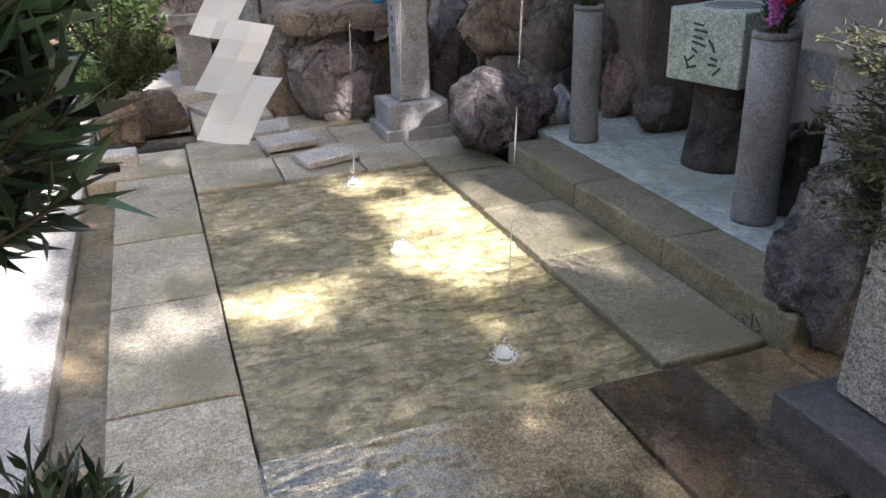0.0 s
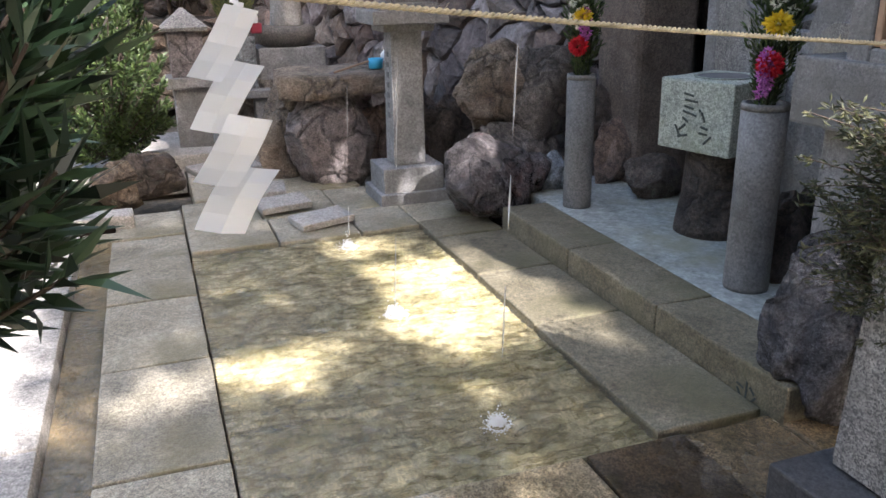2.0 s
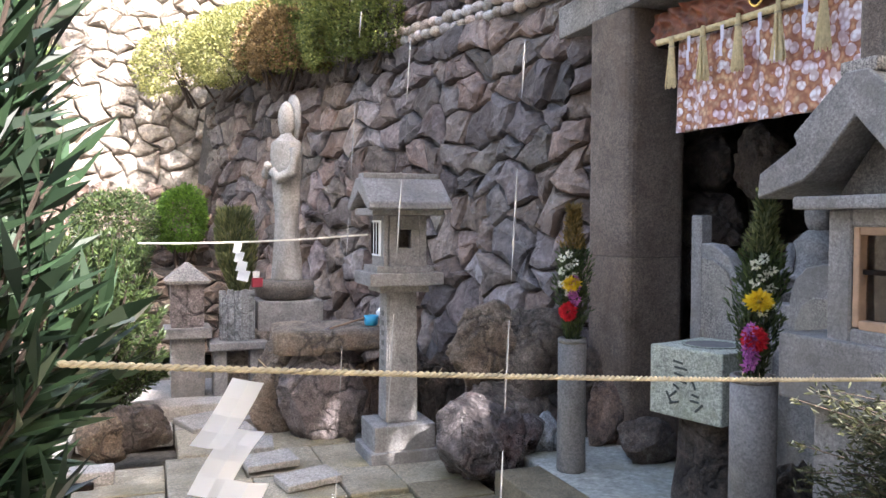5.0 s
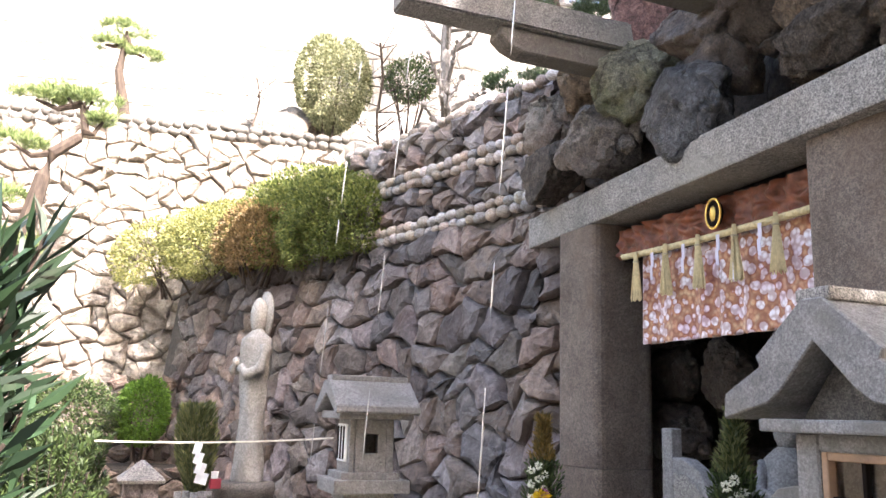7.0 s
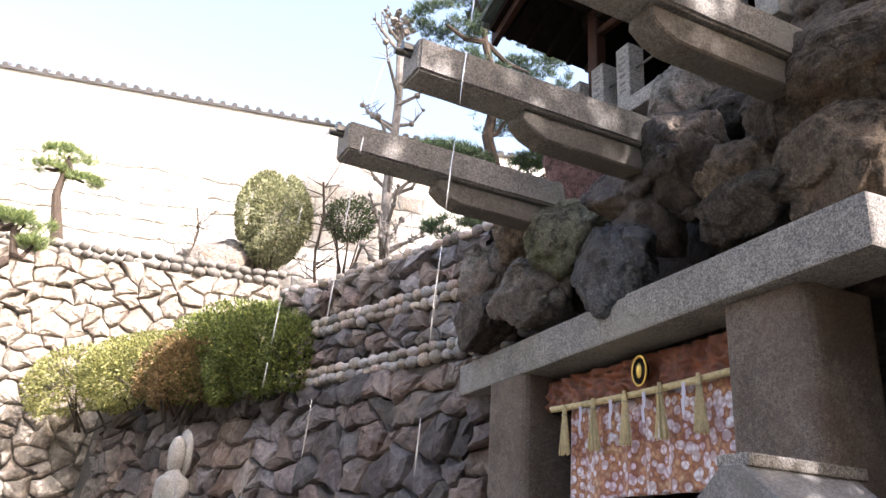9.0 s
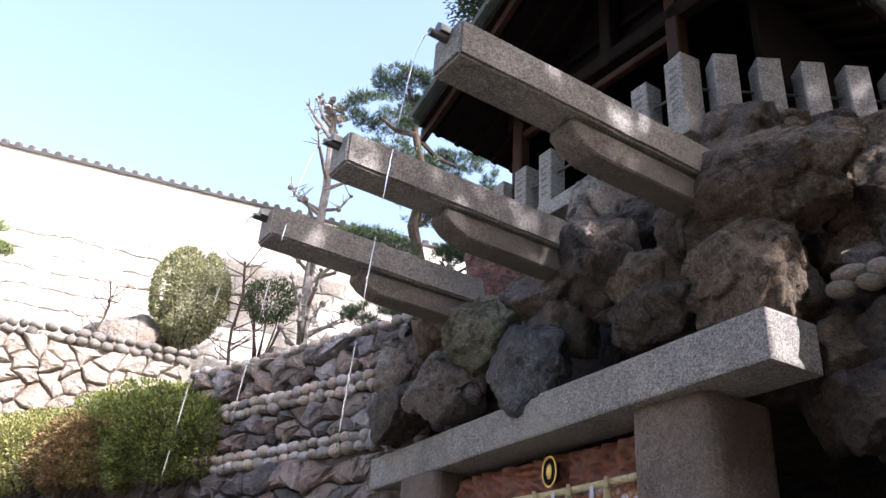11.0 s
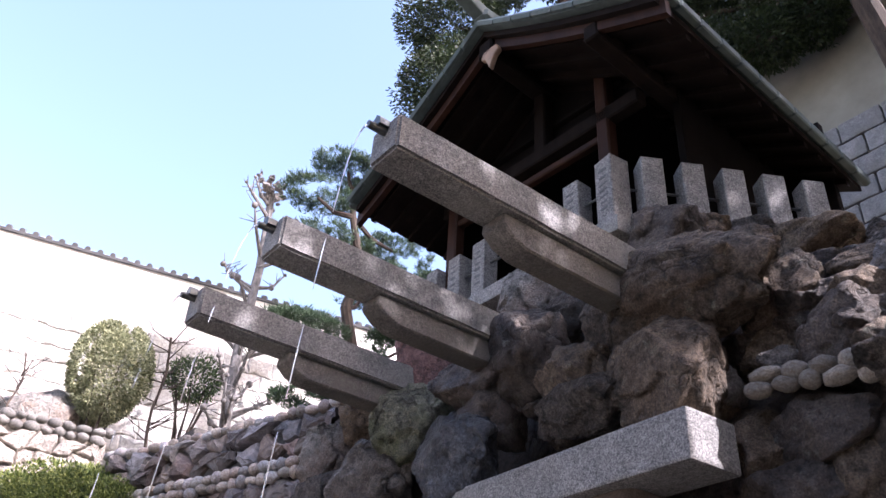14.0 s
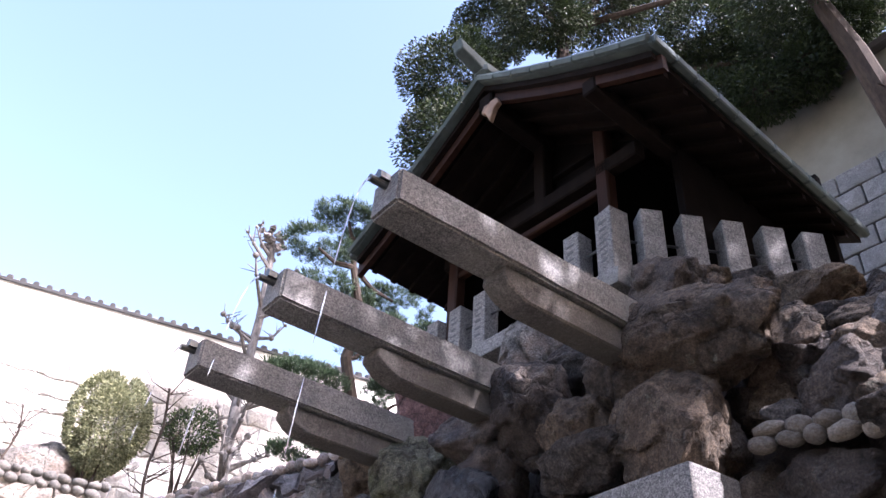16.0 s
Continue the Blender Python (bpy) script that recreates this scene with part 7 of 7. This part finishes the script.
# ---- unseen shade tree added behind the camera, with gaps that let sun patches through ----
def lit(u, v):
    """Where sun reaches the paving, as a plan of the gaps in the crown."""
    w = 0.16 * noise.noise(Vector((u * 2.3, v * 2.3, 4.0))) + 0.09 * noise.noise(Vector((u * 6, v * 6, 9.0)))
    if 0.35 < u < 1.4 and 2.0 < v < 2.72:
        return False
    if -1.25 < u < -0.52 + w and 2.2 < v + w < 5.2:
        return True
    if 2.7 + w < v < 4.2 + w and 0.80 + 0.35 * abs(v - 3.4) + 1.5 * w < u < 1.90 - 0.10 * (v - 2.7) + 0.3 * w:
        return True
    if -0.45 < u < 0.75 and abs(v - 3.05 - 0.12 * u) < 0.27 + 1.3 * w:
        return True
    if -0.6 < u < 0.1 and 7.3 < v < 8.3:
        return True
    if 0.85 < u < 1.35 and 4.22 < v < 4.5:
        return True
    if 1.55 < u < 2.5 and 5.0 < v < 6.1:
        return True
    if 1.95 + w < u < 2.6 and 4.4 < v < 5.1 and noise.noise(Vector((u * 5, v * 5, 6.0))) > -0.05:
        return True
    if 1.6 < u < 2.2 and 4.6 < v < 4.9:
        return True
    for cu, cv, r in ((0.10, 9.31, 0.13), (0.26, 9.27, 0.10), (0.42, 8.25, 0.14), (0.58, 8.17, 0.09), (1.06, 8.27, 0.10), (0.90, 7.22, 0.11), (0.72, 7.18, 0.09), (1.0, 7.08, 0.07)):
        if math.hypot(u - cu, v - cv) < r + w * 0.5:
            return True
    return noise.noise(Vector((u * 1.9 + 7, v * 1.9, 2.0))) > 0.42


rng2 = np.random.default_rng(88)
P, D = [], []
for k in range(72000):
    u, v = rng2.uniform(-3.6, 6.0), rng2.uniform(-2.5, 13.9)
    if lit(u, v) or (u < -0.5 and v > 5.0 and u > -1.3) or (u < -1.3 and v > 10):
        continue
    P.append(Vector((u, v, 0)) + SUN_TO * (max(9.5, (v + 2.5) / 0.72) + rng2.uniform(0, 2.0)))
    D.append(rng2.normal(size=3))
shade = thing("shade_tree", (7.5, -8.5, 0), "unseen leafy evergreen crown added to shade the yard", "tree")
part("trunk", tube([(0, 0, -0.1), (-0.1, 0.2, 4), (-0.6, 0.8, 8), (-1.5, 1.6, 10)], [0.35, 0.3, 0.2, 0.08], 10), BARK, shade)
cr = leaf_mesh("crown", np.array(P) - np.array((7.5, -8.5, 0)), np.array(D), 0.20, 0.13, LEAF_CEDAR, 88)
ob = new("crown", cr)
ob.parent = shade
# more unseen trees, added behind and beside the camera to block skylight
for k, (bx, by, lobes) in enumerate((
    (-4.0, -7.0, ((0, 0, 4.5, 2.6), (2.0, 0.5, 6.5, 2.4), (-2, 1.0, 6.0, 2.2), (0.5, 0, 9.0, 2.4))),
    (1.5, -9.5, ((0, 0, 3.0, 2.4), (1.5, 0, 5.0, 2.4), (-1.5, 0, 5.0, 2.4), (0, 0, 8, 2.4))),
)):
    big_tree((bx, by, 0), [(0, 0, -0.2), (0.1, 0, 2.5), (0, 0.1, 5), (0.1, 0, 8)], lobes, 300 + 20 * k, LEAF_CEDAR, "unseen evergreen tree added to dim skylight at the yard edge", (0.26, 0.14), 700)
